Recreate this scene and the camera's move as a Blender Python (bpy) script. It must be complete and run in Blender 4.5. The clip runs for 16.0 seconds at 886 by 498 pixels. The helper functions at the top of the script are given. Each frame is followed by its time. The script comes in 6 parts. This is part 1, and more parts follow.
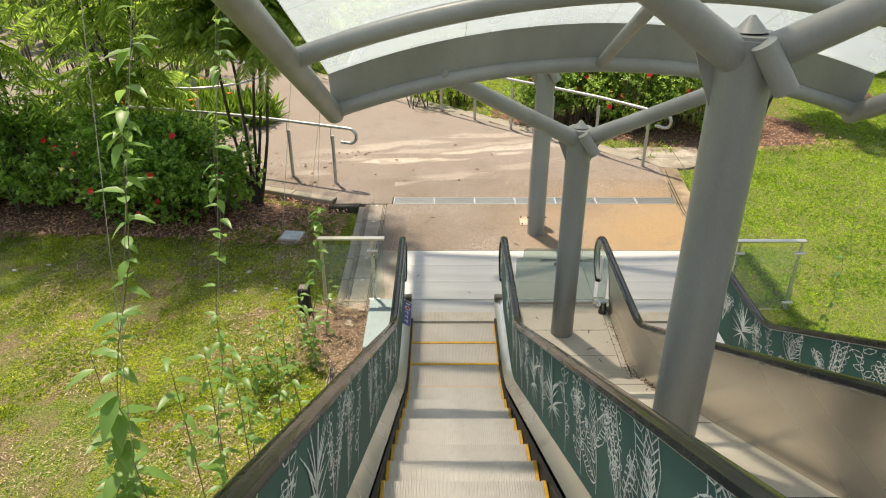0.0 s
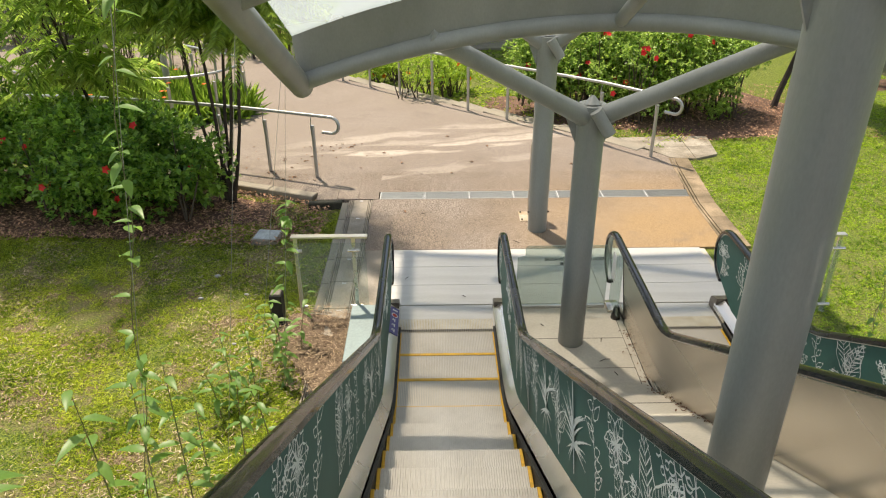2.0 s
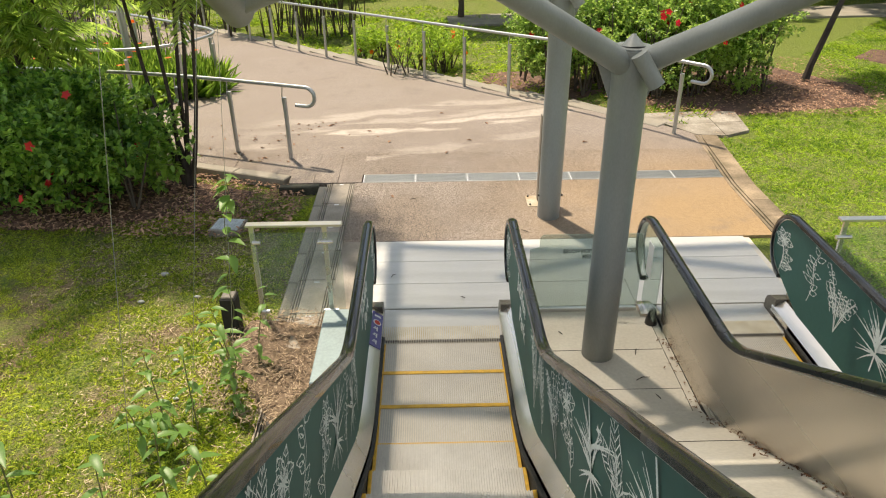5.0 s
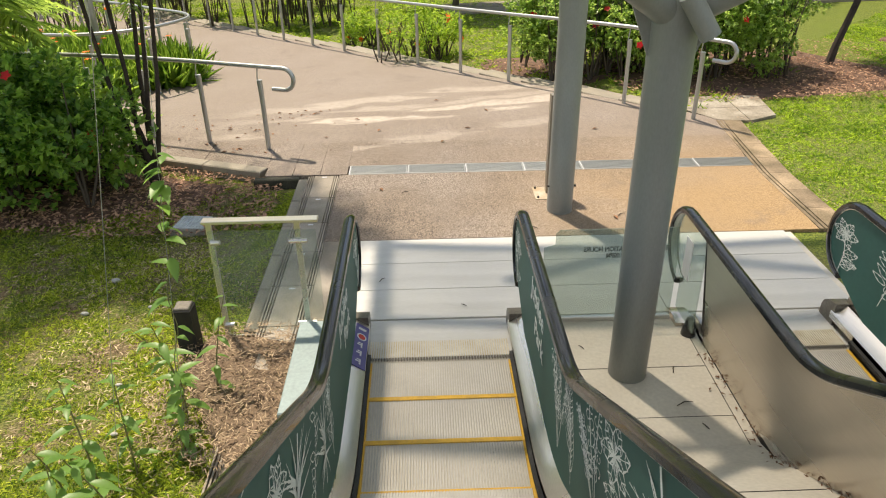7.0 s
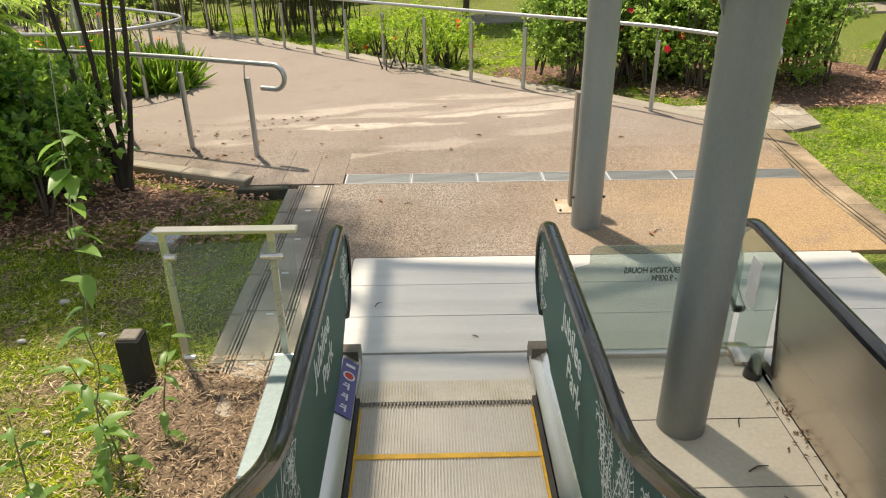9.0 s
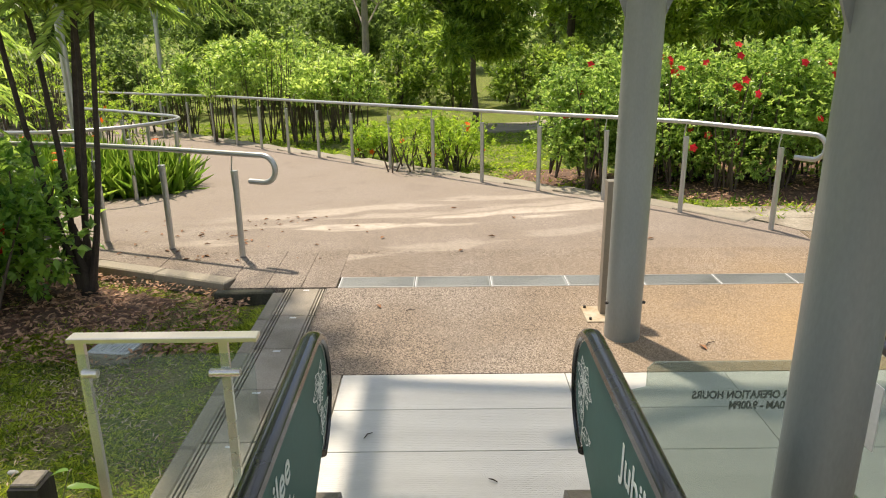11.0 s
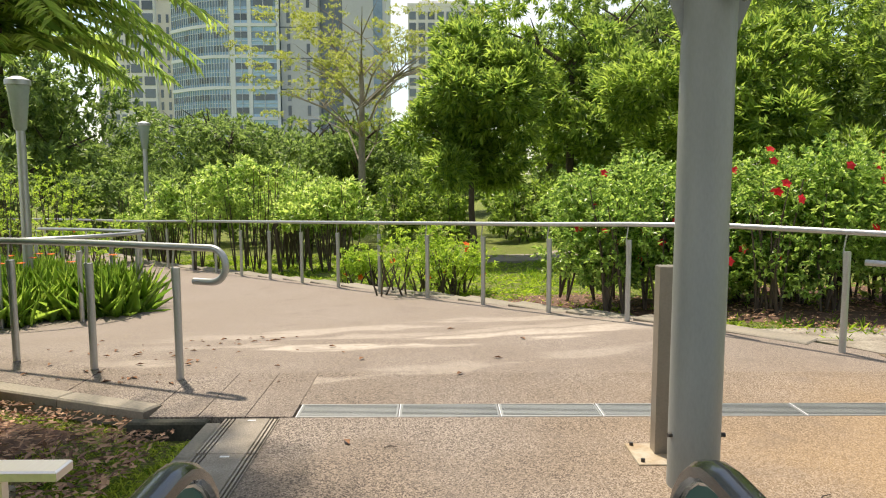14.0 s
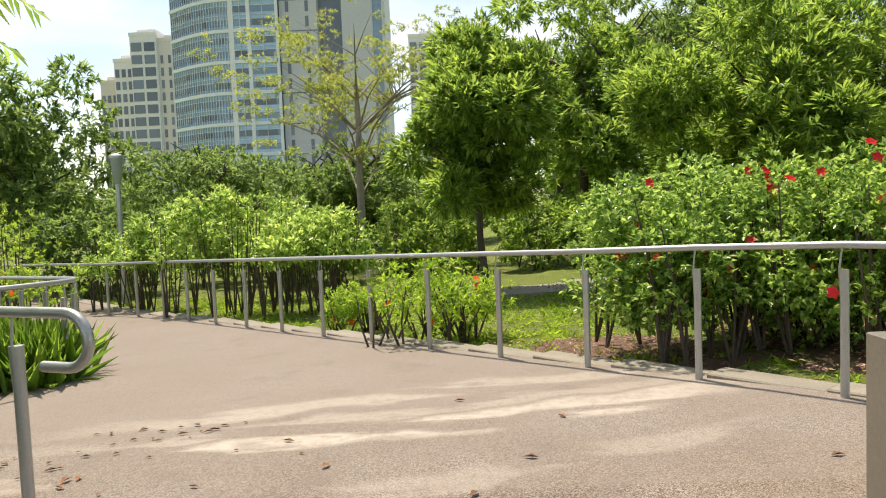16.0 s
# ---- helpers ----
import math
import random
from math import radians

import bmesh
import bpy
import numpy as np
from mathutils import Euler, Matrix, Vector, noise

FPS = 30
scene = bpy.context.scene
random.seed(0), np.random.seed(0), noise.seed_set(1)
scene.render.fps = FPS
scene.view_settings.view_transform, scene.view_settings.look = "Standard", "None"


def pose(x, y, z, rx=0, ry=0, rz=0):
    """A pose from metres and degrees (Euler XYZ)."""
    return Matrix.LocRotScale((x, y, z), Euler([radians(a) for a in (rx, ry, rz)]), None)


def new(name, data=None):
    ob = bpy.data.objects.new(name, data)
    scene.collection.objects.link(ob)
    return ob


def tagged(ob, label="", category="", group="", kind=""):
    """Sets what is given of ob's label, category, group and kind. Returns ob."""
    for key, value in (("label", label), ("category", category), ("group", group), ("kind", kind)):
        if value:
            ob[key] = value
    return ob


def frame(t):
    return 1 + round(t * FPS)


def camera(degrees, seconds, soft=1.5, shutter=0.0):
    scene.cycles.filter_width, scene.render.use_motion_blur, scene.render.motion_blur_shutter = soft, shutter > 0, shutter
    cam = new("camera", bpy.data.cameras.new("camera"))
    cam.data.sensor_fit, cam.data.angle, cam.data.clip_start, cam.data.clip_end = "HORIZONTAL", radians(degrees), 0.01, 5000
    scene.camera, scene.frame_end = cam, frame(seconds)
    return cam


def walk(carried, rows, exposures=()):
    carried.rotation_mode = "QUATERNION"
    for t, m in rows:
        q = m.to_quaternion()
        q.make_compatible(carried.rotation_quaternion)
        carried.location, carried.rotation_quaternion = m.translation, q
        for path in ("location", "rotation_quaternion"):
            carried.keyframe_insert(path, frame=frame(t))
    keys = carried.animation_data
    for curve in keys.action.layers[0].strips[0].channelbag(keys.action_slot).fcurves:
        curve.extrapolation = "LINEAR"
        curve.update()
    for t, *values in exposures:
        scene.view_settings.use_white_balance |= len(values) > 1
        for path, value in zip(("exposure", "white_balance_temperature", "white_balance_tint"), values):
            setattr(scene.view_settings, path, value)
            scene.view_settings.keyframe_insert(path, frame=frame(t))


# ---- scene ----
cam = camera(63.2, 16.0, soft=1.1)
METRES, EYE, TILT, LEAN, TURN = 9.0, 4.85, -28.2, 0.0, 0.0
ROWS = [
    (0.0, 0.0, 0.0, 0.0, 0.0, 0.0, -0.0),
    (0.5, 0.0001, 0.0288, -0.0005, 0.02, 0.04, 0.16),
    (1.0, 0.0011, 0.0571, -0.0015, -0.06, 0.18, 0.35),
    (1.5, 0.0022, 0.0865, -0.0021, -0.27, 0.18, 0.5),
    (2.0, 0.0032, 0.1159, -0.0032, -0.48, 0.09, 0.61),
    (2.5, 0.0044, 0.1442, -0.0035, -0.59, -0.07, 0.7),
    (3.0, 0.0049, 0.1733, -0.0044, -0.69, -0.17, 0.78),
    (3.5, 0.0053, 0.2021, -0.0047, -0.74, -0.27, 0.8),
    (4.0, 0.0055, 0.2293, -0.0051, -0.81, -0.38, 0.79),
    (6.5, 0.0051, 0.3683, -0.0071, -1.13, -0.47, 1.4),
    (7.0, 0.0062, 0.3966, -0.0079, -1.23, -0.4, 1.48),
    (7.5, 0.0066, 0.4234, -0.0087, -1.21, -0.31, 1.4),
    (8.0, 0.007, 0.4501, -0.0094, -1.09, -0.12, 1.17),
    (10.5, 0.0087, 0.5841, -0.0091, -0.12, 7.24, 0.71),
    (11.0, 0.0091, 0.6112, -0.0076, -0.04, 10.41, 0.55),
    (11.5, 0.0093, 0.6367, -0.0065, -0.05, 14.13, 0.35),
    (12.0, 0.0095, 0.6609, -0.0061, -0.09, 17.86, 0.21),
    (12.5, 0.0094, 0.6874, -0.0048, -0.22, 20.67, 0.13),
    (13.0, 0.0102, 0.7138, -0.0044, -0.27, 22.13, 0.09),
    (13.5, 0.0112, 0.7412, -0.0047, -0.34, 22.54, 0.09),
    (14.0, 0.0116, 0.7726, -0.0025, -0.39, 22.25, 0.24),
    (14.5, 0.0126, 0.8051, 0.0012, -0.31, 21.55, 0.67),
    (15.0, 0.0146, 0.8448, 0.0104, -0.17, 21.43, 1.35),
    (15.5, 0.0129, 0.9083, 0.0441, 0.15, 22.67, 2.0),
    (16.0, 0.0204, 0.9737, 0.092, 1.14, 24.55, 1.96),
]
EXPOSURES = [(0.0, 0.70, 7400, 11), (10.5, 0.68, 7400, 11), (16.0, 0.61, 7100, 11)]
walk(cam, [(t, pose(0, 0, EYE, TILT, LEAN, TURN) @ pose(METRES * x, METRES * y, METRES * z, 90 + pitch, roll, yaw)) for t, x, y, z, yaw, pitch, roll in ROWS], EXPOSURES)

# ---- world and sun ----
SUN_TO = Vector((-0.22, 0.38, 1.0)).normalized()  # towards the sun: ahead and to the left
world = bpy.data.worlds.new("world")
scene.world = world
world.use_nodes = True
wn = world.node_tree
sky = wn.nodes.new("ShaderNodeTexSky")
sky.sky_type, sky.sun_disc = "NISHITA", False
sky.sun_elevation = math.asin(SUN_TO.z)
sky.sun_rotation = math.atan2(SUN_TO.x, SUN_TO.y)
sky.dust_density, sky.air_density = 0.6, 1.0
tcw, cloud, soft, dull = wn.nodes.new("ShaderNodeTexCoord"), wn.nodes.new("ShaderNodeTexNoise"), wn.nodes.new("ShaderNodeMapRange"), wn.nodes.new("ShaderNodeHueSaturation")
cmap = wn.nodes.new("ShaderNodeMapping")
cmap.inputs["Scale"].default_value = (1, 1, 3.0)
wn.links.new(tcw.outputs["Generated"], cmap.inputs[0]), wn.links.new(cmap.outputs[0], cloud.inputs["Vector"])
cloud.inputs["Scale"].default_value, cloud.inputs["Detail"].default_value = 2.6, 7.0
for k, q in zip(("From Min", "From Max", "To Min", "To Max"), (0.38, 0.62, 0.95, 0.40)):
    soft.inputs[k].default_value = q
wn.links.new(cloud.outputs[0], soft.inputs[0]), wn.links.new(soft.outputs[0], dull.inputs["Saturation"])
dull.inputs["Value"].default_value = 0.94
wn.links.new(sky.outputs[0], dull.inputs["Color"])
wn.links.new(dull.outputs[0], wn.nodes["Background"].inputs[0])
wn.nodes["Background"].inputs[1].default_value = 0.142
sun = new("sun", bpy.data.lights.new("sun", "SUN"))
sun.data.energy, sun.data.angle, sun.data.color = 3.9, radians(2.0), (1.0, 0.93, 0.82)
sun.matrix_world = SUN_TO.to_track_quat("Z", "Y").to_matrix().to_4x4()


# ---- mesh helpers ----
class Geo:
    """Loose vertices and faces that grow into one mesh."""

    def __init__(self):
        self.v, self.f = [], []

    def add(self, verts, faces):
        n = len(self.v)
        self.v.extend(tuple(p) for p in verts)
        self.f.extend(tuple(i + n for i in f) for f in faces)
        return self

    def box(self, x0, x1, y0, y1, z0, z1, c=0.0):
        """A block; c chamfers its upper edges."""
        if c:
            v = [(x0, y0, z0), (x1, y0, z0), (x1, y1, z0), (x0, y1, z0), (x0, y0, z1 - c), (x1, y0, z1 - c), (x1, y1, z1 - c), (x0, y1, z1 - c),
                 (x0 + c, y0 + c, z1), (x1 - c, y0 + c, z1), (x1 - c, y1 - c, z1), (x0 + c, y1 - c, z1)]
            f = [(3, 2, 1, 0)] + [(i, (i + 1) % 4, 4 + (i + 1) % 4, 4 + i) for i in range(4)] + [(4 + i, 4 + (i + 1) % 4, 8 + (i + 1) % 4, 8 + i) for i in range(4)] + [(8, 9, 10, 11)]
        else:
            v = [(x, y, z) for z in (z0, z1) for x, y in ((x0, y0), (x1, y0), (x1, y1), (x0, y1))]
            f = [(3, 2, 1, 0), (4, 5, 6, 7)] + [(i, (i + 1) % 4, 4 + (i + 1) % 4, 4 + i) for i in range(4)]
        return self.add(v, f)

    def tube(self, pts, r, n=12, caps=True):
        """A round pipe along the points; r is one radius or one for each point."""
        pts = [Vector(p) for p in pts]
        rr = r if isinstance(r, (list, tuple)) else [r] * len(pts)
        up, rings = None, []
        for i, p in enumerate(pts):
            d = (pts[min(i + 1, len(pts) - 1)] - pts[max(i - 1, 0)]).normalized()
            if up is None:
                up = d.orthogonal().normalized()
            up = (up - d * up.dot(d)).normalized()
            side = d.cross(up)
            rings.append([p + (up * math.cos(a) + side * math.sin(a)) * rr[i] for a in (2 * math.pi * k / n for k in range(n))])
        v = [q for ring in rings for q in ring]
        f = [(i * n + k, i * n + (k + 1) % n, (i + 1) * n + (k + 1) % n, (i + 1) * n + k) for i in range(len(pts) - 1) for k in range(n)]
        if caps:
            f += [tuple(reversed(range(n))), tuple((len(pts) - 1) * n + k for k in range(n))]
        return self.add(v, f)

    def sweep(self, section, path, closed=True, caps=True):
        """Carry a section of (x, h) along a path of (y, z, ny, nz): h goes along the normal."""
        m, v = len(section), []
        for y, z, ny, nz in path:
            v += [(x, y + h * ny, z + h * nz) for x, h in section]
        k = m if closed else m - 1
        f = [(i * m + j, (i + 1) * m + j, (i + 1) * m + (j + 1) % m, i * m + (j + 1) % m) for i in range(len(path) - 1) for j in range(k)]
        if closed and caps:
            f += [tuple(range(m)), tuple(reversed([(len(path) - 1) * m + j for j in range(m)]))]
        return self.add(v, f)

    def prism(self, poly, z0, z1, c=0.0):
        """A flat slab over a polygon of (x, y); z1 may be a function of (x, y)."""
        top = z1 if callable(z1) else (lambda x, y: z1)
        n = len(poly)
        v = [(x, y, z0) for x, y in poly] + [(x, y, top(x, y)) for x, y in poly]
        return self.add(v, [tuple(reversed(range(n))), tuple(range(n, 2 * n))] + [(i, (i + 1) % n, n + (i + 1) % n, n + i) for i in range(n)])

    def mesh(self, name, mat=None, smooth=0.0, fix=True):
        me = bpy.data.meshes.new(name)
        me.from_pydata(self.v, [], self.f)
        if fix and len(self.f) < 60000:
            bm = bmesh.new()
            bm.from_mesh(me)
            bmesh.ops.recalc_face_normals(bm, faces=bm.faces)
            bm.to_mesh(me)
            bm.free()
        if mat:
            me.materials.append(mat)
        if smooth:
            me.shade_smooth()
            me.set_sharp_from_angle(angle=radians(smooth))
        me.update()
        return me


def part(name, geo, mat, parent=None, label="", smooth=35.0):
    """One mesh object, under a thing or a part when parent is given."""
    ob = new(name, geo.mesh(name, mat, smooth) if isinstance(geo, Geo) else geo)
    if parent:
        ob.parent = parent
    if label:
        ob["label"] = label
    return ob


def thing(name, label, category, group="", at=(0, 0, 0), kind=""):
    """An Empty at a thing's base, that its parts hang under."""
    ob = new(name)
    ob.location = at
    ob.empty_display_size = 0.2
    return tagged(ob, label, category, group, kind)


def placed(ob, x, y, z, rz=0.0):
    ob.matrix_basis = pose(x, y, z, 0, 0, rz)
    return ob


# ---- materials ----
def material(name, colour, rough=0.6, metal=0.0, vary=0.25, scale=6.0, fine=60.0, bump=0.15, second=None, spread=0.5, stretch=(1, 1, 1), each=0.0, through_light=0.0, coat=0.0, bump_scale=None, rough_vary=0.15, distance=0.01):
    """A surface with variation at two scales and fine relief. second: the other colour of the coarse patches; each: variation from piece to piece."""
    m = bpy.data.materials.new(name)
    m.use_nodes = True
    nt = m.node_tree
    N, L = nt.nodes, nt.links
    b = N["Principled BSDF"]
    tc, mp = N.new("ShaderNodeTexCoord"), N.new("ShaderNodeMapping")
    mp.inputs["Scale"].default_value = stretch
    L.new(tc.outputs["Object"], mp.inputs[0])
    coarse, grain = N.new("ShaderNodeTexNoise"), N.new("ShaderNodeTexNoise")
    for n, s, d in ((coarse, scale, 5.0), (grain, fine, 3.0)):
        L.new(mp.outputs[0], n.inputs["Vector"])
        n.inputs["Scale"].default_value, n.inputs["Detail"].default_value = s, d
    ramp = N.new("ShaderNodeMapRange")
    ramp.inputs["From Min"].default_value, ramp.inputs["From Max"].default_value = 0.5 - spread / 2, 0.5 + spread / 2
    L.new(coarse.outputs[0], ramp.inputs[0])
    mix = N.new("ShaderNodeMix")
    mix.data_type = "RGBA"
    c2 = second or tuple(c * (1 - vary) for c in colour)
    mix.inputs["A"].default_value, mix.inputs["B"].default_value = (*colour, 1), (*c2, 1)
    L.new(ramp.outputs[0], mix.inputs["Factor"])
    hsv = N.new("ShaderNodeHueSaturation")
    L.new(mix.outputs["Result"], hsv.inputs["Color"])
    val = N.new("ShaderNodeMapRange")
    val.inputs["From Min"].default_value, val.inputs["From Max"].default_value = 0.25, 0.75
    val.inputs["To Min"].default_value, val.inputs["To Max"].default_value = 1 - vary, 1 + vary
    L.new(grain.outputs[0], val.inputs[0])
    last = val.outputs[0]
    if each:
        info = N.new("ShaderNodeObjectInfo")
        em = N.new("ShaderNodeMapRange")
        em.inputs["To Min"].default_value, em.inputs["To Max"].default_value = 1 - each, 1 + each
        L.new(info.outputs["Random"], em.inputs[0])
        mul = N.new("ShaderNodeMath")
        mul.operation = "MULTIPLY"
        L.new(last, mul.inputs[0]), L.new(em.outputs[0], mul.inputs[1])
        last = mul.outputs[0]
    L.new(last, hsv.inputs["Value"])
    L.new(hsv.outputs[0], b.inputs["Base Color"])
    rr = N.new("ShaderNodeMapRange")
    rr.inputs["To Min"].default_value, rr.inputs["To Max"].default_value = max(0.02, rough - rough_vary), min(1, rough + rough_vary)
    L.new(coarse.outputs[0], rr.inputs[0])
    L.new(rr.outputs[0], b.inputs["Roughness"])
    b.inputs["Metallic"].default_value = metal
    b.inputs["Coat Weight"].default_value = coat
    if bump:
        bp = N.new("ShaderNodeBump")
        bp.inputs["Strength"].default_value, bp.inputs["Distance"].default_value = bump, distance
        L.new(grain.outputs[0], bp.inputs["Height"])
        L.new(bp.outputs[0], b.inputs["Normal"])
    return m


def leafy(name, dark, light, glow=0.45, rough=0.45):
    """A leaf: gloss on top, light coming through, each leaf its own green."""
    m = bpy.data.materials.new(name)
    m.use_nodes = True
    nt = m.node_tree
    N, L = nt.nodes, nt.links
    b = N["Principled BSDF"]
    geo = N.new("ShaderNodeNewGeometry")
    ramp = N.new("ShaderNodeMix")
    ramp.data_type = "RGBA"
    ramp.inputs["A"].default_value, ramp.inputs["B"].default_value = (*dark, 1), (*light, 1)
    noi, tc = N.new("ShaderNodeTexNoise"), N.new("ShaderNodeTexCoord")
    noi.inputs["Scale"].default_value = 1.3
    L.new(tc.outputs["Object"], noi.inputs["Vector"])
    add = N.new("ShaderNodeMath")
    add.operation = "MULTIPLY_ADD"
    L.new(noi.outputs[0], add.inputs[0])
    add.inputs[1].default_value, add.inputs[2].default_value = 1.2, -0.6
    ad2 = N.new("ShaderNodeMath")
    L.new(geo.outputs["Random Per Island"], ad2.inputs[0]), L.new(add.outputs[0], ad2.inputs[1])
    ad2.use_clamp = True
    L.new(ad2.outputs[0], ramp.inputs["Factor"])
    L.new(ramp.outputs["Result"], b.inputs["Base Color"])
    b.inputs["Roughness"].default_value = rough
    tr, mx = N.new("ShaderNodeBsdfTranslucent"), N.new("ShaderNodeMixShader")
    hs = N.new("ShaderNodeHueSaturation")
    hs.inputs["Value"].default_value, hs.inputs["Hue"].default_value = 2.1, 0.485
    L.new(ramp.outputs["Result"], hs.inputs["Color"]), L.new(hs.outputs[0], tr.inputs["Color"])
    mx.inputs[0].default_value = glow
    L.new(b.outputs[0], mx.inputs[1]), L.new(tr.outputs[0], mx.inputs[2])
    L.new(mx.outputs[0], N["Material Output"].inputs["Surface"])
    return m


def glassy(name, colour, rough=0.02, alpha=0.25):
    """Thin clear or tinted sheet: mostly see-through, with real reflections."""
    m = bpy.data.materials.new(name)
    m.use_nodes = True
    N, L = m.node_tree.nodes, m.node_tree.links
    b = N["Principled BSDF"]
    b.inputs["Base Color"].default_value = (*colour, 1)
    b.inputs["Roughness"].default_value = rough
    tr, mx = N.new("ShaderNodeBsdfTransparent"), N.new("ShaderNodeMixShader")
    tr.inputs[0].default_value = (*[min(1, 0.55 + 0.45 * c) for c in colour], 1)
    mx.inputs[0].default_value = alpha
    L.new(tr.outputs[0], mx.inputs[1]), L.new(b.outputs[0], mx.inputs[2])
    L.new(mx.outputs[0], N["Material Output"].inputs["Surface"])
    return m


M_PAINT = material("grey_painted_steel", (0.28, 0.295, 0.285), 0.40, 0.0, 0.06, 3.0, 90, 0.06, second=(0.20, 0.212, 0.202), spread=0.5, stretch=(1, 1, 0.35))
M_STEEL = material("brushed_stainless_steel", (0.66, 0.60, 0.525), 0.26, 0.95, 0.05, 1.2, 160, 0.02, second=(0.52, 0.475, 0.42), stretch=(1, 0.04, 1), rough_vary=0.08)
M_DECK = material("satin_stainless_deck", (0.74, 0.715, 0.68), 0.30, 0.85, 0.05, 2.0, 120, 0.03, stretch=(1, 0.05, 1))
M_RAILSTEEL = material("galvanised_rail_steel", (0.46, 0.47, 0.47), 0.42, 0.75, 0.08, 5, 80, 0.05)
M_RUBBER = material("black_handrail_rubber", (0.011, 0.012, 0.015), 0.25, 0.0, 0.2, 3, 60, 0.03, second=(0.02, 0.02, 0.021), coat=0.35)
M_BLACK = material("black_brush_strip", (0.016, 0.016, 0.016), 0.6, 0.0, 0.3, 8, 120, 0.3)
M_TEAL = material("teal_printed_glass", (0.036, 0.135, 0.115), 0.55, 0.0, 0.05, 1.5, 30, 0.0, second=(0.044, 0.12, 0.104), rough_vary=0.05)
M_TEAL.node_tree.nodes["Principled BSDF"].inputs["Specular IOR Level"].default_value = 0.25
M_PALETEAL = material("pale_glass_newel", (0.30, 0.36, 0.33), 0.2, 0.0, 0.05, 1.5, 30, 0.0)
M_DARKTRIM = material("dark_metal_trim", (0.05, 0.045, 0.04), 0.45, 0.3, 0.1, 4, 40, 0.02)
M_BLUEPAINT = material("pale_blue_painted_metal", (0.27, 0.35, 0.36), 0.5, 0.0, 0.12, 3, 40, 0.05, second=(0.2, 0.25, 0.25))
M_WOODDARK = material("blackened_timber", (0.016, 0.015, 0.014), 0.7, 0.0, 0.3, 6, 50, 0.4, stretch=(1, 1, 0.2))
M_MANHOLE = material("galvanised_cover", (0.62, 0.66, 0.68), 0.5, 0.3, 0.12, 8, 60, 0.2, second=(0.42, 0.45, 0.46))
M_PRINTBLACK = material("black_lettering", (0.015, 0.015, 0.015), 0.5, 0, 0.05, 4, 40, 0)
M_PURPLE = material("purple_safety_label", (0.10, 0.09, 0.28), 0.4, 0, 0.05, 6, 60, 0)
M_INLET = material("grey_inlet_plastic", (0.20, 0.18, 0.155), 0.45, 0.4)
M_PICTO = material("white_label_print", (0.7, 0.7, 0.72), 0.4, 0, 0.05, 6, 60, 0)
M_SLAB = material("speckled_drain_slab", (0.40, 0.35, 0.295), 0.85, 0, 0.35, 2.2, 110, 0.5, second=(0.22, 0.19, 0.15), spread=0.3, each=0.15)
M_DEADLEAF = material("dead_leaf", (0.30, 0.135, 0.06), 0.8, 0, 0.3, 20, 90, 0.1, second=(0.12, 0.06, 0.03), each=0.4)
M_CHALK = material("white_line_print", (0.80, 0.86, 0.83), 0.6, 0.0, 0.08, 4, 60, 0.0)
M_TREAD = material("grooved_aluminium_tread", (0.62, 0.59, 0.54), 0.42, 0.35, 0.06, 2.2, 40, 0.03, second=(0.44, 0.415, 0.375), each=0.07, spread=0.35)
M_YELLOW = material("worn_yellow_paint", (0.85, 0.48, 0.03), 0.55, 0.0, 0.12, 8, 60, 0.1, second=(0.5, 0.3, 0.05))
M_PLATE = material("ribbed_aluminium_plate", (0.57, 0.565, 0.54), 0.45, 0.15, 0.06, 2.2, 60, 0.05, second=(0.44, 0.435, 0.42), stretch=(0.35, 3, 1))
M_COMB = material("stained_comb_plate", (0.60, 0.545, 0.42), 0.5, 0.1, 0.2, 5, 90, 0.1, second=(0.42, 0.35, 0.22), spread=0.3)
M_CONCRETE = material("smooth_cement_floor", (0.60, 0.56, 0.48), 0.8, 0.0, 0.08, 1.4, 40, 0.1, second=(0.46, 0.42, 0.355))
M_KERB = material("weathered_concrete_kerb", (0.32, 0.28, 0.22), 0.9, 0.0, 0.18, 2.5, 50, 0.4, second=(0.22, 0.20, 0.165), each=0.08)
M_GRATE = material("stainless_drain_grate", (0.34, 0.35, 0.34), 0.45, 0.6, 0.1, 4, 60, 0.05, each=0.1)
M_DARK = material("dark_gap", (0.02, 0.02, 0.018), 0.9, 0, 0.2, 5, 40, 0)
M_BARK = material("brown_bark", (0.11, 0.085, 0.06), 0.9, 0.0, 0.3, 6, 40, 0.7, second=(0.06, 0.045, 0.032), stretch=(1, 1, 0.25))
M_PALEBARK = material("pale_grey_bark", (0.38, 0.335, 0.27), 0.9, 0.0, 0.25, 5, 40, 0.6, second=(0.21, 0.18, 0.14), stretch=(1, 1, 0.3))
M_DARKSTEM = material("dark_brown_stem", (0.055, 0.04, 0.03), 0.8, 0.0, 0.3, 8, 50, 0.4, second=(0.03, 0.022, 0.018))
M_SOIL = material("leaf_litter_soil", (0.19, 0.105, 0.07), 0.95, 0.0, 0.4, 7, 60, 0.5, second=(0.075, 0.045, 0.03), distance=0.012)
M_DRYSOIL = material("dry_crumbly_soil", (0.17, 0.115, 0.075), 0.95, 0.0, 0.35, 6, 70, 0.5, second=(0.13, 0.09, 0.055), distance=0.012)
M_WHITE = material("white_wall_paint", (0.76, 0.80, 0.85), 0.7, 0, 0.05, 0.2, 3, 0, second=(0.70, 0.74, 0.78))
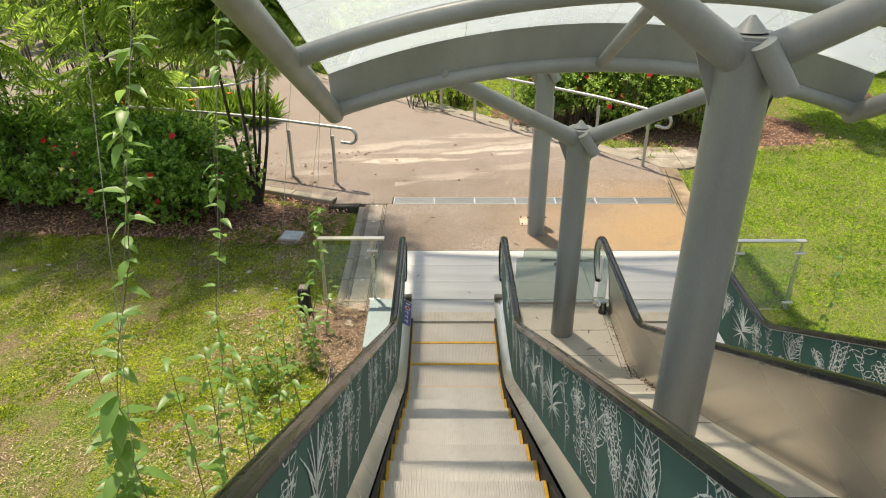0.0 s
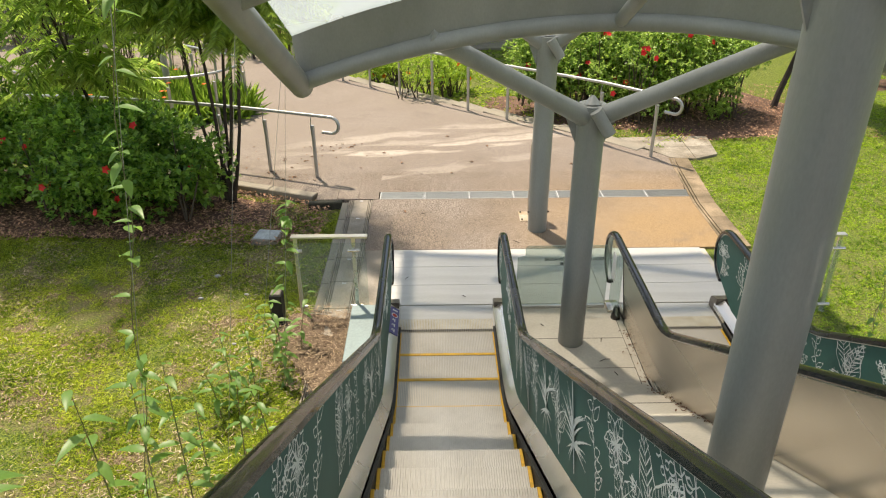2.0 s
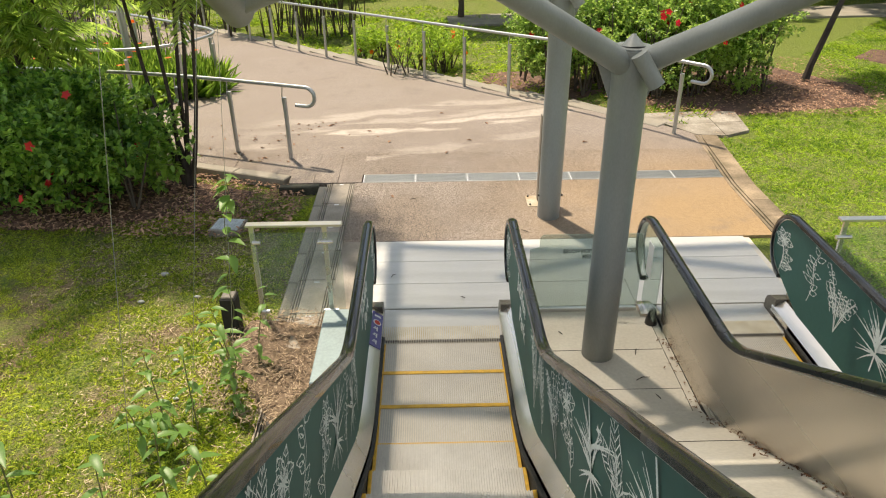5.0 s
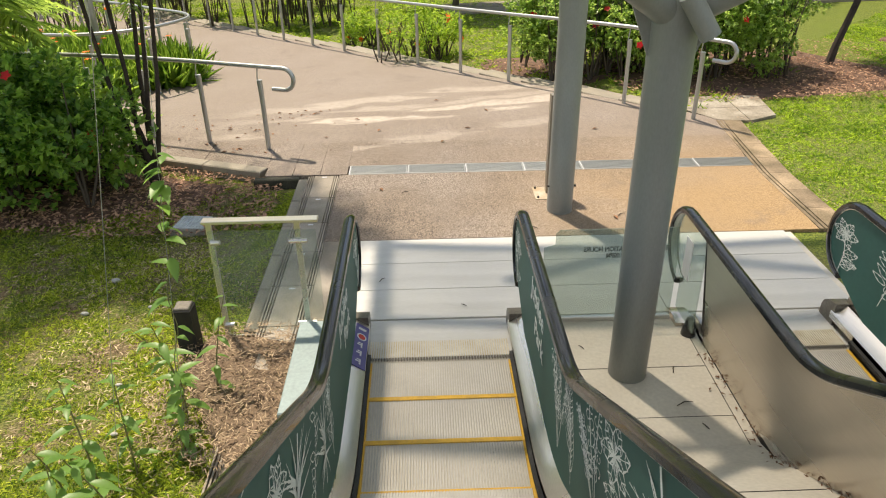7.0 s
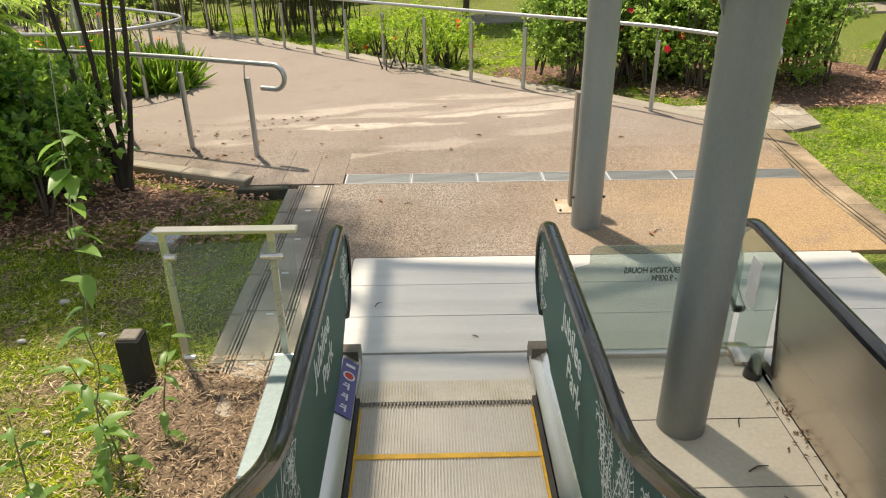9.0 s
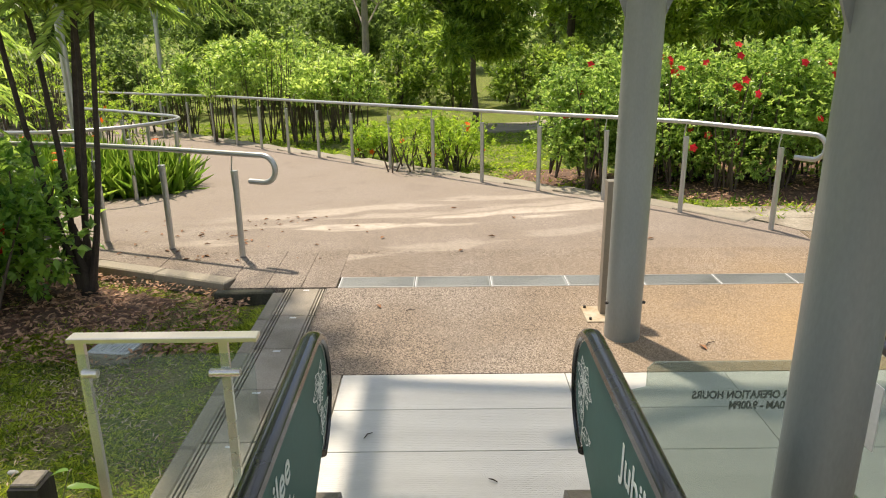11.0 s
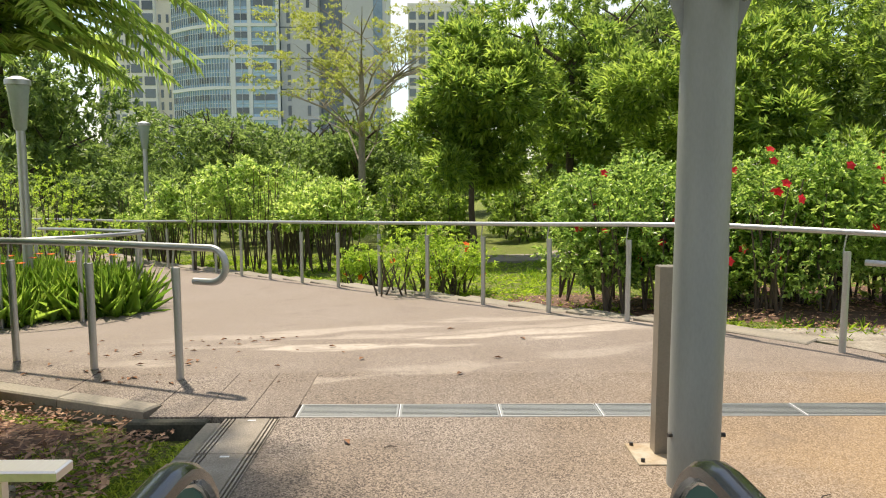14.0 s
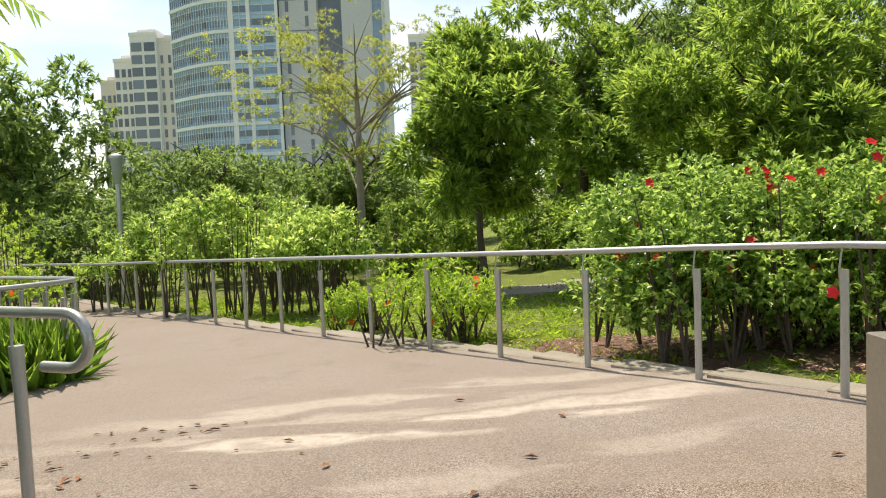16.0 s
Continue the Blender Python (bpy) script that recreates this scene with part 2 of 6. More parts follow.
L_HIB = leafy("hibiscus_leaf", (0.07, 0.165, 0.026), (0.34, 0.48, 0.11), 0.46, 0.3)
L_HIBDARK = leafy("dark_hibiscus_leaf", (0.06, 0.16, 0.028), (0.28, 0.46, 0.085), 0.42, 0.3)
L_TREE = leafy("mahogany_leaf", (0.055, 0.125, 0.022), (0.265, 0.38, 0.065), 0.57, 0.4)
L_WOOD = leafy("woodland_leaf", (0.055, 0.11, 0.03), (0.22, 0.32, 0.08), 0.5)
L_PALE = leafy("pale_shrub_leaf", (0.09, 0.20, 0.03), (0.42, 0.54, 0.14), 0.48, 0.3)
L_LIME = leafy("lime_fern_leaf", (0.12, 0.24, 0.02), (0.34, 0.47, 0.06), 0.5)
L_YEL = leafy("thin_yellow_leaf", (0.14, 0.20, 0.035), (0.35, 0.39, 0.09), 0.5)
L_PALM = leafy("feathery_palm_leaf", (0.09, 0.18, 0.028), (0.31, 0.44, 0.09), 0.6)
L_VINE = leafy("vine_leaf", (0.055, 0.15, 0.03), (0.20, 0.34, 0.075), 0.42, 0.42)
L_GRASS = leafy("grass_blade", (0.065, 0.15, 0.012), (0.49, 0.56, 0.075), 0.4, 0.45)
L_LUSH = leafy("lush_grass_blade", (0.06, 0.165, 0.012), (0.37, 0.51, 0.05), 0.4, 0.5)
L_STRAP = leafy("strap_leaf", (0.09, 0.20, 0.022), (0.30, 0.46, 0.07), 0.48)
M_RED = leafy("red_petal", (0.55, 0.012, 0.008), (0.75, 0.03, 0.015), 0.35)
M_ORANGE = leafy("orange_petal", (0.75, 0.14, 0.01), (0.85, 0.25, 0.02), 0.35)
G_CLEAR = glassy("clear_green_glass", (0.80, 0.88, 0.84), 0.02, 0.05)
G_SCREEN = glassy("hazy_green_glass", (0.56, 0.67, 0.60), 0.03, 0.20)


def roof_glass_material():
    """Dusty roof glass: half clear, half milky, with a wet-looking gloss."""
    m = bpy.data.materials.new("dusty_roof_glass")
    m.use_nodes = True
    N, L = m.node_tree.nodes, m.node_tree.links
    N.remove(N["Principled BSDF"])
    clear, milk, gloss = N.new("ShaderNodeBsdfTransparent"), N.new("ShaderNodeBsdfTranslucent"), N.new("ShaderNodeBsdfGlossy")
    milk.inputs[0].default_value, gloss.inputs["Roughness"].default_value = (0.55, 0.62, 0.65, 1), 0.06
    tc, noi, rng = N.new("ShaderNodeTexCoord"), N.new("ShaderNodeTexNoise"), N.new("ShaderNodeMapRange")
    noi.inputs["Scale"].default_value = 1.6
    L.new(tc.outputs["Object"], noi.inputs["Vector"]), L.new(noi.outputs[0], rng.inputs[0])
    rng.inputs["To Min"].default_value, rng.inputs["To Max"].default_value = 0.30, 0.46
    a, b = N.new("ShaderNodeMixShader"), N.new("ShaderNodeMixShader")
    b.inputs[0].default_value = 0.08
    L.new(rng.outputs[0], a.inputs[0]), L.new(clear.outputs[0], a.inputs[1]), L.new(milk.outputs[0], a.inputs[2])
    L.new(a.outputs[0], b.inputs[1]), L.new(gloss.outputs[0], b.inputs[2])
    L.new(b.outputs[0], N["Material Output"].inputs["Surface"])
    return m


G_ROOF = roof_glass_material()


def lawn_material():
    """Thatch between the blades: straw, soil and green, with fine broken relief."""
    m = bpy.data.materials.new("dry_lawn")
    m.use_nodes = True
    N, L = m.node_tree.nodes, m.node_tree.links
    b = N["Principled BSDF"]
    tc = N.new("ShaderNodeTexCoord")

    def noisy(scale, detail, lo, hi, a=0.0, z=1.0, rough=0.55):
        n, r = N.new("ShaderNodeTexNoise"), N.new("ShaderNodeMapRange")
        L.new(tc.outputs["Object"], n.inputs["Vector"]), L.new(n.outputs[0], r.inputs[0])
        n.inputs["Scale"].default_value, n.inputs["Detail"].default_value, n.inputs["Roughness"].default_value = scale, detail, rough
        for k, q in zip(("From Min", "From Max", "To Min", "To Max"), (lo, hi, a, z)):
            r.inputs[k].default_value = q
        return r.outputs[0]

    def mixed(f, a, c):
        n = N.new("ShaderNodeMix")
        n.data_type = "RGBA"
        L.new(f, n.inputs["Factor"])
        for k, q in (("A", a), ("B", c)):
            if isinstance(q, tuple):
                n.inputs[k].default_value = (*q, 1)
            else:
                L.new(q, n.inputs[k])
        return n.outputs["Result"]

    green = mixed(noisy(55, 5, 0.38, 0.62), (0.06, 0.115, 0.011), (0.30, 0.36, 0.045))
    straw = mixed(noisy(70, 6, 0.36, 0.64), (0.11, 0.07, 0.035), (0.42, 0.31, 0.17))
    # straw patches near the escalators, lusher far off
    sep, near, mul = N.new("ShaderNodeSeparateXYZ"), N.new("ShaderNodeMapRange"), N.new("ShaderNodeMath")
    L.new(tc.outputs["Object"], sep.inputs[0]), L.new(sep.outputs[1], near.inputs[0])
    for k, q in zip(("From Min", "From Max", "To Min", "To Max"), (8.0, 15.0, 1.0, 0.25)):
        near.inputs[k].default_value = q
    mul.operation = "MULTIPLY"
    side, mul2 = N.new("ShaderNodeMapRange"), N.new("ShaderNodeMath")
    L.new(sep.outputs[0], side.inputs[0])
    for k, q in zip(("From Min", "From Max", "To Min", "To Max"), (2.0, 3.5, 1.0, 0.35)):
        side.inputs[k].default_value = q
    mul2.operation = "MULTIPLY"
    L.new(near.outputs[0], mul2.inputs[0]), L.new(side.outputs[0], mul2.inputs[1])
    L.new(noisy(1.5, 9, 0.40, 0.60, rough=0.68), mul.inputs[0]), L.new(mul2.outputs[0], mul.inputs[1])
    L.new(mixed(mul.outputs[0], green, straw), b.inputs["Base Color"])
    b.inputs["Roughness"].default_value = 0.9
    bp = N.new("ShaderNodeBump")
    bp.inputs["Strength"].default_value, bp.inputs["Distance"].default_value = 0.9, 0.03
    L.new(noisy(60, 6, 0.3, 0.7), bp.inputs["Height"]), L.new(bp.outputs[0], b.inputs["Normal"])
    return m


def aggregate_material(plain=False):
    """Exposed-aggregate paving: pebbles, a rusty wash on one side and pale broken streaks across the way."""
    m = bpy.data.materials.new("slab_aggregate" if plain else "exposed_aggregate")
    m.use_nodes = True
    N, L = m.node_tree.nodes, m.node_tree.links
    b = N["Principled BSDF"]
    tc = N.new("ShaderNodeTexCoord")

    def noise_node(scale, detail=4.0, stretch=(1, 1, 1), rot=0.0):
        mp = N.new("ShaderNodeMapping")
        mp.inputs["Scale"].default_value = stretch
        mp.inputs["Rotation"].default_value = (0, 0, rot)
        L.new(tc.outputs["Object"], mp.inputs[0])
        n = N.new("ShaderNodeTexNoise")
        n.inputs["Scale"].default_value, n.inputs["Detail"].default_value = scale, detail
        L.new(mp.outputs[0], n.inputs["Vector"])
        return n.outputs[0]

    def ranged(value, lo, hi, a=0.0, z=1.0):
        r = N.new("ShaderNodeMapRange")
        r.interpolation_type = "SMOOTHSTEP"
        L.new(value, r.inputs[0])
        for k, q in zip(("From Min", "From Max", "To Min", "To Max"), (lo, hi, a, z)):
            r.inputs[k].default_value = q
        return r.outputs[0]

    def maths(op, a, c):
        n = N.new("ShaderNodeMath")
        n.operation = op
        for i, q in enumerate((a, c)):
            if isinstance(q, (int, float)):
                n.inputs[i].default_value = q
            else:
                L.new(q, n.inputs[i])
        return n.outputs[0]

    def mixed(f, a, c, blend="MIX"):
        n = N.new("ShaderNodeMix")
        n.data_type, n.blend_type = "RGBA", blend
        L.new(f, n.inputs["Factor"])
        for k, q in (("A", a), ("B", c)):
            if isinstance(q, tuple):
                n.inputs[k].default_value = (*q, 1)
            else:
                L.new(q, n.inputs[k])
        return n.outputs["Result"]

    sep = N.new("ShaderNodeSeparateXYZ")
    L.new(tc.outputs["Object"], sep.inputs[0])
    vor = N.new("ShaderNodeTexVoronoi")
    vor.inputs["Scale"].default_value = 150.0
    L.new(tc.outputs["Object"], vor.inputs["Vector"])
    sepc = N.new("ShaderNodeSeparateColor")
    L.new(vor.outputs["Color"], sepc.inputs[0])
    pebble = mixed(ranged(sepc.outputs[0], 0.1, 0.95), (0.050, 0.037, 0.029), (0.315, 0.25, 0.195))
    base = mixed(ranged(noise_node(0.9, 6), 0.35, 0.65), pebble, mixed(ranged(sepc.outputs[1], 0.15, 0.9), (0.07, 0.053, 0.043), (0.37, 0.31, 0.26)))
    # rusty wash: strongest near the second escalator and fading across the way
    fade = maths("MULTIPLY", ranged(sep.outputs[0], 0.2, 3.2), ranged(sep.outputs[1], 12.6, 9.6))
    rust = maths("MULTIPLY", fade, ranged(noise_node(0.7, 5), 0.15, 0.6, 0.35, 0.85))
    col = mixed(rust, base, mixed(sepc.outputs[0], (0.24, 0.15, 0.065), (0.44, 0.29, 0.14)))
    # pale, broken streaks that run along the turning way
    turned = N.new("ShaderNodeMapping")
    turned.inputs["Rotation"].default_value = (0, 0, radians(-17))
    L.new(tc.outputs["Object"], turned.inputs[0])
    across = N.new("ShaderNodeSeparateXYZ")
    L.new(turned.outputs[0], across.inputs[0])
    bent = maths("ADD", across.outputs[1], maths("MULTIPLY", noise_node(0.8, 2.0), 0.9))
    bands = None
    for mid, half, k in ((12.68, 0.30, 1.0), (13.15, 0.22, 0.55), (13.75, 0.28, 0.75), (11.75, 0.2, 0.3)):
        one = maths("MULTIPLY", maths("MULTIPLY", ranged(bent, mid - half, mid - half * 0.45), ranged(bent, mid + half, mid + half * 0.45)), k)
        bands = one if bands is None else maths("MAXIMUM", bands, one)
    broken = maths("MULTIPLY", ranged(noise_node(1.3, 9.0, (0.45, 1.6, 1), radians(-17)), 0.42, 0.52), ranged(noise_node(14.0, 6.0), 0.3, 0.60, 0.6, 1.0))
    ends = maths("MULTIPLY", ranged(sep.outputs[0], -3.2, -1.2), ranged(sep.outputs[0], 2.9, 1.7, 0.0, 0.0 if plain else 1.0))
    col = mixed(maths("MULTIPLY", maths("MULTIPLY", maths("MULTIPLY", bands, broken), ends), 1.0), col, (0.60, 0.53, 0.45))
    # smoother screed further along the way
    far = maths("ADD", ranged(sep.outputs[1], 11.57, 11.66, 0.0, 0.34), ranged(sep.outputs[1], 11.6, 14.5, 0.0, 0.3))
    if plain:
        far = ranged(noise_node(1.1, 5), 0.3, 0.8, 0.0, 0.25)
    col = mixed(far, col, (0.272, 0.226, 0.19))
    # fine dark specks and scuffs
    scuff = ranged(noise_node(30.0, 8.0), 0.57, 0.70)
    col = mixed(maths("MULTIPLY", scuff, 0.22), col, (0.10, 0.08, 0.07))
    stain = ranged(noise_node(2.3, 6), 0.55, 0.75)
    col = mixed(maths("MULTIPLY", stain, 0.42), col, (0.15, 0.12, 0.10))
    L.new(col, b.inputs["Base Color"])
    b.inputs["Roughness"].default_value = 0.88
    bp = N.new("ShaderNodeBump")
    bp.inputs["Strength"].default_value, bp.inputs["Distance"].default_value = 0.3, 0.004
    L.new(vor.outputs["Distance"], bp.inputs["Height"])
    bp.invert = True
    L.new(bp.outputs[0], b.inputs["Normal"])
    return m


M_LAWN = lawn_material()
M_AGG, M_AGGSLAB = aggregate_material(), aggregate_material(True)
M_DIRTYEDGE = material("soil_stained_concrete", (0.30, 0.225, 0.145), 0.95, 0, 0.3, 3.0, 60, 0.6, second=(0.15, 0.115, 0.07), spread=0.3, each=0.15)
M_PALESLAB = material("broken_pale_concrete", (0.35, 0.315, 0.26), 0.95, 0, 0.3, 3.0, 50, 0.6, second=(0.20, 0.17, 0.13), spread=0.25, each=0.15)
M_MOSSY = material("wet_mossy_concrete", (0.075, 0.068, 0.05), 0.9, 0, 0.35, 5, 60, 0.5, second=(0.035, 0.038, 0.025), spread=0.3)
M_VINESTEM = material("green_brown_stem", (0.26, 0.23, 0.11), 0.7, 0, 0.25, 20, 90, 0.2, second=(0.10, 0.12, 0.04))


# ---- levels of the ground ----
RAIL_AT, RAIL_TO = Vector((3.62, 12.22)), Vector((-0.685, 0.7285))  # foot line of the long handrail and its way


def along(x, y):
    return (x - RAIL_AT.x) * RAIL_TO.x + (y - RAIL_AT.y) * RAIL_TO.y


def paving_level(x, y):
    """Level at the landing, falling gently along the way."""
    s = max(0.0, along(x, y) - 1.0)
    s *= min(1.0, max(0.0, (y - 11.9) / 2.2))  # level as far as the short handrail
    return -0.043 * s if s < 14 else -0.602 - 0.01 * (s - 14)


def lawn_level(x, y):
    base = (-0.12 if x < 3 else -0.035) + 0.5 * paving_level(x, y) + (0.5 * paving_level(x, y) if y > 12 else 0)
    if x < 0 and y < 10.3:
        base += 0.075 * min(1.0, max(0.0, (x + 2.3) / 0.9))  # the lawn rises towards the drain
    return base + 0.02 * noise.noise((x * 0.7, y * 0.7, 0.0))


def axis(lo, hi, mid0, mid1, fine, coarse):
    """Grid lines: close between mid0 and mid1, wider and wider outside."""
    out = list(np.arange(mid0, mid1 + 1e-6, fine))
    step, a = fine, mid0
    while a > lo:
        step *= coarse
        a -= step
        out.insert(0, a)
    step, a = fine, mid1
    while a < hi:
        step *= coarse
        a += step
        out.append(a)
    return out


xs, ys = axis(-900, 900, -9, 10, 0.5, 1.35), axis(-300, 1500, -4, 24, 0.5, 1.35)
g = Geo()
g.add([(x, y, lawn_level(x, y) if abs(x) < 60 and -40 < y < 90 else -1.6) for y in ys for x in xs],
      [(j * len(xs) + i, j * len(xs) + i + 1, (j + 1) * len(xs) + i + 1, (j + 1) * len(xs) + i) for j in range(len(ys) - 1) for i in range(len(xs) - 1)])
ground = tagged(part("ground", g, M_LAWN), "patchy green and dry lawn", "lawn", kind="structure")

# ---- paving: landing in front of the drain, and the way behind it ----
landing = tagged(part("pavement_landing", Geo().prism([(-0.9, 9.004), (3.72, 9.004), (3.76, 10.58), (-0.9, 10.58)], -0.3, 0.0), M_AGG), "brown exposed-aggregate landing with a rusty wash", "pavement", kind="structure")
cols, rows_n = 36, 40
g = Geo()
edge_r = [RAIL_AT + RAIL_TO * (0.8 * k - 1.0) + Vector((0.724, 0.69)) * 0.22 for k in range(rows_n)]
# a ruled net: rows run across the way, from its right edge to far on the left
v = []
for k in range(rows_n):
    r = edge_r[k]
    l = Vector((-1.80, 10.84)) + Vector((-0.93, 0.36)) * (0.62 * k)
    if k == 0:
        r = Vector((3.76, 10.84))
    if k == 1:
        r = Vector((4.00, 12.15))
    for i in range(cols + 1):
        p = l.lerp(r, i / cols)
        v.append((p.x, p.y, paving_level(p.x, p.y)))
nv = len(v)
g.add(v + [(x, y, z - 0.3) for x, y, z in v], [(k * (cols + 1) + i, k * (cols + 1) + i + 1, (k + 1) * (cols + 1) + i + 1, (k + 1) * (cols + 1) + i) for k in range(rows_n - 1) for i in range(cols)])
rim = list(range(cols + 1)) + [k * (cols + 1) + cols for k in range(1, rows_n)] + [(rows_n - 1) * (cols + 1) + i for i in range(cols - 1, -1, -1)] + [k * (cols + 1) for k in range(rows_n - 2, 0, -1)]
g.f += [(rim[i], rim[(i + 1) % len(rim)], nv + rim[(i + 1) % len(rim)], nv + rim[i]) for i in range(len(rim))]
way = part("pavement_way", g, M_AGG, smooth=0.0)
tagged(way, "wide aggregate footway that bends away, with pale streaks", "pavement", kind="structure")
pad = tagged(part("floor_between_escalators", Geo().box(0.86, 2.06, 5.9, 7.60, -0.3, 0.0), M_CONCRETE), "smooth pale cement floor with leaf dust", "floor", kind="structure")
under = tagged(part("floor_pit", Geo().box(-0.62, 3.45, 5.0, 9.0, -0.6, -0.02), M_CONCRETE), "concrete bed under the landing plates", "floor", kind="structure")

# ---- escalators ----
TAN, FOOT, FLAT_END = math.tan(radians(30)), 5.60, 7.20  # where the handrails' slope would meet the floor; the comb
STEP_FOOT, STEP_BEND = 5.90, 0.36  # the same for the steps and their decks


def nose_path(h=0.0, y_top=-3.4, y_end=FLAT_END, bend=0.45, steps=7, foot=FOOT):
    """The line of the step edges, lifted square to itself by h: (y, z, ny, nz)."""
    out = []
    sy, sz = foot - bend * math.cos(radians(30)), bend * math.sin(radians(30))
    nrm = (math.sin(radians(30)), math.cos(radians(30)))
    out.append((y_top, (foot - y_top) * TAN, *nrm))
    R = bend / math.tan(radians(15))
    cy, cz = foot + bend, R
    for k in range(steps + 1):
        a = radians(30 * (1 - k / steps))
        out.append((cy - R * math.sin(a), cz - R * math.cos(a), math.sin(a), math.cos(a)))
    out.append((y_end, 0.0, 0.0, 1.0))
    return [(y + h * ny, z + h * nz, ny, nz) for y, z, ny, nz in out]


def step_path(h=0.0, y_end=FLAT_END):
    return nose_path(h, y_end=y_end, bend=STEP_BEND, foot=STEP_FOOT)


RAIL_H, NEWEL_R, NEWEL_Y = 0.88, 0.29, 7.61


def newel(r, n=12, start=90, stop=-80):
    """The half circle at a balustrade's foot: (y, z, ny, nz)."""
    cz = RAIL_H - NEWEL_R
    out = []
    for k in range(n + 1):
        a = radians(start + (stop - start) * k / n)
        out.append((NEWEL_Y + r * math.cos(a), cz + r * math.sin(a), math.cos(a), math.sin(a)))
    return out


def handrail_geo(x):
    path = [(y, z, ny, nz) for y, z, ny, nz in nose_path(RAIL_H, y_end=NEWEL_Y)] + newel(NEWEL_R)[1:]
    s = [(-0.040, -0.012), (-0.036, 0.012), (-0.022, 0.024), (0.0, 0.028), (0.022, 0.024), (0.036, 0.012), (0.040, -0.012), (0.030, -0.022), (-0.030, -0.022)]
    return Geo().sweep([(x + a, h) for a, h in s], path)


def sheet_geo(x0, x1, low, high_off=0.02, to_newel=True):
    """A standing sheet between the skirting deck and the handrail."""
    top = [(y, z) for y, z, _, _ in nose_path(RAIL_H - high_off, y_end=NEWEL_Y)]
    if to_newel:
        top += [(y, z) for y, z, _, _ in newel(NEWEL_R - high_off)[1:]]
    bot = [(y, z) for y, z, _, _ in step_path(low)]
    g = Geo()
    out = top + bot[::-1]
    n = len(out)
    g.add([(x, y, z) for x in (x0, x1) for y, z in out], [tuple(range(n)), tuple(range(2 * n - 1, n - 1, -1))] + [(i, (i + 1) % n, n + (i + 1) % n, n + i) for i in range(n)])
    return g


def clad_geo(x0, x1):
    """The outer sheet of the second escalator, from the handrail down to the floor."""
    top = [(y, z) for y, z, _, _ in nose_path(RAIL_H - 0.03, y_end=7.28)]
    bot = [(y, z) for y, z, _, _ in step_path(-0.25, 6.4)][:2] + [(6.35, -0.02), (7.28, -0.02)]
    out = [(y, z, 0.0) for y, z in top] + [(y, z, 0.105) for y, z in bot[::-1]]
    n = len(out)
    return Geo().add([(x + lean, y, z) for x in (x0, x1) for y, z, lean in out], [tuple(range(n)), tuple(range(2 * n - 1, n - 1, -1))] + [(i, (i + 1) % n, n + (i + 1) % n, n + i) for i in range(n)])


def newel_sheet_geo(x0, x1):
    out = [(7.66, 0.08), (7.30, 0.08), (7.30, RAIL_H - 0.02)] + [(y, z) for y, z, _, _ in newel(NEWEL_R - 0.02)]
    n = len(out)
    return Geo().add([(x, y, z) for x in (x0, x1) for y, z in out], [tuple(range(n)), tuple(range(2 * n - 1, n - 1, -1))] + [(i, (i + 1) % n, n + (i + 1) % n, n + i) for i in range(n)])


def step_mesh(rise_front):
    """One step: a grooved tread and a grooved riser below its front edge."""
    g = Geo()
    n, w = 62, 1.0
    xs = []
    for i in range(n):
        a = -w / 2 + w * i / n
        xs += [(a, 0.0), (a + 0.0072, 0.0), (a + 0.0078, -0.009), (a + 0.0155, -0.009)]
    prof = [(0.0, 0.0), (0.40, 0.0), (0.412, -0.02), (0.40, -rise_front)]  # y forward and down
    v = []
    for y, z in prof:
        for x, dz in xs:
            v.append((x, y + (dz if z < -0.001 and y < 0.41 else 0), z + (dz if z > -0.001 else 0)))
    m = len(xs)
    g.add(v, [(i * m + j, i * m + j + 1, (i + 1) * m + j + 1, (i + 1) * m + j) for i in range(len(prof) - 1) for j in range(m - 1)])
    return g


STEP_SLOPE, STEP_FLAT = step_mesh(0.24).mesh("step_body", M_TREAD, 0, fix=False), step_mesh(0.05).mesh("step_body_flat", M_TREAD, 0, fix=False)
EDGE_LINE = Geo().box(-0.5, 0.5, 0.0, 0.038, -0.004, 0.0035, 0.003).mesh("edge_line", M_YELLOW)
SIDE_LINE = Geo().box(-0.012, 0.012, 0.0, 0.40, -0.004, 0.004, 0.003).mesh("side_line", M_YELLOW)


def nose_z(y):
    pts = step_path()
    for (y0, z0, _, _), (y1, z1, _, _) in zip(pts, pts[1:]):
        if y0 <= y <= y1:
            return z0 + (z1 - z0) * (y - y0) / (y1 - y0)
    return 0.0


